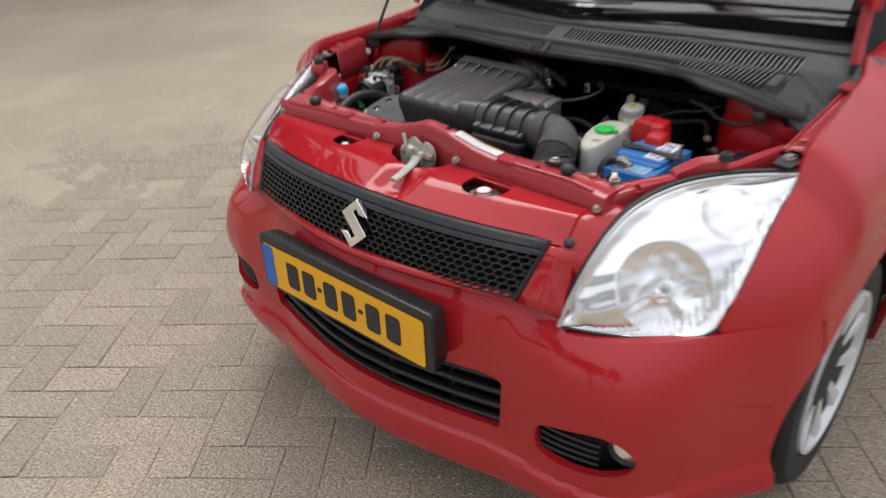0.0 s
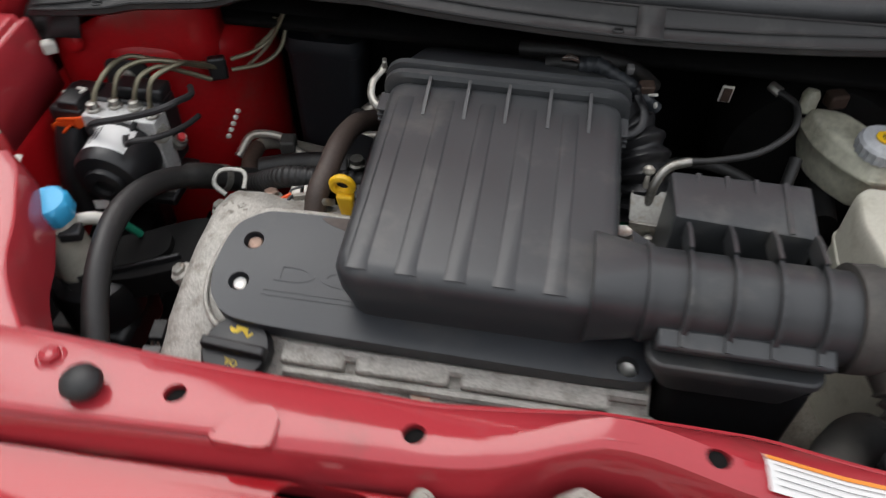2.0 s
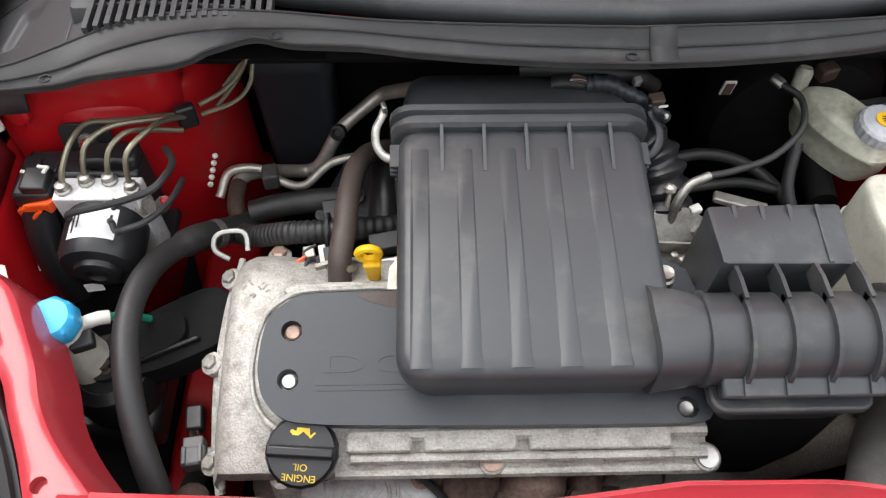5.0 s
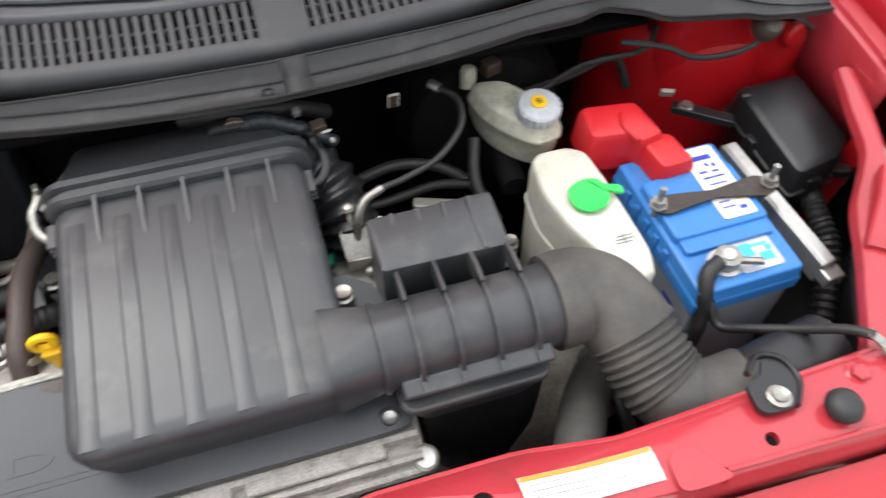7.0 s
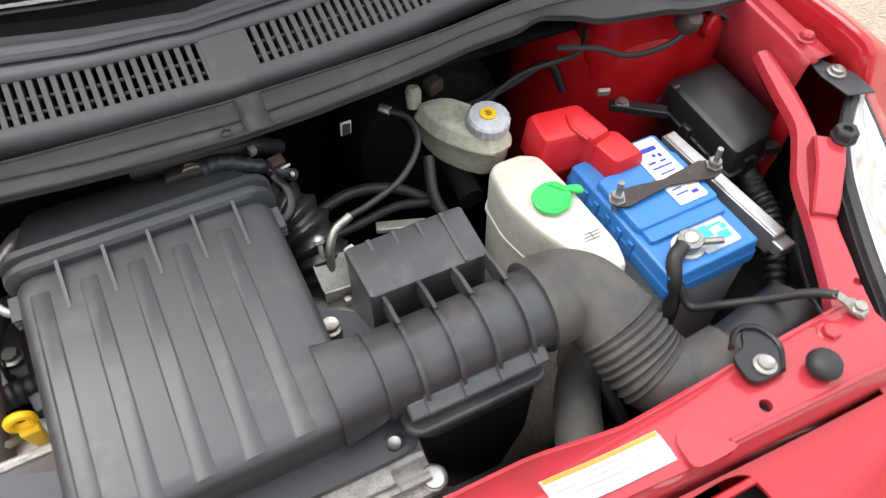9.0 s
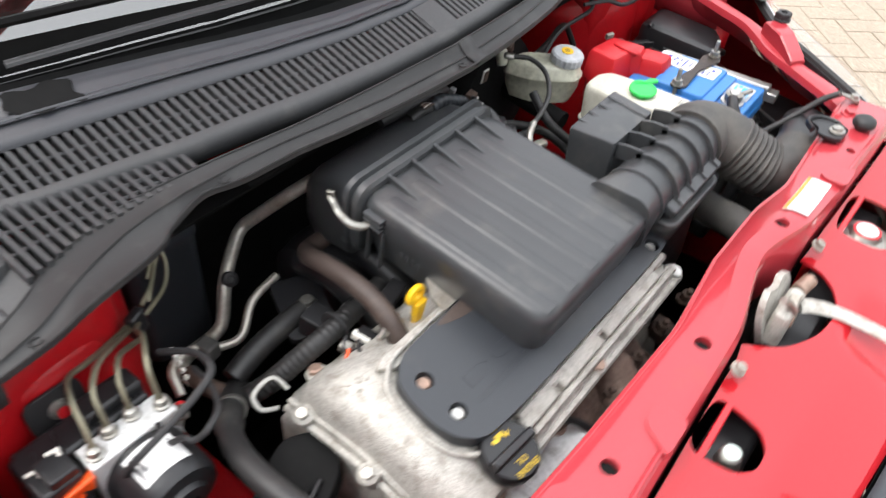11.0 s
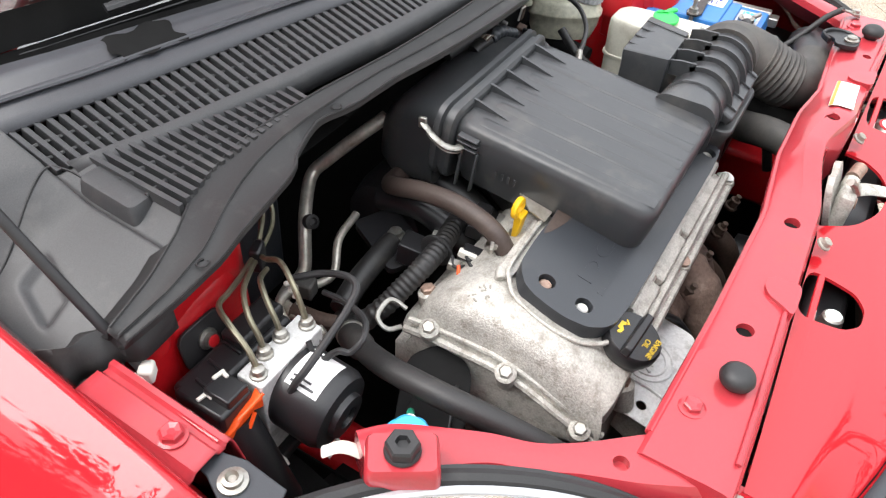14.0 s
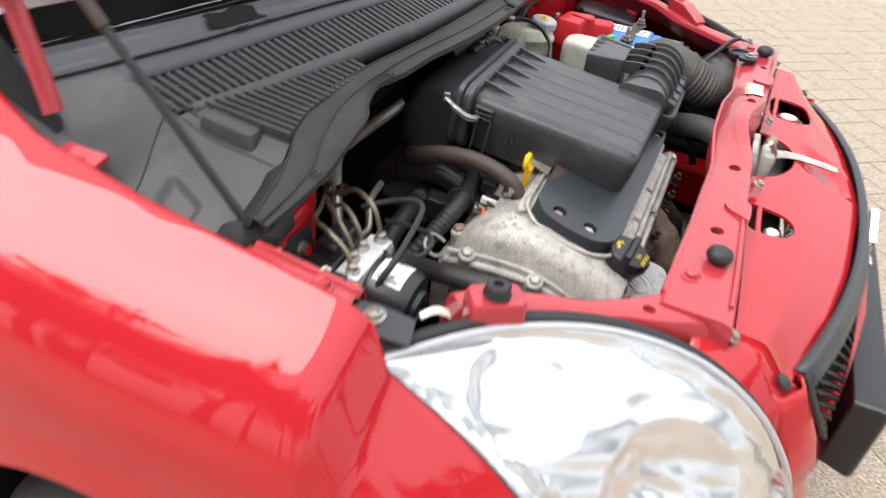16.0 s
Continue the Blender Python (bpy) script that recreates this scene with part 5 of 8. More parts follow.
for s in (-1, 1):
    part("side_window", sheet([[V((s * (x + 0.006), y, z)) for y in ys] for x, z, ys in ((0.795, 0.965, (1.50, 2.3, 3.20)), (0.70, 1.17, (1.56, 2.3, 3.10)), (0.612, 1.36, (1.66, 2.3, 2.95)))]), SEAT_DARK, car, "dark side window", solid=0.004)


# ---- trees round the yard ----
def tree(x, y, h, seed):
    r = random.Random(seed)
    t = thing("tree", "broad leafy tree at the edge of the yard", "tree", (x, y, 0), "trees round the yard")
    at = V((x, y, 0))
    part("trunk", tube([at + V((0.1 * r.uniform(-1, 1) * k, 0.1 * r.uniform(-1, 1) * k, h * 0.55 * k)) for k in frange(0, 1, 5)], lambda q: 0.22 - 0.12 * q, 10, 3), BARK, t)
    tips = []
    for i in range(9):
        q = i * 2.4 + r.uniform(-0.3, 0.3)
        z0, reach = h * r.uniform(0.28, 0.52), h * r.uniform(0.16, 0.30)
        tip = at + V((math.cos(q) * reach, math.sin(q) * reach, z0 + h * r.uniform(0.12, 0.36)))
        tips.append(tip)
        part("limb", tube([at + V((0, 0, z0)), (at + V((0, 0, z0))).lerp(tip, 0.5) + V((0, 0, 0.15)), tip], lambda k: 0.08 * (1.1 - k), 6, 4), BARK, t)
    verts, faces = [], []
    for c in range(95):
        base = r.choice(tips).lerp(at + V((0, 0, h * 0.72)), r.uniform(-0.25, 0.9)) + V((r.gauss(0, 0.35), r.gauss(0, 0.35), r.gauss(0, 0.3)))
        for k in range(46):
            p = base + V((r.gauss(0, 0.34), r.gauss(0, 0.34), r.gauss(0, 0.26)))
            a, b = V((r.gauss(0, 1), r.gauss(0, 1), r.gauss(0, 1))).normalized(), V((r.gauss(0, 1), r.gauss(0, 1), r.gauss(0, 1))).normalized()
            n = len(verts)
            verts += [p - a * 0.19, p + b * 0.10, p + a * 0.19, p - b * 0.10]
            faces.append((n, n + 1, n + 2, n + 3))
    me = bpy.data.meshes.new("crown")
    me.from_pydata([tuple(v) for v in verts], [], faces)
    me.materials.append(LEAF)
    crown = new("crown", me)
    crown.parent = t
    crown.matrix_parent_inverse = t.matrix_basis.inverted()
    crown["label"] = "green crown of many small leaves"


for i, (x, y, h) in enumerate(((-13.0, -7.0, 8.0), (-14.5, -2.5, 9.5), (-13.5, 2.0, 8.2), (-14.0, 6.5, 9.8), (-15.5, 11.0, 9.0), (-12.0, 4.2, 8.4), (-16.0, 0.0, 10.5), (-12.5, -0.3, 8.0), (-11.5, 8.8, 8.6), (-13.5, 13.5, 9.0), (-9.0, -13.0, 8.5), (-3.5, -15.5, 9.2), (2.5, -15.0, 8.0), (8.5, -14.0, 9.4))):
    tree(x, y, h * 1.35, 31 + i)


# ---- things in the engine bay ----
def words(text, size, m, depth=0.0006):
    """Raised lettering in the built-in font, centred on m."""
    cu = bpy.data.curves.new("words", "FONT")
    cu.body, cu.size, cu.align_x, cu.align_y, cu.extrude = text, size, "CENTER", "CENTER", depth
    ob = new("words", cu)
    dg = bpy.context.evaluated_depsgraph_get()
    dg.update()
    bm = bmesh.new()
    bm.from_mesh(ob.evaluated_get(dg).to_mesh())
    bpy.data.objects.remove(ob)
    bpy.data.curves.remove(cu)
    bmesh.ops.transform(bm, matrix=m, verts=bm.verts)
    return bm


def bars(list_of, m, h=0.0005):
    """Flat printed bars: centre x, y, width, height."""
    bm = bmesh.new()
    for x, y, w, t in list_of:
        box((w, t, h), m @ T((x, y, 0)), bm=bm)
    return bm


# -- engine --
engine = thing("engine", "petrol engine with cast aluminium valve cover and grey plastic top", "engine", (-0.17, 0.47, 0.25))
part("engine_block", box((0.42, 0.24, 0.42), T((-0.17, 0.485, 0.45))), CAST_DIRTY, engine, "dirty dark engine block", bevel=0.015)
HEAD = [(0.410, 0.640), (0.402, 0.700), (0.363, 0.722), (0.363, 0.742), (0.376, 0.751), (0.392, 0.757), (0.402, 0.767), (0.44, 0.780), (0.48, 0.790), (0.53, 0.792), (0.565, 0.780), (0.588, 0.757), (0.598, 0.725), (0.612, 0.718), (0.612, 0.640)]


def head_ring(x, drop, shrink):
    cy, cz = 0.48, 0.64
    return [V((x, cy + (y - cy) * shrink, cz + (z - cz) * (1 - drop))) for y, z in HEAD]


rings = [head_ring(x, d, k) for x, d, k in ((-0.402, 0.46, 0.96), (-0.402, 0.40, 0.985), (-0.401, 0.30, 1.0), (-0.398, 0.24, 0.985), (-0.394, 0.13, 0.96), (-0.388, 0.055, 0.985), (-0.378, 0.015, 1.0), (-0.352, 0.0, 1.0), (-0.335, 0.035, 1.0), (-0.10, 0.05, 1.0), (0.045, 0.05, 1.0), (0.056, 0.10, 0.985))]
valve_cover = part("valve_cover", loft(rings), CAST, engine, "grainy cast aluminium valve and chain cover", smooth=50, bevel=0.004)
# flange lugs with bolts round the chain cover
for x, y, z, nx in ((-0.409, 0.471, 0.742, 0), (-0.405, 0.384, 0.706, 0), (-0.403, 0.567, 0.744, 0)):
    part("lug", turned([(0.0115, -0.02), (0.0115, 0.004), (0.009, 0.006)], aim((x, y, z), (-0.4, -0.1, 1)), 16), CAST, valve_cover)
    part("bolt", turned([(0.0075, 0.005), (0.0075, 0.010), (0.006, 0.011)], aim((x, y, z), (-0.4, -0.1, 1)), 6), STEEL, valve_cover, smooth=20)
for x, y, z in ((-0.357, 0.596, 0.742), (-0.335, 0.366, 0.716)):
    part("lug", turned([(0.0125, -0.03), (0.0125, 0.003), (0.010, 0.005)], aim((x, y, z), (0, 0.2, 1)), 16), CAST, valve_cover)
    part("bolt", turned([(0.0085, 0.004), (0.0085, 0.010), (0.006, 0.011)], aim((x, y, z), (0, 0.2, 1)), 6), RUSTY_BOLT, valve_cover, smooth=20)
part("flange_rib", tube([(-0.399, 0.60, 0.722), (-0.404, 0.55, 0.734), (-0.405, 0.47, 0.735), (-0.404, 0.40, 0.709), (-0.399, 0.36, 0.69)], 0.005, 8, 6), CAST, valve_cover)
part("flange_rib", tube([(-0.398, 0.595, 0.739), (-0.399, 0.53, 0.748), (-0.3995, 0.47, 0.746), (-0.399, 0.40, 0.722), (-0.395, 0.362, 0.702)], 0.0035, 8, 6), CAST, valve_cover)
# casting marks on the corner of the cover
marks = random.Random(5)
for k in range(9):
    mx, my = -0.377 + 0.0030 * k + marks.uniform(-0.001, 0.001), 0.528 + 0.008 * math.sin(1.3 * k) + marks.uniform(-0.003, 0.003)
    part("cast_mark", box((marks.uniform(0.003, 0.007), 0.0022, 0.0016), T((mx, my, 0.7918 - 0.085 * (-0.352 - mx) - 0.34 * max(0.0, my - 0.53))) @ RZ(marks.uniform(-70, 70))), CAST_DIRTY, valve_cover, bevel=0.0006)
# stepped front edge of the head with long ribs
for y, z, r, x0 in ((0.391, 0.758, 0.0065, -0.272), (0.372, 0.748, 0.005, -0.27), (0.364, 0.734, 0.006, -0.285)):
    part("front_rib", tube([(x, y, z) for x in frange(x0, 0.052, 12)], r, 8, 1), CAST, valve_cover)
for x0, x1 in ((-0.275, -0.215), (-0.205, -0.12), (-0.11, 0.02)):
    part("front_pad", box((x1 - x0, 0.016, 0.014), T(((x0 + x1) / 2, 0.384, 0.754)) @ RX(24)), CAST, valve_cover, bevel=0.003)
for x, mt in ((-0.143, RUSTY_BOLT), (0.054, ALU)):
    part("lug", turned([(0.014, -0.03), (0.014, 0.002), (0.0115, 0.005)], aim((x, 0.371, 0.738), (0, -0.30, 1)), 18), CAST, valve_cover)
    part("bolt", turned([(0.009, 0.004), (0.009, 0.009), (0.004, 0.008)], aim((x, 0.371, 0.738), (0, -0.30, 1)), 16), mt, valve_cover)

# plastic top of the engine
TOP = T((0, 0.45, 0.7905)) @ RX(12.5)
outline = [(0.055, 0.100), (-0.190, 0.100), (-0.205, 0.066), (-0.233, 0.063), (-0.275, 0.063), (-0.318, 0.061), (-0.332, 0.053), (-0.343, 0.044), (-0.349, 0.030), (-0.352, 0.011), (-0.353, -0.010), (-0.348, -0.033), (-0.336, -0.048), (-0.322, -0.056), (-0.28, -0.060), (0.045, -0.064), (0.055, -0.05)]
bolt_xy = [(-0.324, 0.026), (-0.325, -0.019), (0.030, -0.049)]
top_holes = [turned([(0.0096, -0.006), (0.0096, 0.05)], TOP @ T((x, y, 0.0)), 20) for x, y in bolt_xy]
engine_cover = part("engine_cover", cut(prism(soft(outline, 3, 0.3), -0.012, 0.008, TOP), *top_holes), COVER, engine, "grey plastic engine cover", bevel=0.003)
for (x, y), mt in zip(bolt_xy, (RUSTY_BOLT, ALU, ALU)):
    m = TOP @ T((x, y, -0.002))
    part("bolt", turned([(0.0094, -0.006), (0.0094, -0.002), (0.0072, -0.0015), (0.0072, 0.004), (0.006, 0.005), (0.003, 0.004)], m, 16), mt, engine_cover, "bolt sunk in the cover")
part("lettering", words("DOHC", 0.026, TOP @ T((-0.208, -0.006, 0.0081)) @ Matrix.Diagonal((2.3, 0.95, 1, 1)), 0.0005), COVER, engine_cover, "raised moulded letters")
part("line_print", bars([(-0.25, -0.024, 0.10, 0.0012), (-0.25, -0.029, 0.10, 0.0012)], TOP @ T((0, 0, 0.0083)), 0.0006), COVER, engine_cover)
part("dust_patch", prism(soft([(-0.268, 0.061), (-0.206, 0.064), (-0.200, 0.044), (-0.232, 0.046), (-0.258, 0.054)]), 0.0080, 0.0083, TOP), HOSE_BROWN, engine_cover)

# raised rim of the casting round the plastic cover
rim = [(-0.205, 0.073), (-0.275, 0.0715), (-0.320, 0.069), (-0.338, 0.060), (-0.351, 0.048), (-0.357, 0.031), (-0.3605, 0.011), (-0.3615, -0.010), (-0.356, -0.036), (-0.343, -0.054), (-0.330, -0.062)]
part("cover_rim", tube([TOP @ V((x, y, -0.0080)) for x, y in rim], 0.0027, 8, 4), CAST, valve_cover)
part("rear_ledge", prism([(-0.195, 0.060), (-0.325, 0.060), (-0.340, 0.074), (-0.325, 0.080), (-0.195, 0.082)], -0.03, -0.012, TOP), CAST, valve_cover, bevel=0.003)
part("bracket_sheet", prism([(-0.238, 0.068), (-0.205, 0.068), (-0.190, 0.115), (-0.205, 0.130), (-0.236, 0.090)], -0.004, -0.002, TOP), PIPE, valve_cover, "bare steel bracket by the dipstick")

# oil filler cap
CAP = T((-0.312, 0.377, 0.757)) @ RX(17)
oil_cap = part("oil_cap", turned([(0.026, -0.02), (0.030, -0.004), (0.0315, 0.0), (0.0315, 0.010), (0.029, 0.0135), (0.0, 0.0137)], CAP, 36, wave=lambda k, h: 0.0007 * (k % 2) if 0 <= h <= 0.0105 else 0), BLACK, engine, "black oil filler cap with yellow printing")
part("grip", box((0.061, 0.012, 0.012), CAP @ T((0, -0.001, 0.0175)) @ RZ(-4), top=0.96, topy=0.75), BLACK, oil_cap, bevel=0.002)
part("lettering", words("ENGINE", 0.0085, CAP @ RZ(-6) @ T((0.001, -0.0225, 0.0139)) @ RZ(180), 0.0002), PRINT_YELLOW, oil_cap, "yellow printed letters")
part("lettering", words("OIL", 0.0085, CAP @ RZ(-6) @ T((0.001, -0.0135, 0.0139)) @ RZ(180), 0.0002), PRINT_YELLOW, oil_cap, "yellow printed letters")
bm = prism([(-0.009, 0.013), (-0.004, 0.013), (0.0, 0.0165), (0.007, 0.014), (0.010, 0.017), (0.011, 0.016), (0.007, 0.011), (0.005, 0.020), (-0.006, 0.020), (-0.006, 0.0165), (-0.0105, 0.018), (-0.012, 0.016)], 0.0137, 0.0142, CAP @ RZ(-6))
part("symbol", bm, PRINT_YELLOW, oil_cap)

# dipstick
dip = part("dipstick", tube([V((-0.255 + 0.010 * math.cos(q), 0.545, 0.822 + 0.0090 * math.sin(q))) for q in frange(0, math.tau, 20)], 0.0042, 8, 1), YELLOW, engine, "yellow dipstick ring")
part("neck", box((0.012, 0.007, 0.036), T((-0.252, 0.543, 0.796)) @ RX(6), top=1.5), YELLOW, dip, bevel=0.002)
part("stem", tube([(-0.254, 0.548, 0.785), (-0.254, 0.556, 0.74), (-0.252, 0.57, 0.68)], 0.004, 8), STEEL, dip)

# breather hose from the valve cover to the air box
breather = part("breather_hose", tube([(-0.286, 0.540, 0.782), (-0.285, 0.556, 0.800), (-0.281, 0.584, 0.809), (-0.279, 0.620, 0.813), (-0.274, 0.664, 0.805), (-0.264, 0.700, 0.788), (-0.244, 0.724, 0.770), (-0.205, 0.728, 0.765)], 0.0118, 14), HOSE_BROWN, engine, "brown aged rubber breather hose")
part("spigot", turned([(0.012, -0.02), (0.013, 0.0), (0.016, 0.002), (0.016, 0.006), (0.012, 0.008)], aim((-0.284, 0.536, 0.774), (0, 0.5, 1)), 18), ALU, breather)
part("hose_clamp", tube([V((-0.284, 0.553, 0.789)) + V((0.0138 * math.cos(q), -0.0138 * math.sin(q) * 0.72, 0.0138 * math.sin(q) * 0.68)) for q in frange(0, math.tau, 24)], 0.0026, 6, 1, squash=1.6), STEEL, breather)
part("clamp_ears", box((0.020, 0.005, 0.007), T((-0.300, 0.551, 0.795)) @ RZ(20)), STEEL, breather, bevel=0.001)

# lifting eye, sensor, harness on the back of the head
part("lifting_eye", tube([(-0.392, 0.603, 0.745), (-0.394, 0.617, 0.752), (-0.402, 0.622, 0.755), (-0.420, 0.621, 0.754), (-0.428, 0.615, 0.751), (-0.427, 0.604, 0.744), (-0.412, 0.597, 0.738)], 0.0030, 8, squash=0.7), STEEL, engine, "bent steel lifting eye")
harness = part("corrugated_conduit", tube([(-0.430, 0.668, 0.690), (-0.393, 0.638, 0.723), (-0.367, 0.624, 0.745), (-0.340, 0.614, 0.762), (-0.305, 0.614, 0.764), (-0.270, 0.62, 0.760), (-0.22, 0.63, 0.75)], lambda t: 0.0125 + 0.0007 * math.sin(t * 190), 12, 24), HOSE, engine, "black corrugated wiring conduit")
part("conduit_band", tube([V((-0.305, 0.618, 0.757)) + V((0, 0.016 * math.cos(q), 0.016 * math.sin(q))) for q in frange(0, math.tau, 16)], 0.003, 6, 1, squash=2), RUBBER, harness)
for x, y, z, mt, sz in ((-0.322, 0.585, 0.765, STEEL, (0.012, 0.014, 0.010)), (-0.306, 0.577, 0.772, WHITE_CLIP, (0.008, 0.022, 0.010)), (-0.298, 0.572, 0.768, BLACK, (0.014, 0.030, 0.016)), (-0.240, 0.575, 0.760, ALU, (0.06, 0.010, 0.008)), (-0.236, 0.60, 0.762, BLACK, (0.05, 0.02, 0.018)), (-0.268, 0.64, 0.74, ALU, (0.05, 0.012, 0.010)), (-0.30, 0.655, 0.735, BLACK, (0.03, 0.03, 0.03))):
    part("connector", box(sz, T((x, y, z)) @ RZ(12) @ RX(10)), mt, engine, bevel=0.0015)
for k, (x, y) in enumerate(((-0.31, 0.575), (-0.30, 0.583), (-0.315, 0.592), (-0.325, 0.578))):
    part("wire", tube([(x, y, 0.770), (x - 0.012, y - 0.010, 0.776 - 0.004 * k), (x - 0.008 + 0.006 * k, y - 0.022, 0.762), (x + 0.012, y - 0.02, 0.745)], 0.0022, 6), ORANGE if k == 3 else RUBBER, engine)

# black inlet manifold runners behind the head
manifold = part("inlet_manifold", turned([(0.03, -0.10), (0.055, -0.095), (0.062, -0.06), (0.062, 0.07), (0.05, 0.10), (0.02, 0.105)], T((-0.15, 0.735, 0.70)) @ RY(90), 24), BLACK, engine, "black plastic inlet manifold")
for k in range(4):
    x = -0.245 + 0.055 * k
    part("runner", tube([(x, 0.735, 0.745), (x, 0.68, 0.755), (x, 0.625, 0.735), (x, 0.59, 0.70)], 0.019, 12), BLACK, manifold)
part("rib_plate", prism(rounded(0.06, 0.09, 0.008), 0, 0.01, T((-0.285, 0.695, 0.715)) @ RZ(-25) @ RX(8)), BLACK, manifold, bevel=0.002)
part("bolt", turned([(0.012, 0), (0.012, 0.003), (0.008, 0.004), (0.008, 0.010)], T((-0.283, 0.69, 0.726)), 16), STEEL, manifold)

# heat shield, exhaust manifold
SH = T((-0.268, 0.352, 0.684)) @ RX(8)
shield = part("heat_shield", cut(prism(soft([(-0.078, -0.040), (-0.050, -0.052), (0.030, -0.050), (0.078, -0.030), (0.080, 0.030), (0.050, 0.042), (-0.030, 0.044), (-0.075, 0.020)], 3, 0.2), 0, 0.002, SH), turned([(0.006, -0.02), (0.006, 0.02)], SH @ T((-0.055, -0.010, 0)), 14)), SHIELD, engine, "embossed bare aluminium heat shield", bevel=0.0006)
for r in (0.030, 0.022):
    part("ring_emboss", tube([SH @ V((0.008 + r * math.cos(q), 0.006 + r * math.sin(q), 0.0022)) for q in frange(0, math.tau, 30)], 0.0018, 6, 1), SHIELD, shield)
for dx in (-0.010, 0.0, 0.010):
    part("emboss", box((0.004, 0.022, 0.003), SH @ T((0.008 + dx, 0.006, 0.0025)) @ RZ(-35)), SHIELD, shield, bevel=0.001)
part("shield_rib", tube([SH @ V((-0.035, -0.045, 0.002)), SH @ V((-0.028, 0.0, 0.003)), SH @ V((-0.036, 0.035, 0.002))], 0.003, 8, 6), SHIELD, shield)
part("shield_bolt", turned([(0.010, 0), (0.010, 0.003), (0.006, 0.004), (0.006, 0.008)], SH @ T((0.060, 0.020, 0.002)), 16), RUSTY_BOLT, shield)
part("exhaust_sheet", sheet([[V((x, y, z + 0.004 * math.sin(40 * x))) for x in frange(-0.33, -0.05, 10)] for y, z in ((0.372, 0.645), (0.335, 0.625), (0.322, 0.60), (0.318, 0.50))]), CAST_DIRTY, engine, "dull heat shield over the exhaust", solid=0.002)
for k in range(4):
    x = -0.165 + 0.07 * k
    part("exhaust_runner", tube([(x, 0.372, 0.650), (x, 0.345, 0.642), (x + 0.01, 0.328, 0.61), (x + 0.02, 0.325, 0.55)], 0.018, 12), RUST, engine, "rusty exhaust runner")
    part("manifold_nut", turned([(0.010, -0.004), (0.010, 0), (0.0075, 0.001), (0.0075, 0.012), (0.004, 0.013), (0.004, 0.02)], aim((x + 0.035, 0.352, 0.685), (0, -0.3, 1)), 8), RUST, engine)
shield_path = [V((-0.088, 0.392, 0.700)), V((-0.098, 0.372, 0.694)), V((-0.106, 0.350, 0.680)), V((-0.110, 0.330, 0.655)), V((-0.112, 0.318, 0.610))]
heat_drum = part("exhaust_shield", tube(shield_path, lambda t: 0.030 + 0.004 * t + 0.0012 * math.sin(t * 26), 24, 8), RUST_BROWN, engine, "rusty brown pressed exhaust shield", smooth=60)
part("shield_flange", tube([V((-0.098, 0.372, 0.694)) + V((0.036 * math.cos(q), 0.012 * math.sin(q), 0.036 * math.sin(q))) for q in frange(-0.4, 3.5, 20)], 0.004, 8, 1, squash=0.6), RUST_BROWN, heat_drum)
for x, r in ((-0.046, 0.017), (-0.172, 0.015)):
    part("port_ring", tube([V((x, 0.376 + 0.006 * math.sin(q), 0.690)) + V((r * math.cos(q), 0, r * math.sin(q))) for q in frange(0, math.tau, 22)], 0.0055, 8, 1), RUST_BROWN, heat_drum, "rusty ring flange")
    part("outlet", tube([(x, 0.385, 0.690), (x - 0.004, 0.362, 0.680), (x - 0.006, 0.345, 0.650), (x - 0.006, 0.335, 0.60)], r, 14), RUST_BROWN, heat_drum)
part("sheet_edge", sheet([[V((x, 0.378 - 0.020 * k, 0.700 - 0.014 * k + 0.003 * math.sin(70 * x))) for x in frange(-0.20, -0.125, 14)] for k in (0, 0.5, 1.0, 1.8)]), RUST_BROWN, heat_drum, solid=0.002)
part("stud", turned([(0.0055, -0.01), (0.0055, 0.004), (0.008, 0.005), (0.008, 0.012), (0.0045, 0.013), (0.0045, 0.022)], aim((-0.020, 0.372, 0.706), (0.2, -0.5, 1)), 8), STEEL, heat_drum, "bright stud and nut")
part("sensor_lead", tube([(-0.30, 0.372, 0.700), (-0.25, 0.376, 0.712), (-0.21, 0.368, 0.708), (-0.185, 0.350, 0.690), (-0.165, 0.330, 0.655)], 0.0042, 8), RUBBER, engine)

# chain side: engine mount, grey connector, pulley
mount = thing("engine_mount", "black steel engine mount with rubber bush", "engine mount", (-0.49, 0.53, 0.6))
part("arm", prism(soft([(-0.085, -0.022), (-0.03, -0.036), (0.05, -0.034), (0.075, 0.005), (0.05, 0.040), (-0.02, 0.036), (-0.075, 0.024)]), -0.018, 0.014, T((-0.462, 0.524, 0.700)) @ RZ(20) @ RY(-8)), DARK, mount, bevel=0.005)
part("web", prism(soft([(-0.060, -0.018), (-0.02, -0.024), (0.030, -0.020), (0.034, 0.014), (-0.010, 0.026), (-0.052, 0.018)]), 0.010, 0.020, T((-0.480, 0.520, 0.700)) @ RZ(20) @ RY(-8)), DARK, mount, bevel=0.004)
part("rib", box((0.075, 0.005, 0.014), T((-0.470, 0.500, 0.712)) @ RZ(20) @ RY(-8)), BLACK, mount, bevel=0.002)
part("bush", turned([(0.044, -0.05), (0.047, -0.012), (0.042, 0.004), (0.030, 0.008), (0.028, 0.004), (0.016, 0.004), (0.016, 0.012)], T((-0.532, 0.488, 0.695)), 28), BLACK, mount)
part("bolt", turned([(0.011, 0.010), (0.011, 0.013), (0.008, 0.014), (0.008, 0.020)], T((-0.532, 0.488, 0.695)), 6), RUST, mount)
part("chassis_bracket", box((0.10, 0.09, 0.05), T((-0.54, 0.485, 0.62))), BLACK, mount, bevel=0.01)
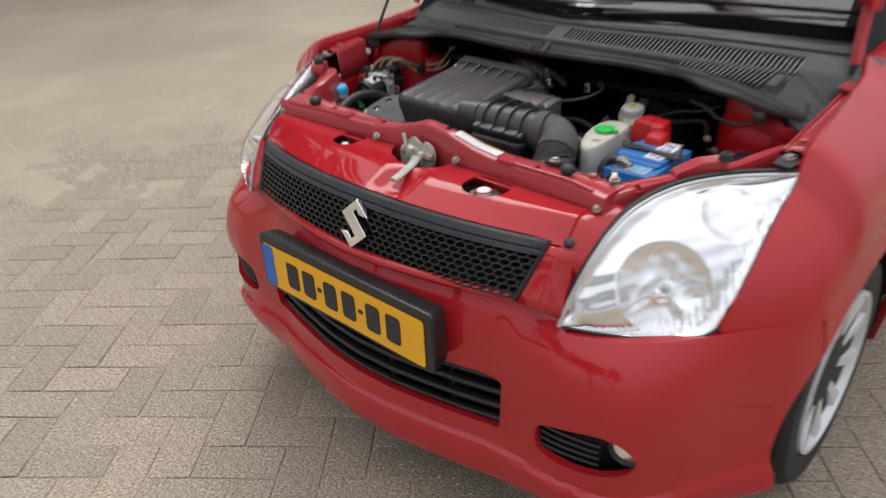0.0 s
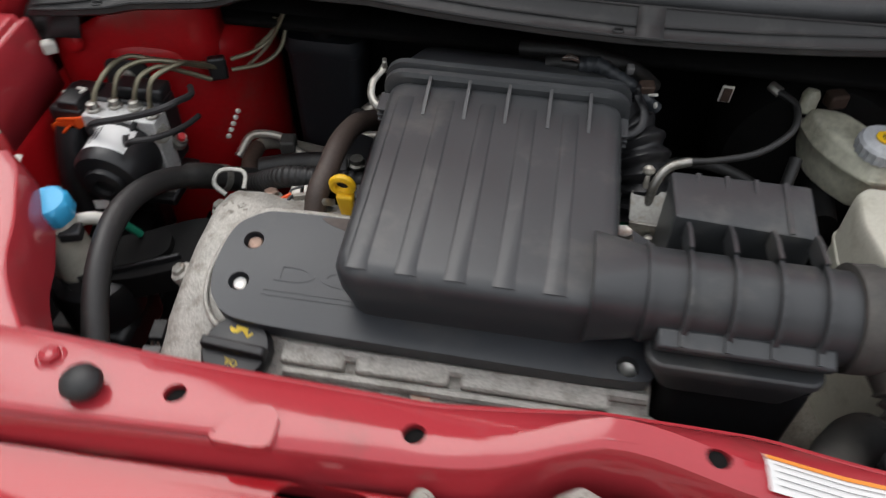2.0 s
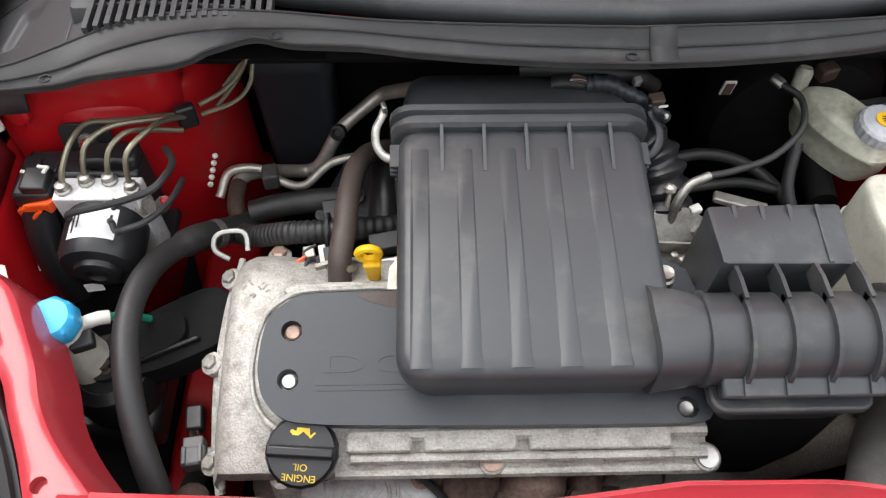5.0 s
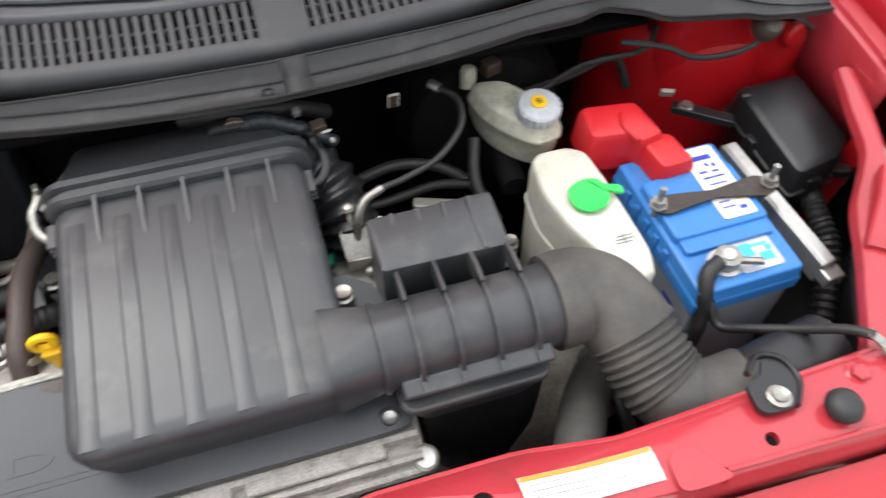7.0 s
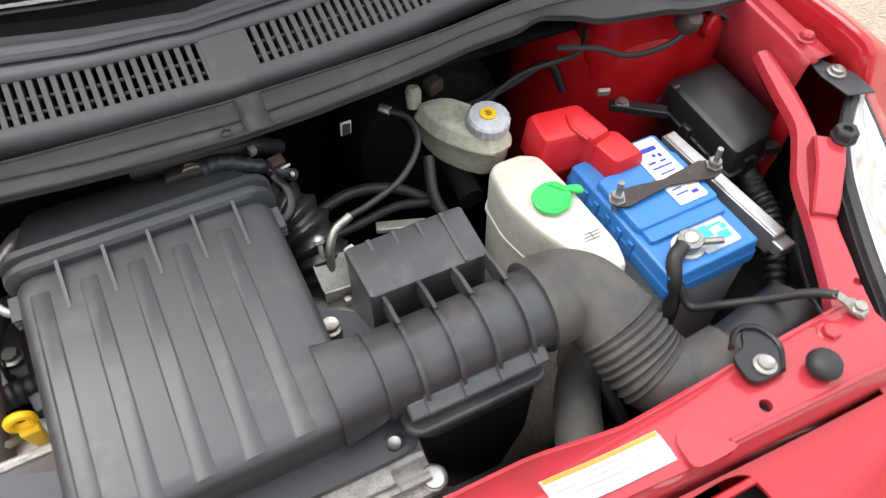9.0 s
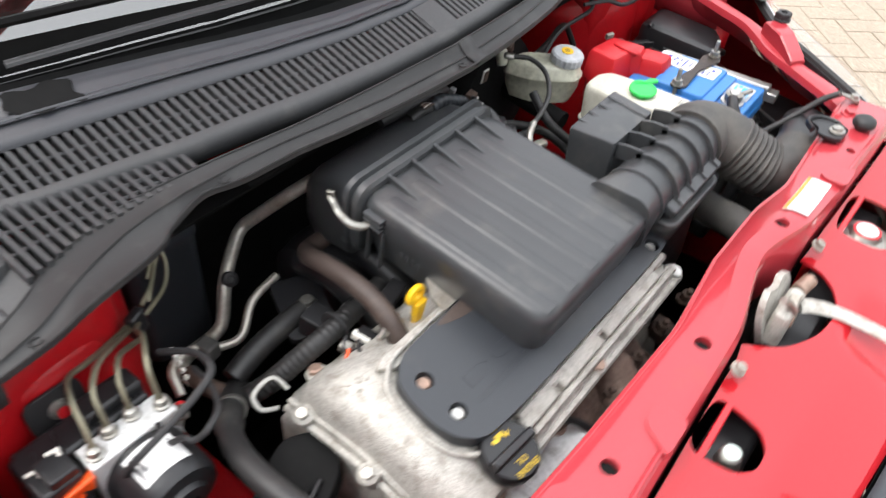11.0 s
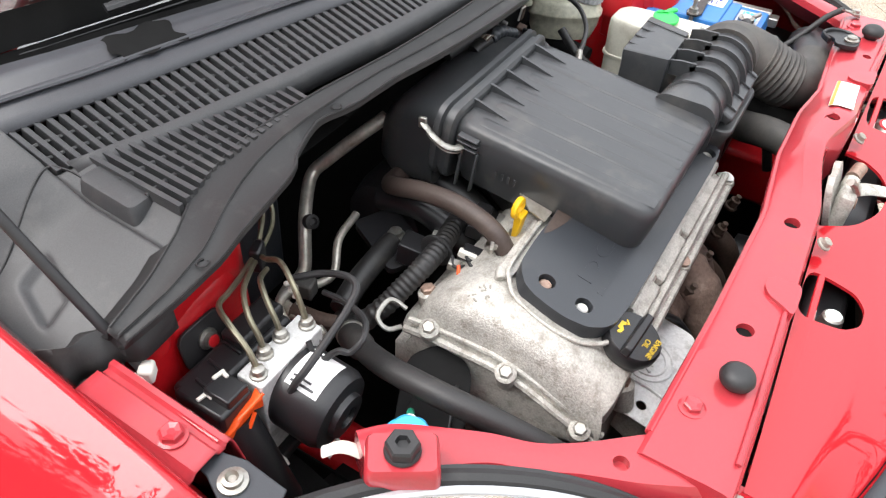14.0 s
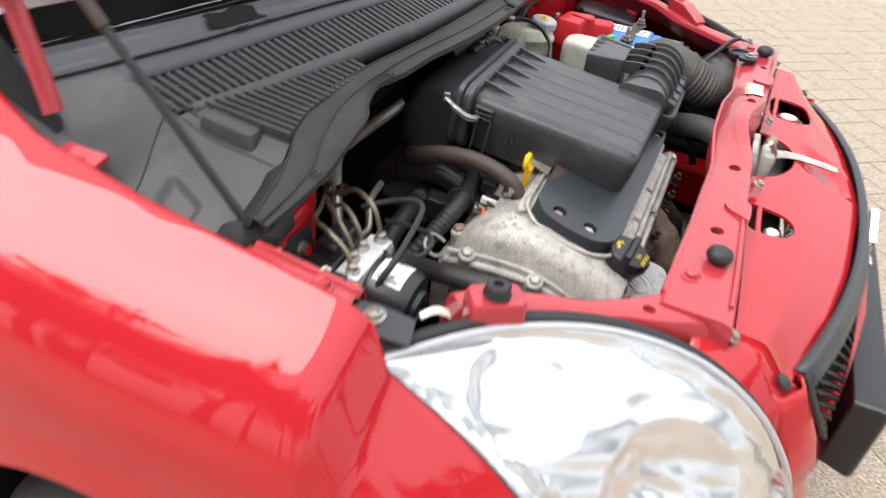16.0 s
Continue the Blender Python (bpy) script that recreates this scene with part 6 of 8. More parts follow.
CN = T((-0.436, 0.403, 0.668)) @ RZ(8)
conn = part("grey_connector", box((0.024, 0.020, 0.022), CN), CONNECTOR, engine, "grey wiring connector", bevel=0.003)
part("collar", box((0.020, 0.012, 0.020), CN @ T((0, 0.014, 0.0))), CONNECTOR, conn, bevel=0.002)
for dx in (-0.008, 0.008):
    part("side_rib", box((0.004, 0.018, 0.004), CN @ T((dx, 0.0, 0.0125))), CONNECTOR, conn, bevel=0.001)
part("side_lug", box((0.012, 0.010, 0.012), CN @ T((0.018, 0.004, -0.002))), CONNECTOR, conn, bevel=0.002)
part("plug", box((0.017, 0.026, 0.016), CN @ T((0.001, 0.040, 0.004))), BLACK, conn, bevel=0.002)
for dx in (-0.004, 0.0, 0.004):
    part("wire", tube([CN @ V((dx, 0.022, 0.002)), CN @ V((dx * 0.6, 0.032, 0.008)), CN @ V((dx, 0.044, 0.004))], 0.0016, 6, 4), RUST if dx else HOSE, conn)
part("pulley", turned([(0.02, -0.012), (0.05, -0.012), (0.052, 0.0), (0.05, 0.012), (0.02, 0.014)], aim((-0.442, 0.36, 0.60), (-1, 0, 0)), 28), DARK, engine)
part("bracket_rust", turned([(0.018, -0.02), (0.018, 0.0), (0.012, 0.004)], T((-0.437, 0.365, 0.655)), 14), RUST, engine)

# -- air filter box --
airbox = thing("air_filter_box", "ribbed black plastic air filter box on the engine", "air filter box", (-0.108, 0.53, 0.80))
AB = T((-0.108, 0.528, 0.870)) @ RX(6.0) @ Matrix.Diagonal((1.03, 1, 1, 1))


def ab_ring(h, w, d, r, dy=0.0):
    return [AB @ V((x, y + dy, h)) for x, y in rounded(w, d, r, 5)]


part("body", loft([ab_ring(-0.085, 0.205, 0.235, 0.022, -0.002), ab_ring(-0.035, 0.228, 0.252, 0.022), ab_ring(-0.014, 0.230, 0.254, 0.022), ab_ring(-0.005, 0.225, 0.249, 0.021), ab_ring(-0.001, 0.214, 0.238, 0.018), ab_ring(0.0, 0.196, 0.220, 0.012)]), AIRBOX, airbox, "charcoal plastic box with long ribs", smooth=50)
for x in (-0.202, -0.162, -0.122, -0.083, -0.043):
    part("long_rib", loft([[AB @ V((x + 0.108 + a * w, y, h)) for a, h in ((-1, -0.0006), (-0.72, t), (0.72, t), (1, -0.0006))] for y, w, t in ((-0.120, 0.0092, 0.0002), (-0.112, 0.0092, 0.0010), (0.0, 0.0090, 0.0012), (0.092, 0.0086, 0.0012), (0.097, 0.0086, 0.0002))]), AIRBOX, airbox, smooth=30)
for x in (-0.182, -0.143, -0.104, -0.064, -0.026):
    part("fin", loft([[AB @ V((x + 0.108 + a * 0.0016, y, h)) for a, h in ((-1, -0.004), (-1, t), (1, t), (1, -0.004))] for y, t in ((0.072, 0.0005), (0.112, 0.008), (0.124, 0.009))]), AIRBOX, airbox, smooth=0)
# flanged lid joint and the rear half of the box
def lid_ring(y, w, h0, h1, r):
    return [AB @ V((x, y, z)) for x, z in rounded(w, h1 - h0, r, 5, 0, (h0 + h1) / 2)]


part("flange", loft([lid_ring(y, w, -0.09, t, 0.022) for y, w, t in ((0.118, 0.236, 0.006), (0.121, 0.244, 0.010), (0.127, 0.244, 0.010), (0.129, 0.236, 0.006), (0.133, 0.236, 0.006), (0.135, 0.246, 0.011), (0.142, 0.246, 0.011), (0.145, 0.236, 0.004))]), AIRBOX, airbox, smooth=30)
part("rear_half", loft([lid_ring(y, w, lo, t, 0.024) for y, w, lo, t in ((0.140, 0.226, -0.12, 0.0), (0.175, 0.222, -0.13, -0.006), (0.205, 0.214, -0.135, -0.020), (0.225, 0.195, -0.13, -0.045), (0.232, 0.15, -0.11, -0.075))]), AIRBOX, airbox, smooth=50)
part("lower_half", loft([[AB @ V((x, y - 0.0, h)) for x, y in rounded(w, d, 0.03, 5)] for h, w, d in ((-0.13, 0.15, 0.15), (-0.10, 0.17, 0.20), (-0.08, 0.20, 0.23))]), BLACK, airbox)
for s, x in ((-1, -0.125), (1, 0.123)):
    grip = [V((-0.2405, 0.682, 0.875)), V((-0.2435, 0.674, 0.871)), V((-0.2485, 0.662, 0.868)), V((-0.2480, 0.648, 0.861)), V((-0.2410, 0.638, 0.857)), V((-0.2320, 0.633, 0.8565))]
    grip = [V((p.x if s < 0 else -0.216 - p.x, p.y, p.z)) for p in grip]
    clip = part("spring_clip", tube(grip, 0.0042, 8, squash=0.45), STEEL if s < 0 else BLACK, airbox, "bright spring clip of the lid")
    part("clip_hook", box((0.005, 0.010, 0.014), T(grip[0]) @ RZ(-15 * s)), STEEL if s < 0 else BLACK, clip, bevel=0.0015)
    part("clip_wire", tube([p + V((0.001 * s, 0, -0.006)) for p in grip[1:]], 0.0014, 6), STEEL if s < 0 else BLACK, clip)
    for dz in (0.004, -0.003, -0.010):
        part("clip_fin", box((0.010, 0.026, 0.0024), AB @ T((x * 0.94, 0.098, -0.016 + dz))), AIRBOX, airbox, bevel=0.0008)
    for dy in (0.085, 0.105):
        part("side_rib", box((0.006, 0.003, 0.055), AB @ T((x * 0.925, dy, -0.058))), AIRBOX, airbox, bevel=0.0008)
part("mould_mark", bars([(0, 0.012, 0.010, 0.003), (0, 0.004, 0.010, 0.003), (0, -0.004, 0.010, 0.003), (0, -0.012, 0.010, 0.003)], AB @ T((-0.1158, 0.045, -0.045)) @ RY(-90) @ RZ(0), 0.0008), AIRBOX, airbox)

# bellows from the box to the throttle
bellows = part("throttle_bellows", tube([(-0.035, 0.684, 0.832), (-0.004, 0.680, 0.840), (0.026, 0.662, 0.832), (0.042, 0.632, 0.806), (0.046, 0.606, 0.77)], lambda t: 0.030 + 0.0034 * math.sin(t * 70), 20, 20), BLACK, airbox, "black corrugated rubber bellows")

# -- intake duct with resonator --
duct = thing("intake_duct", "black plastic intake duct with ribbed resonator", "air duct", (0.11, 0.44, 0.80))
part("neck", loft([[V((x, 0.442 + a, 0.838 + b)) for a, b in rounded(w, h, r, 5)] for x, w, h, r in ((-0.012, 0.082, 0.074, 0.02), (0.012, 0.080, 0.074, 0.028), (0.030, 0.077, 0.075, 0.036), (0.031, 0.083, 0.081, 0.039), (0.036, 0.083, 0.081, 0.039))]), AIRBOX, duct, "plain neck", smooth=50)
part("pipe", tube([(x, 0.442, 0.838) for x in frange(0.034, 0.205, 8)], 0.0395, 28, 1), AIRBOX, duct)
RES = [V((0.051, 0.552, 0.882)), V((0.174, 0.555, 0.880)), V((0.174, 0.495, 0.872)), V((0.051, 0.488, 0.886))]
rings = []
for z, k in ((-0.10, 0.97), (-0.02, 0.98), (-0.006, 1.0), (-0.001, 0.985), (0.0, 0.94)):
    c = sum(RES, V()) / 4
    ring = []
    for i, p in enumerate(RES):
        prev, nxt = RES[i - 1], RES[(i + 1) % 4]
        for t in (0.08, 0.03, 0.0):
            ring.append(c + (p.lerp(prev, t) - c) * k + V((0, 0, z)) if t else c + (p.lerp((prev + nxt) / 2, 0.03) - c) * k + V((0, 0, z)))
        ring.append(c + (p.lerp(nxt, 0.03) - c) * k + V((0, 0, z)))
        ring.append(c + (p.lerp(nxt, 0.08) - c) * k + V((0, 0, z)))
    rings.append(ring)
part("resonator", loft(rings), AIRBOX, duct, "square black resonator box", smooth=40)
for x in (0.075, 0.1, 0.125, 0.15):
    part("groove_rib", box((0.0045, 0.058, 0.002), T((x, 0.523, 0.8792)) @ RX(7)), AIRBOX, duct, bevel=0.0006)
for x in (0.063, 0.098, 0.133, 0.168):
    rows = []
    for q in frange(radians(62), radians(215), 14):
        rows.append([V((x + a, 0.442 + r * math.cos(q), 0.838 + r * math.sin(q))) for a in (-0.0018, 0.0018) for r in ((0.036, 0.046) if a < 0 else (0.046, 0.036))])
    part("hoop_rib", loft(rows), AIRBOX, duct, smooth=0)
    part("strut_rib", loft([[V((x + a * 0.0018, y, z)) for a, z in ((-1, z0), (-1, z1), (1, z1), (1, z0))] for y, z0, z1 in ((0.492, 0.862, 0.880), (0.476, 0.862, 0.884), (0.455, 0.870, 0.885))]), AIRBOX, duct, smooth=0)
part("ledge", box((0.138, 0.018, 0.014), T((0.112, 0.398, 0.834)) @ RX(25)), AIRBOX, duct, bevel=0.003)
for x in (-0.05, -0.015, 0.02, 0.055):
    part("ledge_rib", bars([(x, 0, 0.004, 0.016)], T((0.112, 0.396, 0.842)) @ RX(25), 0.004), AIRBOX, duct)
part("base", loft([[V((0.110 + a, 0.415 + b, z)) for a, b in rounded(w, d, 0.014, 5)] for z, w, d in ((0.775, 0.11, 0.045), (0.800, 0.134, 0.056), (0.812, 0.142, 0.064), (0.818, 0.140, 0.062))]), AIRBOX, duct, bevel=0.002)
part("lower_tank", loft([[V((0.125 + a, 0.445 + b, z)) for a, b in rounded(w, d, 0.02, 5)] for z, w, d in ((0.60, 0.09, 0.09), (0.68, 0.12, 0.10), (0.78, 0.13, 0.09))]), BLACK, duct)
elbow_path = [(0.198, 0.445, 0.836), (0.222, 0.448, 0.836), (0.246, 0.438, 0.830), (0.262, 0.412, 0.818), (0.271, 0.385, 0.804), (0.279, 0.362, 0.793), (0.292, 0.343, 0.786), (0.318, 0.333, 0.786), (0.352, 0.332, 0.792)]
elbow = part("rubber_elbow", tube(elbow_path, lambda t: (0.0425 if t < 0.42 else 0.0405 if t < 0.8 else 0.036) + (0.0022 * math.sin((t - 0.40) * 172) if 0.40 < t < 0.67 else 0), 28, 20), HOSE_DUSTY, duct, "dusty grey-black corrugated rubber elbow")
part("cuff", tube([(0.193, 0.443, 0.838), (0.205, 0.4435, 0.838), (0.217, 0.445, 0.8385)], 0.0455, 28, 3), HOSE_DUSTY, elbow)
part("inlet_scoop", tube([(0.340, 0.332, 0.790), (0.372, 0.336, 0.793), (0.410, 0.342, 0.790), (0.455, 0.350, 0.782)], lambda t: 0.031 + 0.004 * t, 16, 8, squash=0.75), BLACK, duct, "black inlet scoop")
scoop = part("scoop_flap", prism(soft([(-0.03, -0.038), (0.012, -0.034), (0.030, -0.005), (0.028, 0.032), (0.0, 0.040), (-0.012, 0.012), (-0.034, 0.004)]), 0, 0.006, T((0.342, 0.306, 0.845)) @ RX(-4) @ RZ(-10) @ Matrix.Diagonal((0.72, 0.70, 1, 1))), BLACK, duct, "black half-round fastening flap", bevel=0.002)
part("flap_wall", tube([(0.326, 0.322, 0.848), (0.342, 0.334, 0.849), (0.360, 0.326, 0.849), (0.364, 0.304, 0.849), (0.350, 0.284, 0.849)], 0.003, 8, 6, squash=1.8), BLACK, scoop)
part("bolt", turned([(0.0105, -0.004), (0.0105, 0.003), (0.0072, 0.004), (0.0070, 0.007), (0.0035, 0.0055)], T((0.338, 0.294, 0.851)) @ RX(-4), 16), STEEL, scoop, "silver flanged bolt")

# -- white coolant tank with green cap --
tank = thing("coolant_tank", "milky white plastic coolant tank with green cap", "coolant tank", (0.285, 0.57, 0.62))
TK = [(0.250, 0.628), (0.262, 0.640), (0.296, 0.640), (0.314, 0.628), (0.320, 0.57), (0.323, 0.48), (0.316, 0.455), (0.298, 0.450), (0.280, 0.470), (0.256, 0.53), (0.246, 0.58)]
TKS = soft(TK, 3, 0.22)
cx, cy = 0.287, 0.55
part("body", loft([[V((cx + (x - cx) * k, cy + (y - cy) * k, z - 0.03 * max(0, y - 0.63))) for x, y in TKS] for z, k in ((0.60, 0.9), (0.70, 0.97), (0.805, 1.0), (0.8165, 0.99), (0.8215, 0.96), (0.823, 0.91))]), WHITE_TANK, tank, "milky white tank", smooth=50)
part("seam", loft([[V((cx + (x - cx) * k, cy + (y - cy) * k, z)) for x, y in TKS] for z, k in ((0.757, 0.99), (0.758, 1.025), (0.762, 1.025), (0.763, 0.99))]), WHITE_TANK, tank)
leaf = soft([(0.2650, 0.560), (0.270, 0.573), (0.288, 0.580), (0.304, 0.577), (0.310, 0.566), (0.309, 0.550), (0.299, 0.539), (0.280, 0.537), (0.267, 0.547)], 4, 0.35)
CAPM = T((0.2875, 0.557, 0.826)) @ RX(3)
cap = part("cap", loft([[CAPM @ V(((x - 0.2875) * k, (y - 0.557) * k, z)) for x, y in leaf] for z, k in ((-0.012, 0.72), (0.001, 0.74), (0.002, 0.98), (0.004, 1.0), (0.0058, 0.985), (0.0064, 0.92), (0.0054, 0.84), (0.0050, 0.6))]), GREEN, tank, "bright green leaf-shaped flip cap", smooth=35)
part("tab", loft([[CAPM @ V((0.016 + 0.020 * k, 0.008 - 0.010 * k + a * w, 0.0045 + b * 0.0028 + 0.001 * k)) for a, b in rounded(2.0, 2.0, 0.6, 3)] for k, w in ((0.0, 0.0050), (0.35, 0.0042), (0.6, 0.0058), (0.9, 0.0060), (1.0, 0.0035))]), GREEN, cap)
part("hinge_line", tube([CAPM @ V((0.006, 0.019, 0.006)), CAPM @ V((0.020, 0.002, 0.006))], 0.0012, 6, 1), GREEN, cap)
part("stamp", bars([(0, 0, 0.02, 0.0012), (0.002, 0.004, 0.018, 0.0012), (-0.002, -0.004, 0.018, 0.0012), (0, 0, 0.0012, 0.012)], T((0.302, 0.50, 0.8236)), 0.0004), GREY_GASKET, tank)

# -- battery --
battery = thing("car_battery", "blue and grey car battery with red terminal cover", "battery", (0.415, 0.52, 0.60))
BAT = T((0.413, 0.520, 0.0)) @ RZ(1.0) @ Matrix.Diagonal((1.04, 0.97, 1, 1))


def bring(z, w, d, r=0.004):
    return [BAT @ V((x, y, z)) for x, y in rounded(w, d, r, 2)]


part("case", loft([bring(0.60, 0.112, 0.186), bring(0.772, 0.114, 0.188)]), BATTERY_GREY, battery, "grey battery case", bevel=0.003)
part("lid", loft([bring(0.768, 0.120, 0.196), bring(0.784, 0.120, 0.196), bring(0.786, 0.117, 0.193), bring(0.801, 0.115, 0.190), bring(0.803, 0.111, 0.186)]), BLUE, battery, "blue battery lid", bevel=0.001)
part("raised_deck", loft([[BAT @ V((x, y, z)) for x, y in rounded(0.106 * k, 0.085 * k, 0.006, 3, 0.0, 0.012)] for z, k in ((0.803, 1.0), (0.811, 0.99), (0.813, 0.96))]), BLUE, battery, bevel=0.001)
part("filler_strip", loft([[BAT @ V((x, y, z)) for x, y in rounded(0.10 * k, 0.020, 0.004, 3, 0.0, -0.038)] for z, k in ((0.803, 1.0), (0.809, 0.98))]), BLUE, battery, bevel=0.001)
for i in range(5):
    part("side_rib", box((0.003, 0.008, 0.026), BAT @ T((-0.0605, -0.03 + 0.022 * i, 0.783))), BLUE, battery, bevel=0.0008)
lab = part("sticker", prism(rounded(0.038, 0.105, 0.003, 2, 0.024, 0.030), 0.8135, 0.8142, BAT), WHITE, battery, "white maker's sticker with blue shapes")
part("sticker_print", bars([(0.024, 0.066, 0.022, 0.007), (0.016, 0.045, 0.010, 0.003), (0.024, 0.036, 0.026, 0.0025), (0.024, 0.026, 0.020, 0.002), (0.020, 0.018, 0.026, 0.002), (0.032, 0.053, 0.004, 0.006), (0.025, 0.055, 0.004, 0.005), (0.030, 0.044, 0.008, 0.003), (0.016, 0.010, 0.010, 0.003), (0.030, 0.010, 0.010, 0.006), (0.016, 0.000, 0.012, 0.002), (0.018, -0.008, 0.016, 0.002), (0.032, -0.012, 0.008, 0.005)], BAT @ T((0, 0, 0.8145))), PRINT_BLUE, lab)
part("sticker_badge", bars([(0.012, 0.074, 0.008, 0.006), (0.034, 0.002, 0.006, 0.006)], BAT @ T((0, 0, 0.8147))), PRINT_YELLOW, lab)
lab2 = part("sticker", prism(rounded(0.046, 0.040, 0.003, 2, 0.018, -0.066), 0.8035, 0.8042, BAT), GREYCAP, battery, "white sticker with pale blue picture")
part("sticker_print", bars([(0.010, -0.060, 0.014, 0.016), (0.028, -0.072, 0.014, 0.010), (0.026, -0.056, 0.018, 0.003), (0.034, -0.062, 0.006, 0.006), (0.012, -0.076, 0.016, 0.002), (0.012, -0.080, 0.012, 0.0015)], BAT @ T((0, 0, 0.8045))), SKYBLUE, lab2)
part("case_print", bars([(0, 0.006, 0.020, 0.005), (0, -0.004, 0.026, 0.004)], BAT @ T((-0.0575, -0.055, 0.735)) @ RZ(90) @ RX(90)), PRINT_BLUE, battery)
# negative post, clamp and lead
post = part("terminal_post", turned([(0.018, 0.0), (0.018, 0.004), (0.009, 0.005), (0.008, 0.018), (0.007, 0.019)], BAT @ T((-0.018, -0.068, 0.803)), 20), ALU, battery, "lead battery post")
clamp = part("terminal_clamp", turned([(0.008, 0.006), (0.0135, 0.006), (0.0135, 0.016), (0.008, 0.017)], BAT @ T((-0.018, -0.068, 0.803)), 20), STEEL, battery, "metal terminal clamp")
part("clamp_bolt", tube([BAT @ V((-0.008, -0.076, 0.816)), BAT @ V((0.012, -0.084, 0.816))], 0.004, 8, 1), STEEL, clamp)
part("clamp_sheath", tube([BAT @ V((-0.028, -0.070, 0.815)), BAT @ V((-0.044, -0.078, 0.812)), BAT @ V((-0.050, -0.092, 0.795)), BAT @ V((-0.048, -0.10, 0.765))], 0.0085, 10), RUBBER, clamp)
# hold-down strap on two threaded studs
strap = part("hold_down", loft([[V((0.352 + 0.138 * k, 0.533 - 0.006 * k + a * w, 0.8165 + dz + b * 0.0018)) for a, b in ((-1, -1), (1, -1), (1, 1), (-1, 1))] for k, w, dz in ((0.0, 0.008, 0), (0.10, 0.013, 0), (0.25, 0.010, 0.0015), (0.5, 0.0055, 0.002), (0.70, 0.010, 0.0015), (0.90, 0.015, 0), (1.0, 0.010, 0))]), STRAP, battery, "dark brownish steel hold-down strap", smooth=0, bevel=0.001)
for x, y in ((0.357, 0.533), (0.486, 0.527)):
    part("stud", tube([(x, y, 0.68), (x, y, 0.846)], 0.0035, 8, 1), STEEL, strap)
    part("nut", turned([(0.010, 0.0), (0.010, 0.002), (0.0075, 0.002), (0.0075, 0.009)], T((x, y, 0.819)), 6), STEEL, strap)
railp = part("support_rail", box((0.016, 0.185, 0.010), T((0.505, 0.522, 0.787)) @ RZ(4)), ALU, battery, "bare metal support rail", bevel=0.002)
part("rail_side", box((0.004, 0.185, 0.030), T((0.497, 0.522, 0.775)) @ RZ(4)), ALU, railp, bevel=0.001)
part("rail_end", box((0.022, 0.018, 0.016), T((0.513, 0.424, 0.775)) @ RZ(4)), ALU, railp, bevel=0.002)
part("tray", box((0.15, 0.22, 0.03), T((0.42, 0.52, 0.59))), BLACK, battery, bevel=0.006)
# red cover of the positive terminal
red = thing("terminal_cover", "red plastic cover over the battery's positive terminal", "terminal cover", (0.38, 0.63, 0.80))
part("hood", loft([[V((x, y, z)) for x, y in soft([(0.326 - d, 0.676 + d), (0.392 + d, 0.668 + d), (0.400 + d, 0.612 - d), (0.372, 0.606 - d), (0.366, 0.620 - d), (0.320 - d, 0.626 - d)], 2, 0.12)] for z, d in ((0.790, 0.004), (0.832, 0.001), (0.838, -0.002), (0.840, -0.006))]), RED_PLASTIC, red, "red plastic hood", smooth=35)
part("nose", loft([[V((x, y, z)) for x, y in soft([(0.372 - d, 0.628 + d), (0.414 + d, 0.618 + d), (0.420 + d, 0.572 - d), (0.380 - d, 0.570 - d)], 2, 0.14)] for z, d in ((0.798, 0.003), (0.823, 0.001), (0.829, -0.002), (0.831, -0.006))]), RED_PLASTIC, red, "red plastic nose", smooth=35)
part("fold", tube([(0.368, 0.612, 0.836), (0.360, 0.632, 0.841), (0.366, 0.652, 0.8405)], 0.0028, 8), RED_PLASTIC, red)
part("step", box((0.062, 0.045, 0.05), T((0.358, 0.648, 0.775)) @ RZ(-8), top=0.97), RED_PLASTIC, red, bevel=0.003)

# leads
lead = thing("earth_lead", "thin black earth lead bolted to the red carrier", "cable", (0.42, 0.40, 0.80))
part("cable", tube([BAT @ V((-0.046, -0.098, 0.790)), (0.372, 0.405, 0.772), (0.390, 0.385, 0.790), (0.418, 0.362, 0.812), (0.442, 0.340, 0.836), (0.455, 0.322, 0.848)], 0.0048, 10), HOSE, lead)
part("lug", loft([[V((0.452 + 0.016 * k, 0.326 - 0.024 * k, 0.849 - 0.010 * k)) + V((a * w * 0.8, a * w * 0.5, b * 0.0012)) for a, b in ((-1, -1), (1, -1), (1, 1), (-1, 1))] for k, w in ((0, 0.0045), (0.5, 0.005), (0.7, 0.009), (1.0, 0.0095), (1.2, 0.005))]), STEEL, lead)
part("bolt", turned([(0.009, 0), (0.009, 0.002), (0.006, 0.003), (0.006, 0.007)], T((0.467, 0.304, 0.8405)), 6), STEEL, lead)
lead2 = thing("battery_lead", "thick black battery lead", "cable", (0.36, 0.42, 0.70))
part("cable", tube([BAT @ V((-0.05, -0.095, 0.785)), (0.362, 0.418, 0.755), (0.358, 0.415, 0.71), (0.35, 0.42, 0.66), (0.345, 0.45, 0.60)], 0.0075, 10), HOSE, lead2)

# -- fuse box --
fuse = thing("fuse_box", "black plastic fuse box beside the battery", "fuse box", (0.59, 0.62, 0.72))
FUSE = [(0.548, 0.692), (0.642, 0.694), (0.640, 0.580), (0.610, 0.556), (0.548, 0.546)]


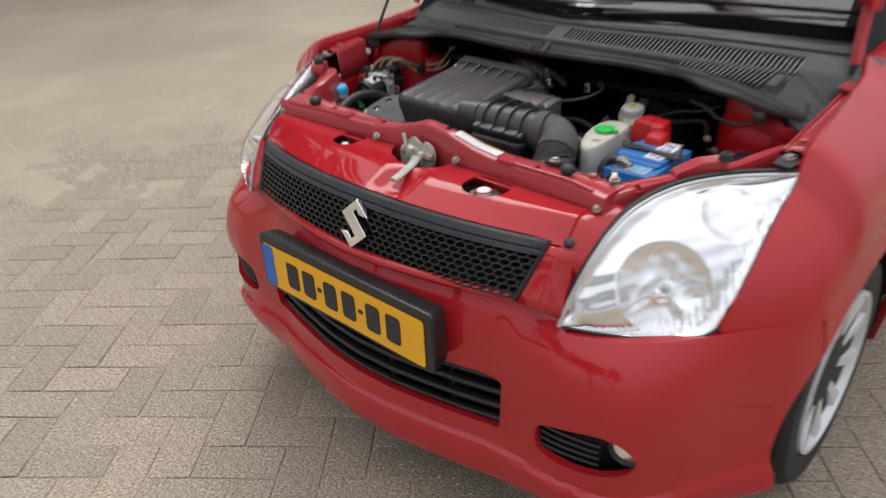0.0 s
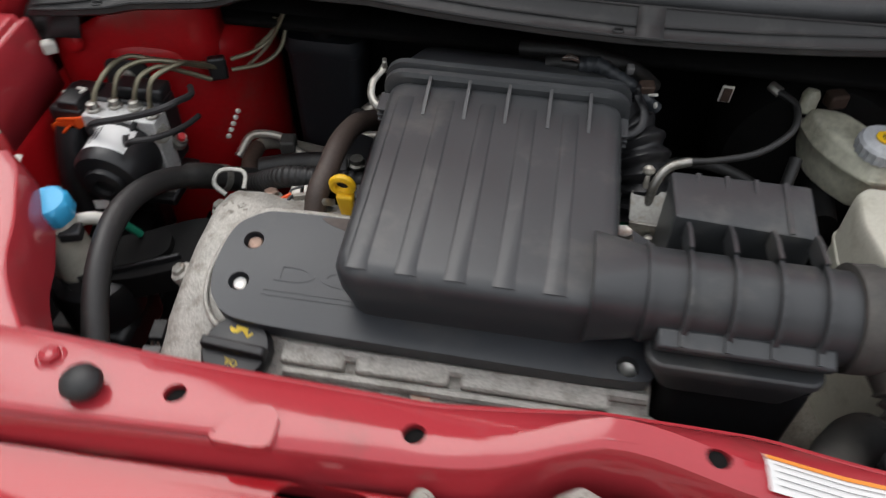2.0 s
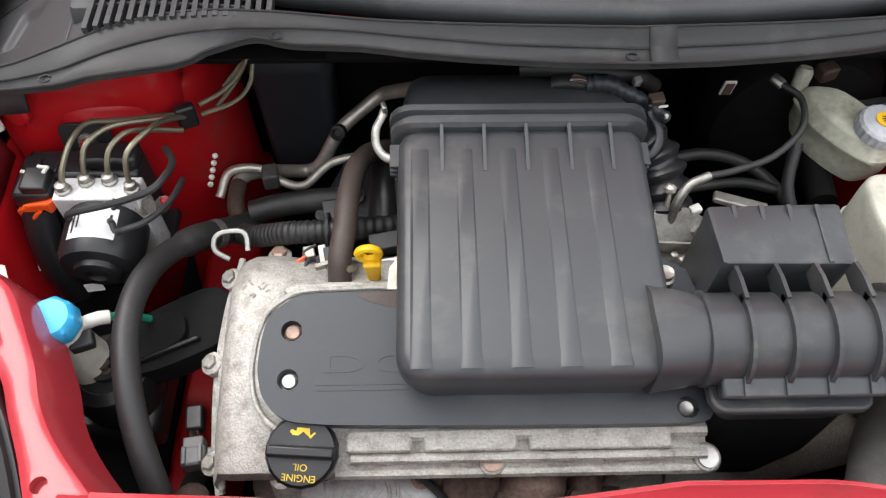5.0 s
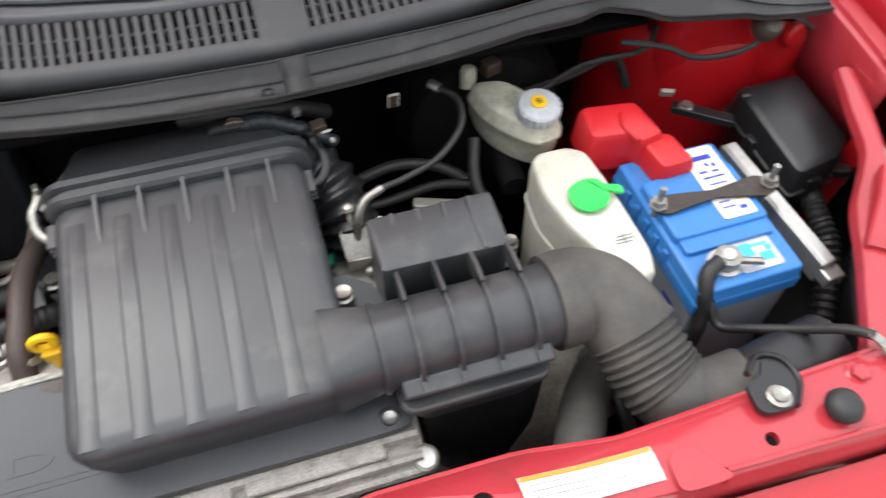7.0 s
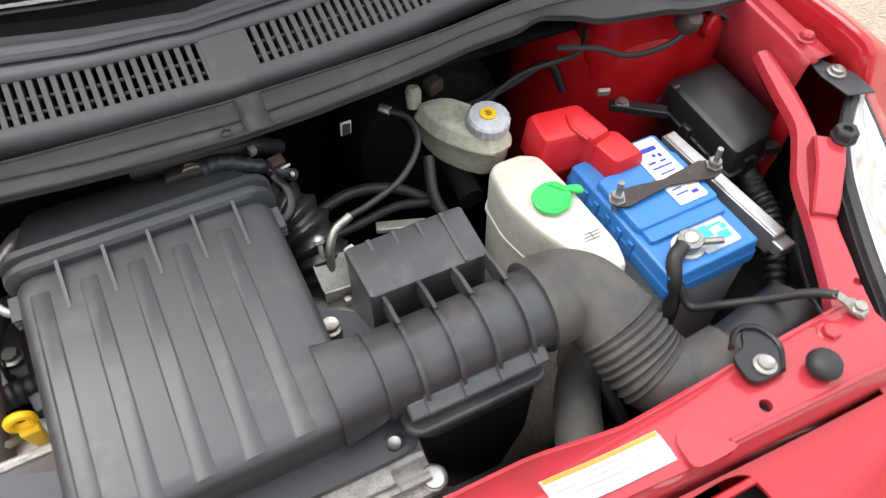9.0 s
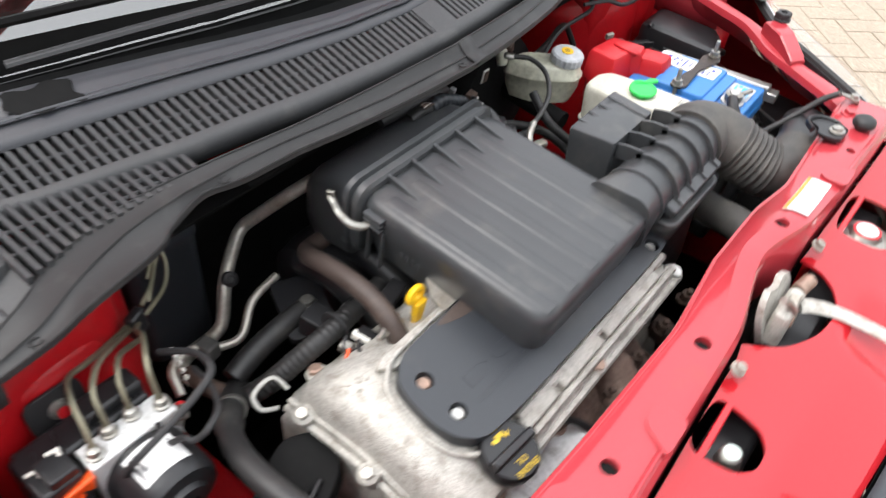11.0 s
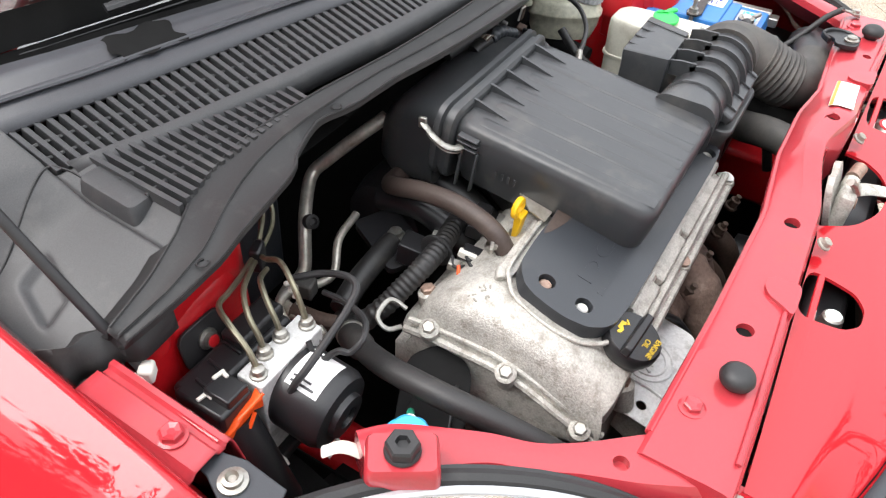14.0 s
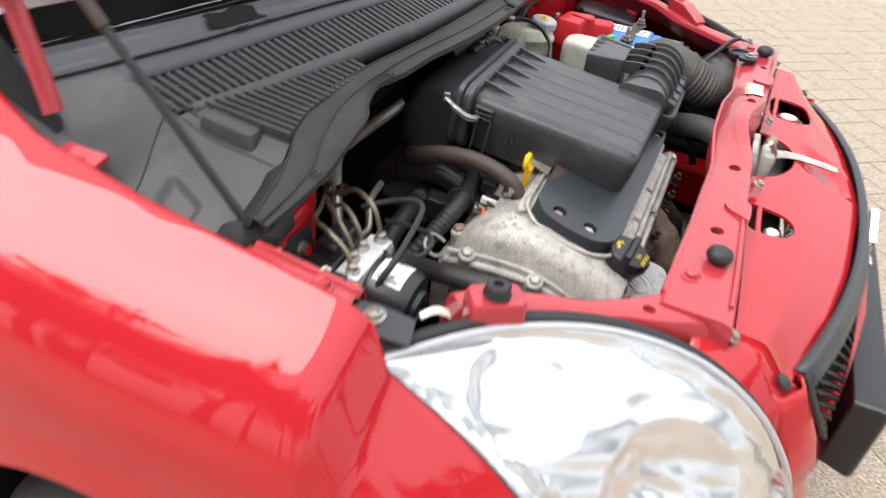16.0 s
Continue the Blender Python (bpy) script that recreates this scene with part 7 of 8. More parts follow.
def fuse_ring(z, d):
    fx, fy = 0.589, 0.622
    return [V((fx + (x - fx) * (1 + d / 0.045), fy + (y - fy) * (1 + d / 0.072), z + 0.05 * (y - 0.62))) for x, y in soft(FUSE, 3, 0.10)]


part("body", loft([fuse_ring(0.67, -0.008), fuse_ring(0.758, -0.002)]), BLACK, fuse)
lid = part("lid", loft([fuse_ring(z, d) for z, d in ((0.754, 0.002), (0.755, 0.0045), (0.761, 0.0045), (0.762, 0.001), (0.788, -0.0005), (0.794, -0.003), (0.797, -0.008), (0.798, -0.013))]), BLACK, fuse, "black fuse box lid", smooth=28)
for k in range(6):
    part("lid_rib", box((0.003, 0.004, 0.010), T((0.5445 + 0.0005 * k, 0.562 + 0.022 * k, 0.757))), BLACK, lid, bevel=0.0008)
part("latch", box((0.010, 0.020, 0.026), T((0.544, 0.628, 0.760)), top=0.8), BLACK, fuse, bevel=0.002)
part("latch", box((0.022, 0.010, 0.028), T((0.580, 0.5505, 0.758)), top=0.85), BLACK, fuse, bevel=0.002)
part("hinge", tube([(0.546, 0.672, 0.799), (0.556, 0.672, 0.800)], 0.004, 8, 1), BLACK, lid)
part("side_tab", box((0.030, 0.016, 0.012), T((0.628, 0.563, 0.756)) @ RZ(-20)), BLACK, fuse, bevel=0.003)
part("bright_tag", box((0.009, 0.002, 0.003), T((0.592, 0.5455, 0.746)) @ RZ(15)), WHITE_CLIP, fuse)
arm = part("bracket", box((0.075, 0.022, 0.004), T((0.503, 0.680, 0.778)) @ RZ(-38)), BLACK, fuse, bevel=0.002)
part("bracket_edge", box((0.075, 0.003, 0.010), T((0.4968, 0.6715, 0.781)) @ RZ(-38)), BLACK, arm, bevel=0.001)
part("bolt", turned([(0.010, 0), (0.010, 0.002), (0.0065, 0.003), (0.0065, 0.007)], T((0.486, 0.693, 0.781)), 6), STEEL, fuse)
part("loom", tube([(0.595, 0.57, 0.74), (0.585, 0.53, 0.735), (0.582, 0.49, 0.72), (0.568, 0.45, 0.69), (0.54, 0.40, 0.66)], lambda t: 0.013 + 0.0015 * math.sin(t * 150), 12, 20), HOSE, fuse, "taped wiring loom")

# -- brake fluid tank --
brake = thing("brake_fluid_tank", "yellowed brake fluid tank with grey serrated cap", "brake fluid tank", (0.26, 0.72, 0.76))
BK = soft([(0.212, 0.775), (0.262, 0.768), (0.300, 0.712), (0.318, 0.684), (0.308, 0.660), (0.274, 0.654), (0.246, 0.682), (0.222, 0.720)], 3)
cx, cy = 0.270, 0.722
part("body", loft([[V((cx + (x - cx) * k * 0.86, cy + (y - cy) * k * 0.86, z)) for x, y in BK] for z, k in ((0.765, 0.85), (0.785, 0.98), (0.803, 1.0), (0.805, 1.05), (0.809, 1.05), (0.811, 1.0), (0.824, 0.95), (0.828, 0.85))]), OLD_TANK, brake, smooth=50)
part("cap", turned([(0.022, -0.012), (0.0205, 0.0), (0.0245, 0.001), (0.0245, 0.013), (0.0225, 0.016), (0.0, 0.0165)], T((0.282, 0.690, 0.829)) @ RX(6), 40, wave=lambda k, h: 0.0014 * (k % 2) if 0.0005 < h < 0.015 else 0), GREYCAP, brake, "grey serrated cap with yellow disc", smooth=20)
part("cap_disc", turned([(0.0095, 0), (0.0095, 0.001)], T((0.282, 0.690, 0.8462)) @ RX(6), 24), YELLOW, brake)
part("cap_symbol", bars([(0, 0, 0.008, 0.0015), (0, 0.003, 0.006, 0.0012), (0, -0.003, 0.006, 0.0012)], T((0.282, 0.690, 0.8476)) @ RX(6)), PRINT, brake)
part("fitting", turned([(0.009, 0), (0.010, 0.02), (0.007, 0.026)], aim((0.225, 0.770, 0.815), (0.1, 0.3, 1)), 14), OLD_TANK, brake)
part("plug", box((0.022, 0.018, 0.018), T((0.258, 0.785, 0.826)) @ RZ(20)), RUST, brake, bevel=0.003)
part("cylinder", tube([(0.25, 0.66, 0.745), (0.255, 0.76, 0.755), (0.26, 0.82, 0.76)], 0.016, 14), DARK, brake)
part("servo", turned([(0.03, 0.0), (0.10, 0.02), (0.115, 0.05), (0.11, 0.10)], aim((0.26, 0.775, 0.73), (0, 1, 0)), 32), DARK, brake, "black brake servo drum")
for k, pts in enumerate(([(0.30, 0.745, 0.80), (0.36, 0.75, 0.83), (0.43, 0.735, 0.85), (0.46, 0.76, 0.86)], [(0.29, 0.765, 0.79), (0.36, 0.77, 0.80), (0.42, 0.775, 0.81), (0.44, 0.76, 0.77)])):
    part("brake_pipe", tube(pts, 0.0055 if k else 0.0035, 8), HOSE, brake)

# -- clutch line --
clutch = thing("clutch_line", "black clutch hose with steel end fitting", "hose", (0.09, 0.62, 0.82))
part("fitting", tube([(0.047, 0.592, 0.800), (0.051, 0.602, 0.824), (0.062, 0.612, 0.838), (0.082, 0.620, 0.842)], 0.0048, 10), STEEL, clutch, "bent steel pipe end")
part("hose", tube([(0.078, 0.619, 0.842), (0.110, 0.626, 0.843), (0.150, 0.640, 0.848), (0.182, 0.668, 0.858), (0.188, 0.700, 0.866), (0.172, 0.722, 0.868)], 0.0036, 10), HOSE, clutch)
part("end_nut", turned([(0.0055, -0.006), (0.0055, 0.006), (0.004, 0.008)], aim((0.170, 0.725, 0.868), (-0.6, 0.5, 0.2)), 8), STEEL, clutch)
plate = part("bracket", prism(soft([(-0.026, -0.014), (0.024, -0.018), (0.028, 0.004), (0.010, 0.018), (-0.024, 0.020)], 2, 0.15), -0.0012, 0.0012, T((0.055, 0.588, 0.802)) @ RX(40) @ RZ(6)), STEEL, clutch, "zinc plated bracket", bevel=0.0006)
part("bracket_fold", box((0.050, 0.003, 0.016), T((0.056, 0.573, 0.786)) @ RZ(-4)), STEEL, plate, bevel=0.0008)
part("pin", tube([(0.043, 0.600, 0.808), (0.043, 0.606, 0.822), (0.0435, 0.610, 0.828)], 0.0028, 8), PIPE, plate)
part("pin_head", turned([(0.003, -0.004), (0.0062, -0.001), (0.0062, 0.003), (0.003, 0.006)], T((0.0435, 0.611, 0.831)) @ RX(-30), 12), PIPE, plate)
part("clip", box((0.012, 0.010, 0.008), T((0.072, 0.601, 0.812)) @ RZ(20)), WHITE_CLIP, plate, bevel=0.002)
part("nut", turned([(0.006, 0), (0.006, 0.008), (0.004, 0.010)], T((0.073, 0.585, 0.797)) @ RX(40), 6), STEEL, plate)
for x, y, z in ((0.052, 0.566, 0.778), (0.060, 0.562, 0.776)):
    part("nut", turned([(0.0045, 0), (0.0045, 0.006), (0.003, 0.007)], T((x, y, z)), 6), STEEL, plate)

# -- ABS unit --
abs_unit = thing("abs_unit", "aluminium ABS valve block with black pump motor", "ABS unit", (-0.545, 0.645, 0.68))
part("valve_block", box((0.088, 0.030, 0.105), T((-0.5425, 0.647, 0.7475))), SHIELD, abs_unit, "bare aluminium valve block", bevel=0.002)
part("control_box", box((0.122, 0.038, 0.092), T((-0.566, 0.683, 0.754))), BLACK, abs_unit, "black control box", bevel=0.005)
part("box_lid", box((0.060, 0.028, 0.016), T((-0.535, 0.686, 0.806))), BLACK, abs_unit, bevel=0.004)
part("plug_body", box((0.040, 0.058, 0.060), T((-0.611, 0.667, 0.770))), BLACK, abs_unit, bevel=0.004)
part("plug_step", box((0.026, 0.030, 0.012), T((-0.606, 0.655, 0.803))), BLACK, abs_unit, bevel=0.002)
part("connector", tube([(-0.612, 0.642, 0.775), (-0.613, 0.626, 0.745), (-0.612, 0.612, 0.705), (-0.606, 0.605, 0.66)], 0.019, 12, squash=0.8), BLACK, abs_unit, "black cable plug", smooth=50)
part("cable_tie", tube([V((-0.612 + 0.020 * math.cos(q), 0.612 + 0.012 * math.sin(q), 0.706 + 0.012 * math.sin(q))) for q in frange(-0.3, 3.4, 12)], 0.0025, 6, 1), WHITE_CLIP, abs_unit)
MB = aim((-0.5425, 0.633, 0.756), (0.0, -1, -0.10))
motor = part("pump_motor", turned([(0.040, -0.01), (0.042, 0.0), (0.042, 0.045), (0.038, 0.054), (0.024, 0.056), (0.023, 0.062), (0.012, 0.063), (0.011, 0.058)], MB, 32), BLACK, abs_unit, "black round pump motor")


def on_motor(a0, a1, d0, d1, r):
    up = MB.inverted().to_3x3() @ V((0, 0, 1))
    a = math.atan2(up.y, up.x)
    return sheet([[MB @ V((r * math.cos(a + q), r * math.sin(a + q), d)) for q in frange(a0, a1, 8)] for d in (d0, d1)])


motor_label = part("motor_label", on_motor(-0.62, 0.55, 0.004, 0.040, 0.0425), WHITE, motor, "white printed label")
for q0, q1, d0, d1 in ((0.40, 0.46, 0.008, 0.034), (0.28, 0.33, 0.008, 0.028), (-0.50, -0.44, 0.012, 0.022)):
    part("label_bar", on_motor(q0, q1, d0, d1, 0.0428), PRINT, motor_label)
part("motor_sticker", bars([(0, 0, 0.020, 0.011)], aim((-0.560, 0.5775, 0.716), (0, -0.9, 0.2)) @ RZ(8), 0.001), WHITE, motor)
PIPES = [[(-0.576, 0.644, 0.804), (-0.572, 0.656, 0.822), (-0.565, 0.683, 0.834), (-0.554, 0.706, 0.835), (-0.533, 0.715, 0.829), (-0.508, 0.725, 0.822), (-0.470, 0.742, 0.812)],
         [(-0.555, 0.655, 0.802), (-0.553, 0.661, 0.820), (-0.549, 0.674, 0.834), (-0.537, 0.690, 0.838), (-0.521, 0.705, 0.834), (-0.488, 0.728, 0.818), (-0.465, 0.742, 0.806)],
         [(-0.531, 0.656, 0.802), (-0.529, 0.661, 0.818), (-0.524, 0.674, 0.832), (-0.510, 0.694, 0.834), (-0.492, 0.712, 0.818), (-0.468, 0.728, 0.800)],
         [(-0.5055, 0.645, 0.804), (-0.505, 0.650, 0.824), (-0.500, 0.662, 0.841), (-0.483, 0.692, 0.842), (-0.477, 0.716, 0.828), (-0.462, 0.742, 0.808)]]
for pts in PIPES:
    part("pipe_nut", turned([(0.0085, 0), (0.0085, 0.003), (0.0066, 0.004), (0.0062, 0.010), (0.004, 0.011)], T((pts[0][0], pts[0][1], 0.800)), 10), STEEL, abs_unit)
    part("brake_pipe", tube(pts, 0.0030, 8), BRASSY, abs_unit, "bent metal brake pipe")
part("pipe_clip", box((0.022, 0.012, 0.030), T((-0.464, 0.742, 0.808)) @ RZ(25)), BLACK, abs_unit, bevel=0.003)
for pts in ([(-0.450, 0.752, 0.815), (-0.425, 0.768, 0.820), (-0.408, 0.785, 0.830), (-0.404, 0.80, 0.85)], [(-0.450, 0.750, 0.802), (-0.415, 0.765, 0.806), (-0.397, 0.782, 0.818), (-0.392, 0.80, 0.84)]):
    part("brake_pipe", tube(pts, 0.0026, 8), BRASSY, abs_unit, "bent metal brake pipe")
FRONT_PIPES = [[(-0.567, 0.620, 0.775), (-0.565, 0.612, 0.797), (-0.552, 0.606, 0.812), (-0.520, 0.606, 0.822), (-0.490, 0.607, 0.832), (-0.468, 0.612, 0.839), (-0.459, 0.630, 0.837), (-0.460, 0.660, 0.825), (-0.475, 0.688, 0.815)],
               [(-0.532, 0.632, 0.775), (-0.525, 0.612, 0.790), (-0.516, 0.600, 0.802), (-0.510, 0.590, 0.801), (-0.497, 0.584, 0.812), (-0.476, 0.598, 0.810), (-0.462, 0.630, 0.802), (-0.458, 0.662, 0.795)],
               [(-0.541, 0.639, 0.760), (-0.5405, 0.626, 0.750), (-0.534, 0.617, 0.757), (-0.528, 0.619, 0.782), (-0.520, 0.632, 0.800)]]
for pts, r in zip(FRONT_PIPES, (0.0038, 0.0033, 0.0030)):
    part("front_pipe", tube(pts, r, 8), RUBBER, abs_unit, "black coated pipe")
latch = part("orange_latch", loft([[V((x, y, z)) + V((0.003 * a, 0.007 * a * w, 0.007 * b * w)) for a, b in ((-1, -1), (1, -1), (1, 1), (-1, 1))] for x, y, z, w in ((-0.588, 0.634, 0.789, 1.0), (-0.597, 0.635, 0.788, 0.62), (-0.608, 0.637, 0.784, 0.8), (-0.617, 0.640, 0.778, 1.3), (-0.628, 0.645, 0.768, 1.7))]), ORANGE, abs_unit, "orange forked connector latch", bevel=0.0015)
part("latch_rib", tube([(-0.588, 0.629, 0.797), (-0.603, 0.630, 0.794), (-0.618, 0.632, 0.790)], 0.0018, 6), ORANGE, latch)
part("latch_rib", tube([(-0.602, 0.628, 0.786), (-0.612, 0.627, 0.776), (-0.622, 0.630, 0.758)], 0.0022, 6), ORANGE, latch)
for x, y, z in ((-0.600, 0.668, 0.810), (-0.621, 0.668, 0.802)):
    part("white_clip", box((0.013, 0.004, 0.003), T((x, y, z)) @ RZ(-10)), WHITE_CLIP, abs_unit, bevel=0.001)
    part("white_clip", box((0.004, 0.007, 0.003), T((x + 0.003, y - 0.005, z)) @ RZ(-10)), WHITE_CLIP, abs_unit, bevel=0.001)
for x, y in ((-0.612, 0.684), (-0.590, 0.690), (-0.566, 0.696), (-0.545, 0.700)):
    part("lid_rib", box((0.003, 0.026, 0.004), T((x, y - 0.010, 0.8015)) @ RZ(-6)), BLACK, abs_unit, bevel=0.001)
part("bracket", prism(rounded(0.056, 0.046, 0.012), -0.002, 0.002, T((-0.570, 0.717, 0.797)) @ RX(80)), RUBBER, abs_unit, "black steel bracket", bevel=0.001)
part("bracket_bolt", turned([(0.011, 0), (0.011, 0.002), (0.0075, 0.003), (0.0075, 0.009)], aim((-0.5685, 0.7145, 0.798), (0, -0.95, 0.2)), 12), STEEL, abs_unit)
part("bolt_face", turned([(0.0065, 0), (0.0062, 0.0008)], aim((-0.5685, 0.7055, 0.800), (0, -0.95, 0.2)), 12), RED_PLASTIC, abs_unit, "red paint mark on the bolt")
foot = part("foot", prism(soft([(-0.022, -0.016), (0.020, -0.014), (0.024, 0.010), (0.004, 0.018), (-0.022, 0.012)]), 0, 0.003, T((-0.675, 0.668, 0.668)) @ RX(10)), RUST, abs_unit, "rusty bracket foot", bevel=0.001)
part("foot_bolt", turned([(0.012, 0), (0.012, 0.003), (0.008, 0.004), (0.008, 0.012), (0.004, 0.013)], T((-0.678, 0.669, 0.671)) @ RX(10), 12), RUSTY_BOLT, foot)
part("pipe_union", turned([(0.0085, -0.012), (0.0085, 0.0), (0.0065, 0.002), (0.0062, 0.008)], aim((-0.489, 0.660, 0.757), (0.5, -0.3, 0.8)), 10), STEEL, abs_unit)
part("union_cap", turned([(0.0055, 0.0), (0.0045, 0.004)], aim((-0.485, 0.657, 0.764), (0.5, -0.3, 0.8)), 10), RED_PLASTIC, abs_unit)
part("side_bolt", turned([(0.012, 0), (0.012, 0.002), (0.008, 0.003), (0.008, 0.01)], aim((-0.499, 0.640, 0.780), (0.8, -0.5, 0.4)), 8), STEEL, abs_unit)
part("stand", box((0.12, 0.08, 0.012), T((-0.555, 0.66, 0.690))), BLACK, abs_unit, bevel=0.003)
part("stand_leg", box((0.05, 0.03, 0.10), T((-0.57, 0.67, 0.64))), BLACK, abs_unit, bevel=0.004)

# -- washer bottle --
washer = thing("washer_bottle", "white washer filler neck with sky-blue cap", "washer bottle", (-0.553, 0.505, 0.6))
part("cap", turned([(0.021, 0.0), (0.0225, 0.002), (0.0215, 0.020), (0.018, 0.024), (0.0, 0.025)], T((-0.553, 0.499, 0.774)) @ RX(8), 48, wave=lambda k, h: 0.0007 * math.cos(k * math.tau / 48 * 8) if h < 0.021 else 0), SKYBLUE, washer, "sky-blue cap", smooth=40)
part("neck", turned([(0.030, -0.15), (0.024, -0.06), (0.019, -0.02), (0.018, 0.002)], T((-0.551, 0.496, 0.772)), 24), WHITE_TANK, washer)
part("clip", box((0.022, 0.018, 0.012), T((-0.533, 0.488, 0.762)) @ RZ(20)), RUBBER, washer, bevel=0.002)
part("spout", tube([(-0.540, 0.508, 0.760), (-0.526, 0.514, 0.760), (-0.516, 0.518, 0.756)], 0.007, 10), WHITE_CLIP, washer)
part("thin_hose", tube([(-0.517, 0.518, 0.756), (-0.503, 0.526, 0.746), (-0.490, 0.534, 0.722)], 0.004, 8), TEAL, washer)
part("white_bracket", tube([(-0.610, 0.545, 0.805), (-0.600, 0.530, 0.812), (-0.592, 0.508, 0.802), (-0.588, 0.490, 0.775)], 0.006, 8, squash=0.5), WHITE_CLIP, washer)

# -- hoses and pipes on the chain side --
heater = thing("coolant_hose", "thick black coolant hose curving to the radiator", "hose", (-0.47, 0.5, 0.70))
part("hose", tube([(-0.405, 0.680, 0.690), (-0.430, 0.655, 0.710), (-0.458, 0.620, 0.740), (-0.482, 0.570, 0.765), (-0.489, 0.510, 0.775), (-0.480, 0.445, 0.765), (-0.462, 0.385, 0.737), (-0.440, 0.335, 0.695), (-0.42, 0.30, 0.64)], lambda t: 0.0155 if t < 0.28 else 0.0128, 16), HOSE, heater, "black rubber hose")
part("band", tube([(-0.436, 0.6475, 0.7165), (-0.4405, 0.642, 0.721)], 0.0168, 20, 1), STEEL, heater, "steel hose clamp")
fuel = thing("fuel_pipe", "bent tarnished steel pipe by the bulkhead", "pipe", (-0.33, 0.79, 0.70))
part("pipe", tube([(-0.185, 0.770, 0.820), (-0.215, 0.800, 0.790), (-0.240, 0.832, 0.755), (-0.252, 0.842, 0.742), (-0.270, 0.838, 0.730), (-0.308, 0.816, 0.706), (-0.334, 0.798, 0.668), (-0.345, 0.794, 0.657), (-0.362, 0.793, 0.652), (-0.395, 0.780, 0.668), (-0.422, 0.760, 0.686), (-0.432, 0.732, 0.696), (-0.425, 0.690, 0.70)], 0.0088, 12), PIPE, fuel, "tarnished steel pipe")
part("rusty_end", tube([(-0.430, 0.735, 0.697), (-0.428, 0.700, 0.699), (-0.418, 0.675, 0.698)], 0.0105, 12), RUST, fuel)
part("clip", turned([(0.010, -0.006), (0.010, 0.004), (0.006, 0.006), (0.004, 0.002)], aim((-0.310, 0.803, 0.714), (-0.2, -0.8, 0.5)), 14), RUBBER, fuel, "dark pipe clip")
part("small_pipe", tube([(-0.452, 0.720, 0.69), (-0.440, 0.748, 0.705), (-0.405, 0.755, 0.702), (-0.380, 0.745, 0.690), (-0.350, 0.738, 0.690), (-0.315, 0.755, 0.712), (-0.270, 0.760, 0.720)], 0.0055, 10), PIPE, fuel)
part("joint", box((0.020, 0.024, 0.024), T((-0.392, 0.748, 0.695)) @ RZ(10)), HOSE_DUSTY, fuel, bevel=0.003)
part("side_hose", tube([(-0.405, 0.685, 0.705), (-0.370, 0.690, 0.712), (-0.330, 0.690, 0.720), (-0.29, 0.690, 0.722)], 0.0145, 14), HOSE, fuel)
canister = thing("vapour_canister", "black plastic canister on the bulkhead", "canister", (-0.345, 0.79, 0.68))
part("body", loft([[V((-0.366 + a * k, 0.872 + b * k, z)) for a, b in rounded(0.104, 0.06, 0.018, 5)] for z, k in ((0.60, 0.88), (0.61, 0.93), (0.772, 1.0), (0.774, 1.05), (0.786, 1.05), (0.795, 0.98))]), COVER, canister, smooth=40)
part("spigot", turned([(0.016, 0), (0.016, 0.02), (0.010, 0.022)], T((-0.366, 0.865, 0.795)), 16), BLACK, canister)
for k, (x, y) in enumerate(((-0.435, 0.765), (-0.425, 0.775))):
    part_line = [(x, y, 0.80 + 0.02 * k), (x + 0.02, y + 0.015, 0.818 + 0.02 * k), (x + 0.035, y + 0.02, 0.84 + 0.02 * k), (x + 0.05, y + 0.03, 0.87)]
    pp = thing("brake_line", "thin steel brake line", "pipe", part_line[0], group="brake lines")
    part("pipe", tube(part_line, 0.0024, 8), BRASSY, pp)
ring_tag = thing("pale_grommet_strip", "short strip of pale beads on the loom", "cable tie", (-0.45, 0.715, 0.74))
for k in range(5):
    part("bead", turned([(0.0018, -0.0035), (0.0036, 0.0), (0.0018, 0.0035)], T((-0.449 + 0.0015 * k, 0.702 + 0.0065 * k, 0.737 + 0.005 * k)) @ RX(30), 8), WHITE_CLIP, ring_tag)

# -- cable along the red panel beside the fuse box --
tower_cable = thing("tower_cable", "thin black cable with rubber grommet on the red panel", "cable", (0.55, 0.70, 0.86))
part("cable", tube([(0.40, 0.735, 0.868), (0.445, 0.716, 0.866), (0.48, 0.704, 0.852), (0.52, 0.700, 0.848), (0.555, 0.698, 0.856), (0.568, 0.700, 0.872)], 0.0036, 8), RUBBER, tower_cable)
part("grommet", turned([(0.016, -0.006), (0.017, 0.0), (0.014, 0.012), (0.010, 0.016)], aim((0.570, 0.704, 0.874), (0, -0.6, 0.8)), 18), HOSE_BROWN, tower_cable, "brown-black rubber grommet")
part("clip", box((0.016, 0.006, 0.010), T((0.462, 0.706, 0.800)) @ RZ(-20) @ RX(15)), PIPE, tower_cable, "small metal clip", bevel=0.001)

# -- behind and right of the air box --
loom = thing("wiring_loom", "black wiring loom with small connectors behind the air box", "wiring", (0.0, 0.72, 0.85))
part("trunk", tube([(-0.10, 0.735, 0.880), (-0.06, 0.725, 0.888), (-0.02, 0.722, 0.886), (0.02, 0.73, 0.872), (0.05, 0.75, 0.84)], 0.009, 12), HOSE, loom)
part("foil_sleeve", tube([(-0.036, 0.706, 0.884), (-0.018, 0.703, 0.888), (0.002, 0.699, 0.880), (0.026, 0.695, 0.868), (0.05, 0.69, 0.85)], lambda t: 0.0095 - 0.003 * t + 0.0008 * math.sin(t * 60), 12, 12), COVER, loom, "shiny taped sleeve")
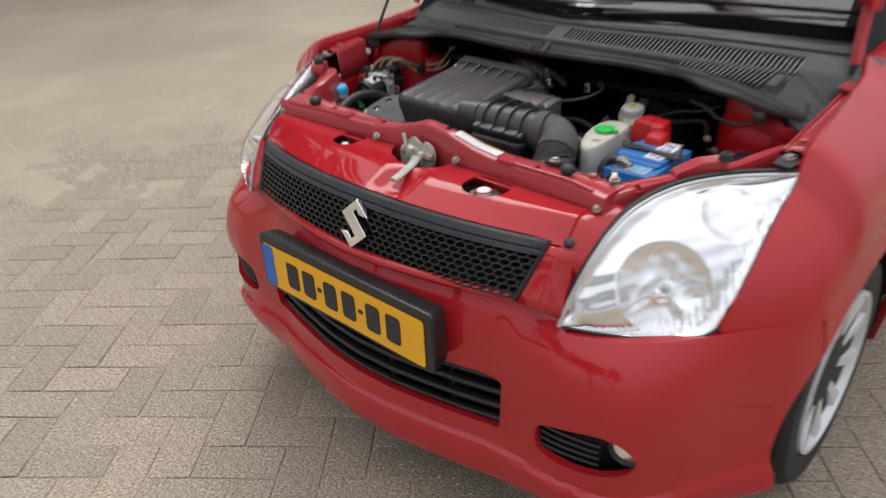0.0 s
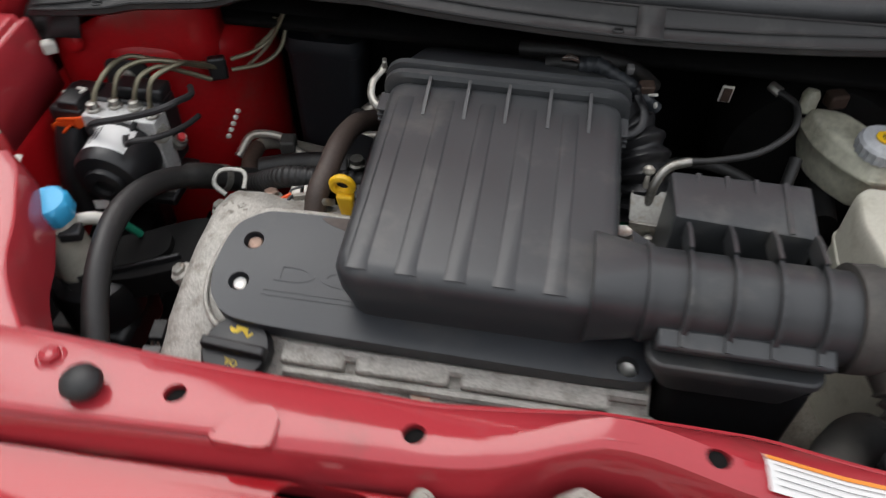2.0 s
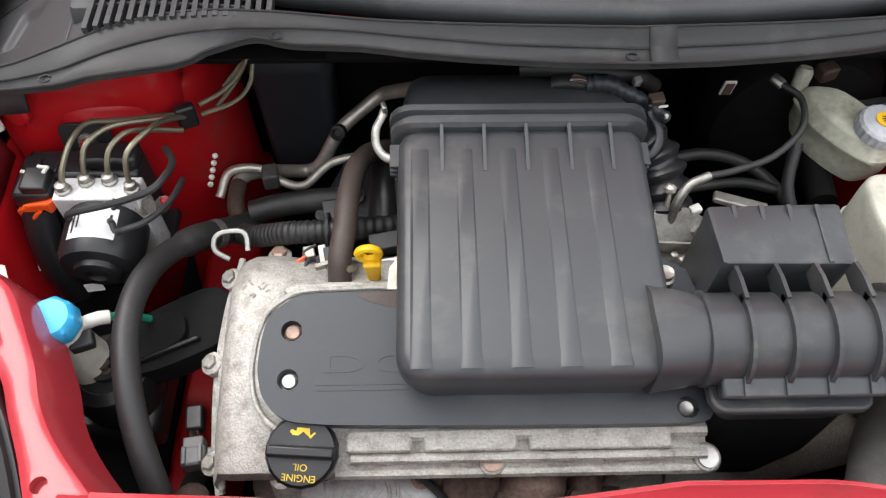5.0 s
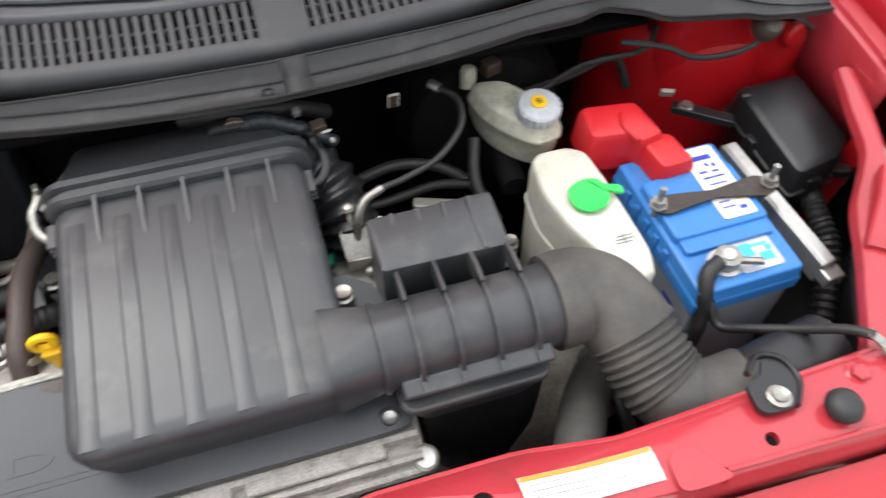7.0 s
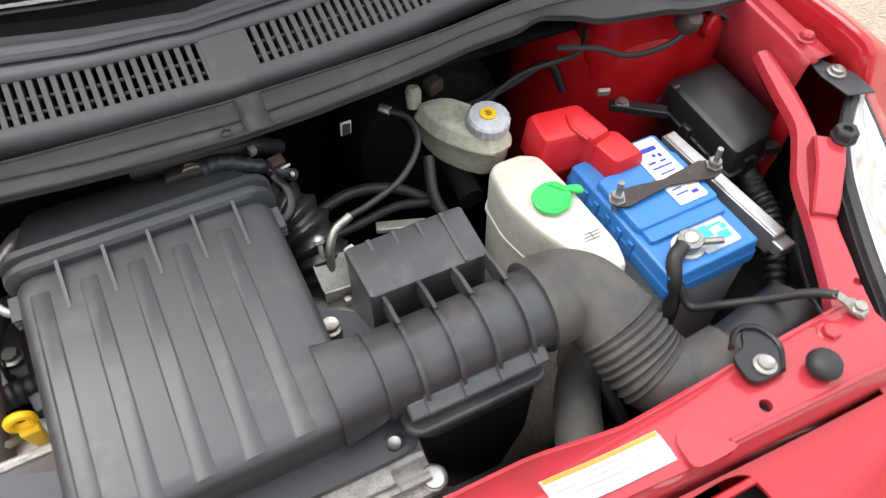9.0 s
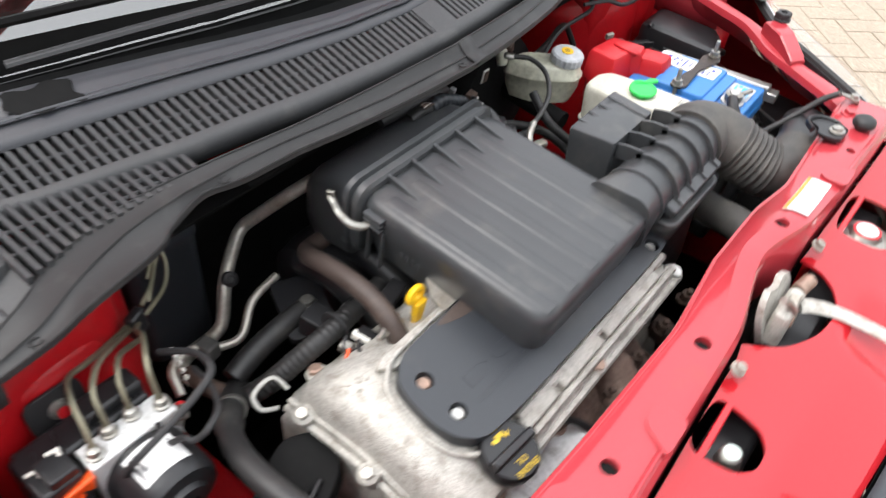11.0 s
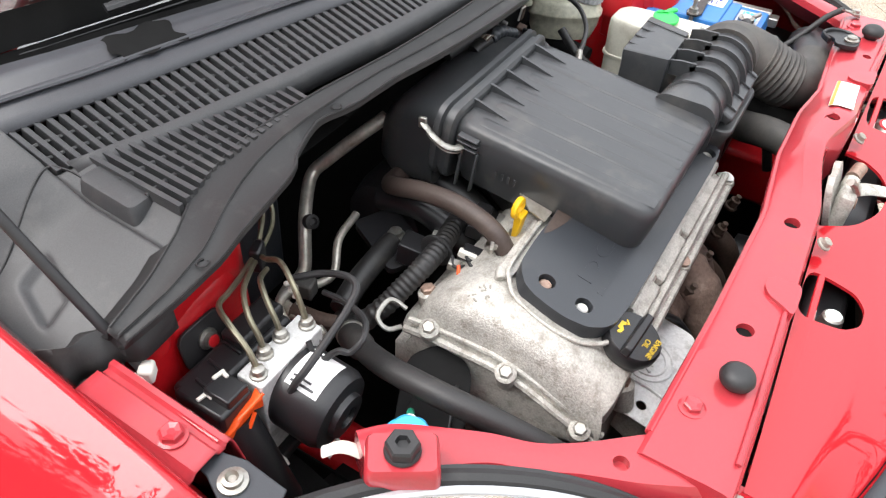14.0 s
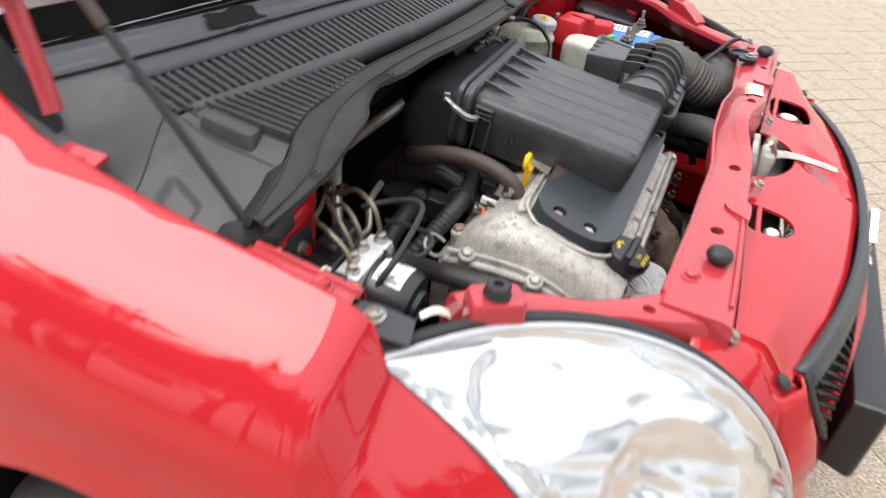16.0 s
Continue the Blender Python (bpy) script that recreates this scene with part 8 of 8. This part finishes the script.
plug = part("plug_shell", tube([(-0.070, 0.712, 0.880), (-0.058, 0.710, 0.884), (-0.038, 0.707, 0.884)], lambda t: 0.010 - 0.0015 * t, 12, 6, squash=0.8), HOSE, loom, "open connector shell")
for k in range(6):
    part("wire", tube([(-0.056 + 0.001 * k, 0.700 + 0.0022 * k, 0.8925), (-0.046, 0.698 + 0.0026 * k, 0.8955 - 0.0007 * k), (-0.034, 0.702 + 0.001 * k, 0.889)], 0.0013, 6, 4), (RUST, WHITE_CLIP, RUSTY_BOLT, RUST_BROWN, PIPE, RUST_BROWN)[k], plug)
for x, y, z, mt, sz in ((0.034, 0.694, 0.874, RUST, (0.016, 0.012, 0.010)), (0.042, 0.690, 0.868, WHITE_CLIP, (0.011, 0.003, 0.003)), (0.046, 0.684, 0.860, WHITE_CLIP, (0.004, 0.005, 0.006)), (0.016, 0.712, 0.882, CONNECTOR, (0.008, 0.008, 0.010)), (-0.02, 0.73, 0.872, BLACK, (0.06, 0.022, 0.018))):
    part("connector", box(sz, T((x, y, z)) @ RZ(10) @ RX(15)), mt, loom, bevel=0.0015)
tag = part("tag", box((0.013, 0.003, 0.022), T((0.125, 0.735, 0.850)) @ RX(10)), WHITE_CLIP, loom, "small framed tag", bevel=0.001)
part("tag_field", box((0.009, 0.003, 0.018), T((0.125, 0.7335, 0.850)) @ RX(10)), RUST, tag)
for k, pts in enumerate(([(0.05, 0.700, 0.765), (0.12, 0.712, 0.770), (0.18, 0.700, 0.755), (0.215, 0.655, 0.735), (0.215, 0.58, 0.70)], [(0.09, 0.625, 0.755), (0.120, 0.622, 0.760), (0.145, 0.605, 0.750), (0.15, 0.575, 0.72)], [(0.05, 0.680, 0.745), (0.10, 0.690, 0.735), (0.16, 0.690, 0.745), (0.20, 0.675, 0.750)], [(0.0, 0.60, 0.78), (0.02, 0.59, 0.76), (0.035, 0.555, 0.75), (0.03, 0.53, 0.73)], [(0.21, 0.70, 0.80), (0.20, 0.66, 0.77), (0.215, 0.62, 0.74)])):
    h = thing("small_hose", "black rubber hose over the gearbox", "hose", pts[0], group="small hoses")
    part("hose", tube(pts, (0.0070, 0.0065, 0.006, 0.0055, 0.0070)[k], 10), HOSE, h)
gear = thing("gearbox", "dirty aluminium gearbox below the intake duct", "gearbox", (0.2, 0.5, 0.3))
part("housing", loft([[V((0.06 + 0.3 * k, 0.53 + r * math.cos(q), 0.52 + r * 0.8 * math.sin(q))) for q in frange(0, math.tau, 20)[:-1]] for k, r in ((0, 0.16), (0.15, 0.165), (0.3, 0.13), (0.8, 0.10), (1.0, 0.08))]), CAST_DIRTY, gear, smooth=50)
part("selector", box((0.07, 0.05, 0.05), T((0.10, 0.62, 0.70)) @ RZ(20)), CAST_DIRTY, gear, bevel=0.008)
part("cable_arm", box((0.06, 0.014, 0.008), T((0.155, 0.66, 0.745)) @ RZ(-20)), PIPE, gear, bevel=0.002)
part("green_clip", box((0.045, 0.014, 0.008), T((0.026, 0.598, 0.775)) @ RZ(5) @ RY(-8)), TEAL, gear, "green plastic clip", bevel=0.003)
part("throttle_body", box((0.06, 0.05, 0.05), T((0.045, 0.575, 0.745))), CAST_DIRTY, gear, bevel=0.006)
for x, y, z in ((0.016, 0.506, 0.838), (0.030, 0.555, 0.765), (0.045, 0.59, 0.775), (0.01, 0.57, 0.76), (0.225, 0.60, 0.72)):
    part("bolt", turned([(0.010, -0.02), (0.010, 0), (0.0075, 0.001), (0.0075, 0.007), (0.004, 0.006)], T((x, y, z)), 12), STEEL, gear)
lower_hose = thing("radiator_hose", "dusty black lower radiator hose", "hose", (0.21, 0.38, 0.6))
part("hose", tube([(0.285, 0.455, 0.650), (0.268, 0.430, 0.690), (0.243, 0.405, 0.718), (0.222, 0.380, 0.730), (0.204, 0.352, 0.742), (0.188, 0.325, 0.748), (0.178, 0.300, 0.745)], 0.024, 16), HOSE_DUSTY, lower_hose)
part("thin_pipe", tube([(0.255, 0.43, 0.72), (0.262, 0.39, 0.715), (0.268, 0.35, 0.69), (0.27, 0.33, 0.64)], 0.008, 10), HOSE, lower_hose)
fan = thing("radiator_fan", "black radiator fan shroud behind the cross member", "fan", (0.0, 0.28, 0.35))
part("shroud", box((0.60, 0.02, 0.38), T((0.0, 0.262, 0.55))), DARK, fan, bevel=0.01)
part("motor", turned([(0.05, 0), (0.055, 0.02), (0.05, 0.06), (0.02, 0.065)], aim((0.12, 0.27, 0.55), (0, 1, 0)), 24), BLACK, fan)
part("motor", turned([(0.05, 0), (0.055, 0.02), (0.05, 0.06), (0.02, 0.065)], aim((-0.3, 0.27, 0.55), (0, 1, 0)), 24), BLACK, fan)

# ---- cowl slats, one by one ----
slat_mesh = None
SLATS = []
for s in (-1, 1):
    x = 0.0 if s < 0 else 0.045
    while x < 0.566:
        SLATS.append(s * x)
        x += 0.0102
for x in SLATS:
    y0, y1 = lerp(SLOT0, abs(x)), lerp(SLOT1, abs(x))
    a, b = cowl_at(x, y0 - 0.002, -0.0008), cowl_at(x, y1 + 0.001, -0.0012)
    if slat_mesh is None:
        bmx = loft([[V((0.0029 * u * w, y, z)) for u, z, w in ((-1, -0.014, 1), (1, -0.014, 1), (1, -0.0006, 1), (0.85, 0.0, 1), (-0.85, 0.0, 1), (-1, -0.0006, 1))] for y in (0.0, 1.0)])
        slat_mesh = bpy.data.meshes.new("slat")
        bmesh.ops.recalc_face_normals(bmx, faces=bmx.faces)
        bmx.to_mesh(slat_mesh)
        bmx.free()
        slat_mesh.materials.append(COWL)
    ob = new("slat", slat_mesh)
    ob.parent = cowl
    d = b - a
    ob.matrix_basis = T(a) @ Matrix(((1, 0, 0, 0), (0, d.y, -d.z / d.length, 0), (0, d.z, d.y / d.length, 0), (0, 0, 0, 1)))

# ---- paving bricks ----
BL, BW = 0.230, 0.115
TURN_B = RZ(40)
brick_mesh = {}
for kind, (w, h) in (("a", (BL, BW)), ("b", (BW, BL))):
    g = 0.0045
    bmx = loft([[V((x, y, z)) for x, y in rounded(w - g - k, h - g - k, 0.004, 1)] for z, k in ((-0.03, 0), (-0.002, 0), (0.0, 0.004))])
    me = bpy.data.meshes.new("brick")
    bmesh.ops.recalc_face_normals(bmx, faces=bmx.faces)
    bmx.to_mesh(me)
    bmx.free()
    me.materials.append(BRICK)
    brick_mesh[kind] = me
rnd = random.Random(7)
rest = bmesh.new()
near = 0
CENTRE = V((-0.95, -0.25, 0))
cells = []
for i in range(-53, 54):
    for j in range(-53, 54):
        k = (i - j) % 4
        if k == 0:
            c, kind = V(((i + 1.0) * BW, (j + 0.5) * BW, 0)), "a"
        elif k == 2:
            c, kind = V(((i + 0.5) * BW, j * BW, 0)), "b"
        else:
            continue
        p = TURN_B @ c
        if (p - V((1.0, -0.9, 0))).length > 4.7 + 0.35 * math.sin(p.x * 2.1) + rnd.uniform(-0.35, 0.35) and p.x < 0.5:
            continue
        cells.append((p, kind))
cells.sort(key=lambda e: (e[0] - CENTRE).length)
for p, kind in cells:
    m = T((p.x, p.y, rnd.uniform(-0.0012, 0.0010) - 0.0065 * smoothstep(((p - V((1.0, -0.9, 0))).length - 3.0) / 1.9))) @ TURN_B @ RX(rnd.uniform(-0.5, 0.5)) @ RY(rnd.uniform(-0.5, 0.5)) @ RZ(rnd.uniform(-0.9, 0.9))
    if near < 290:
        ob = new("brick", brick_mesh[kind])
        ob.parent = ground
        ob.matrix_basis = m
        near += 1
    else:
        w, h = (BL, BW) if kind == "a" else (BW, BL)
        lo = [rest.verts.new(m @ V((x, y, -0.02))) for x, y in ((-w / 2 + 0.0012, -h / 2 + 0.0012), (w / 2 - 0.0012, -h / 2 + 0.0012), (w / 2 - 0.0012, h / 2 - 0.0012), (-w / 2 + 0.0012, h / 2 - 0.0012))]
        hi = [rest.verts.new(m @ V((x, y, 0.0))) for x, y in ((-w / 2 + 0.003, -h / 2 + 0.003), (w / 2 - 0.003, -h / 2 + 0.003), (w / 2 - 0.003, h / 2 - 0.003), (-w / 2 + 0.003, h / 2 - 0.003))]
        rest.faces.new(hi)
        for a in range(4):
            rest.faces.new((lo[a], lo[(a + 1) % 4], hi[(a + 1) % 4], hi[a]))
far_bricks = part("paving", rest, BRICK, ground, smooth=0)
far_bricks["kind"] = "stuff"

# loose grit lying on the bricks
rnd = random.Random(11)
verts, faces = [], []
for k in range(9000):
    a, d = rnd.uniform(0, math.tau), 3.0 * math.sqrt(rnd.random())
    c = V((-0.95 + d * math.cos(a), -0.6 + d * math.sin(a), 0.0))
    r = 0.0014 + 0.0032 * rnd.random() ** 2.5
    n = len(verts)
    for i in range(5):
        q = math.tau * i / 5 + a
        verts.append((c.x + r * math.cos(q) * rnd.uniform(0.7, 1.3), c.y + r * math.sin(q) * rnd.uniform(0.7, 1.3), -0.001))
    verts.append((c.x + r * rnd.uniform(-0.3, 0.3), c.y + r * rnd.uniform(-0.3, 0.3), r * rnd.uniform(0.6, 1.1)))
    faces += [(n + i, n + (i + 1) % 5, n + 5) for i in range(5)]
grit_mesh = bpy.data.meshes.new("grit")
grit_mesh.from_pydata(verts, [], faces)
grit_mesh.materials.append(GRIT)
grit = tagged(new("grit", grit_mesh), "loose pale grit lying on the brick paving", "grit", kind="stuff")
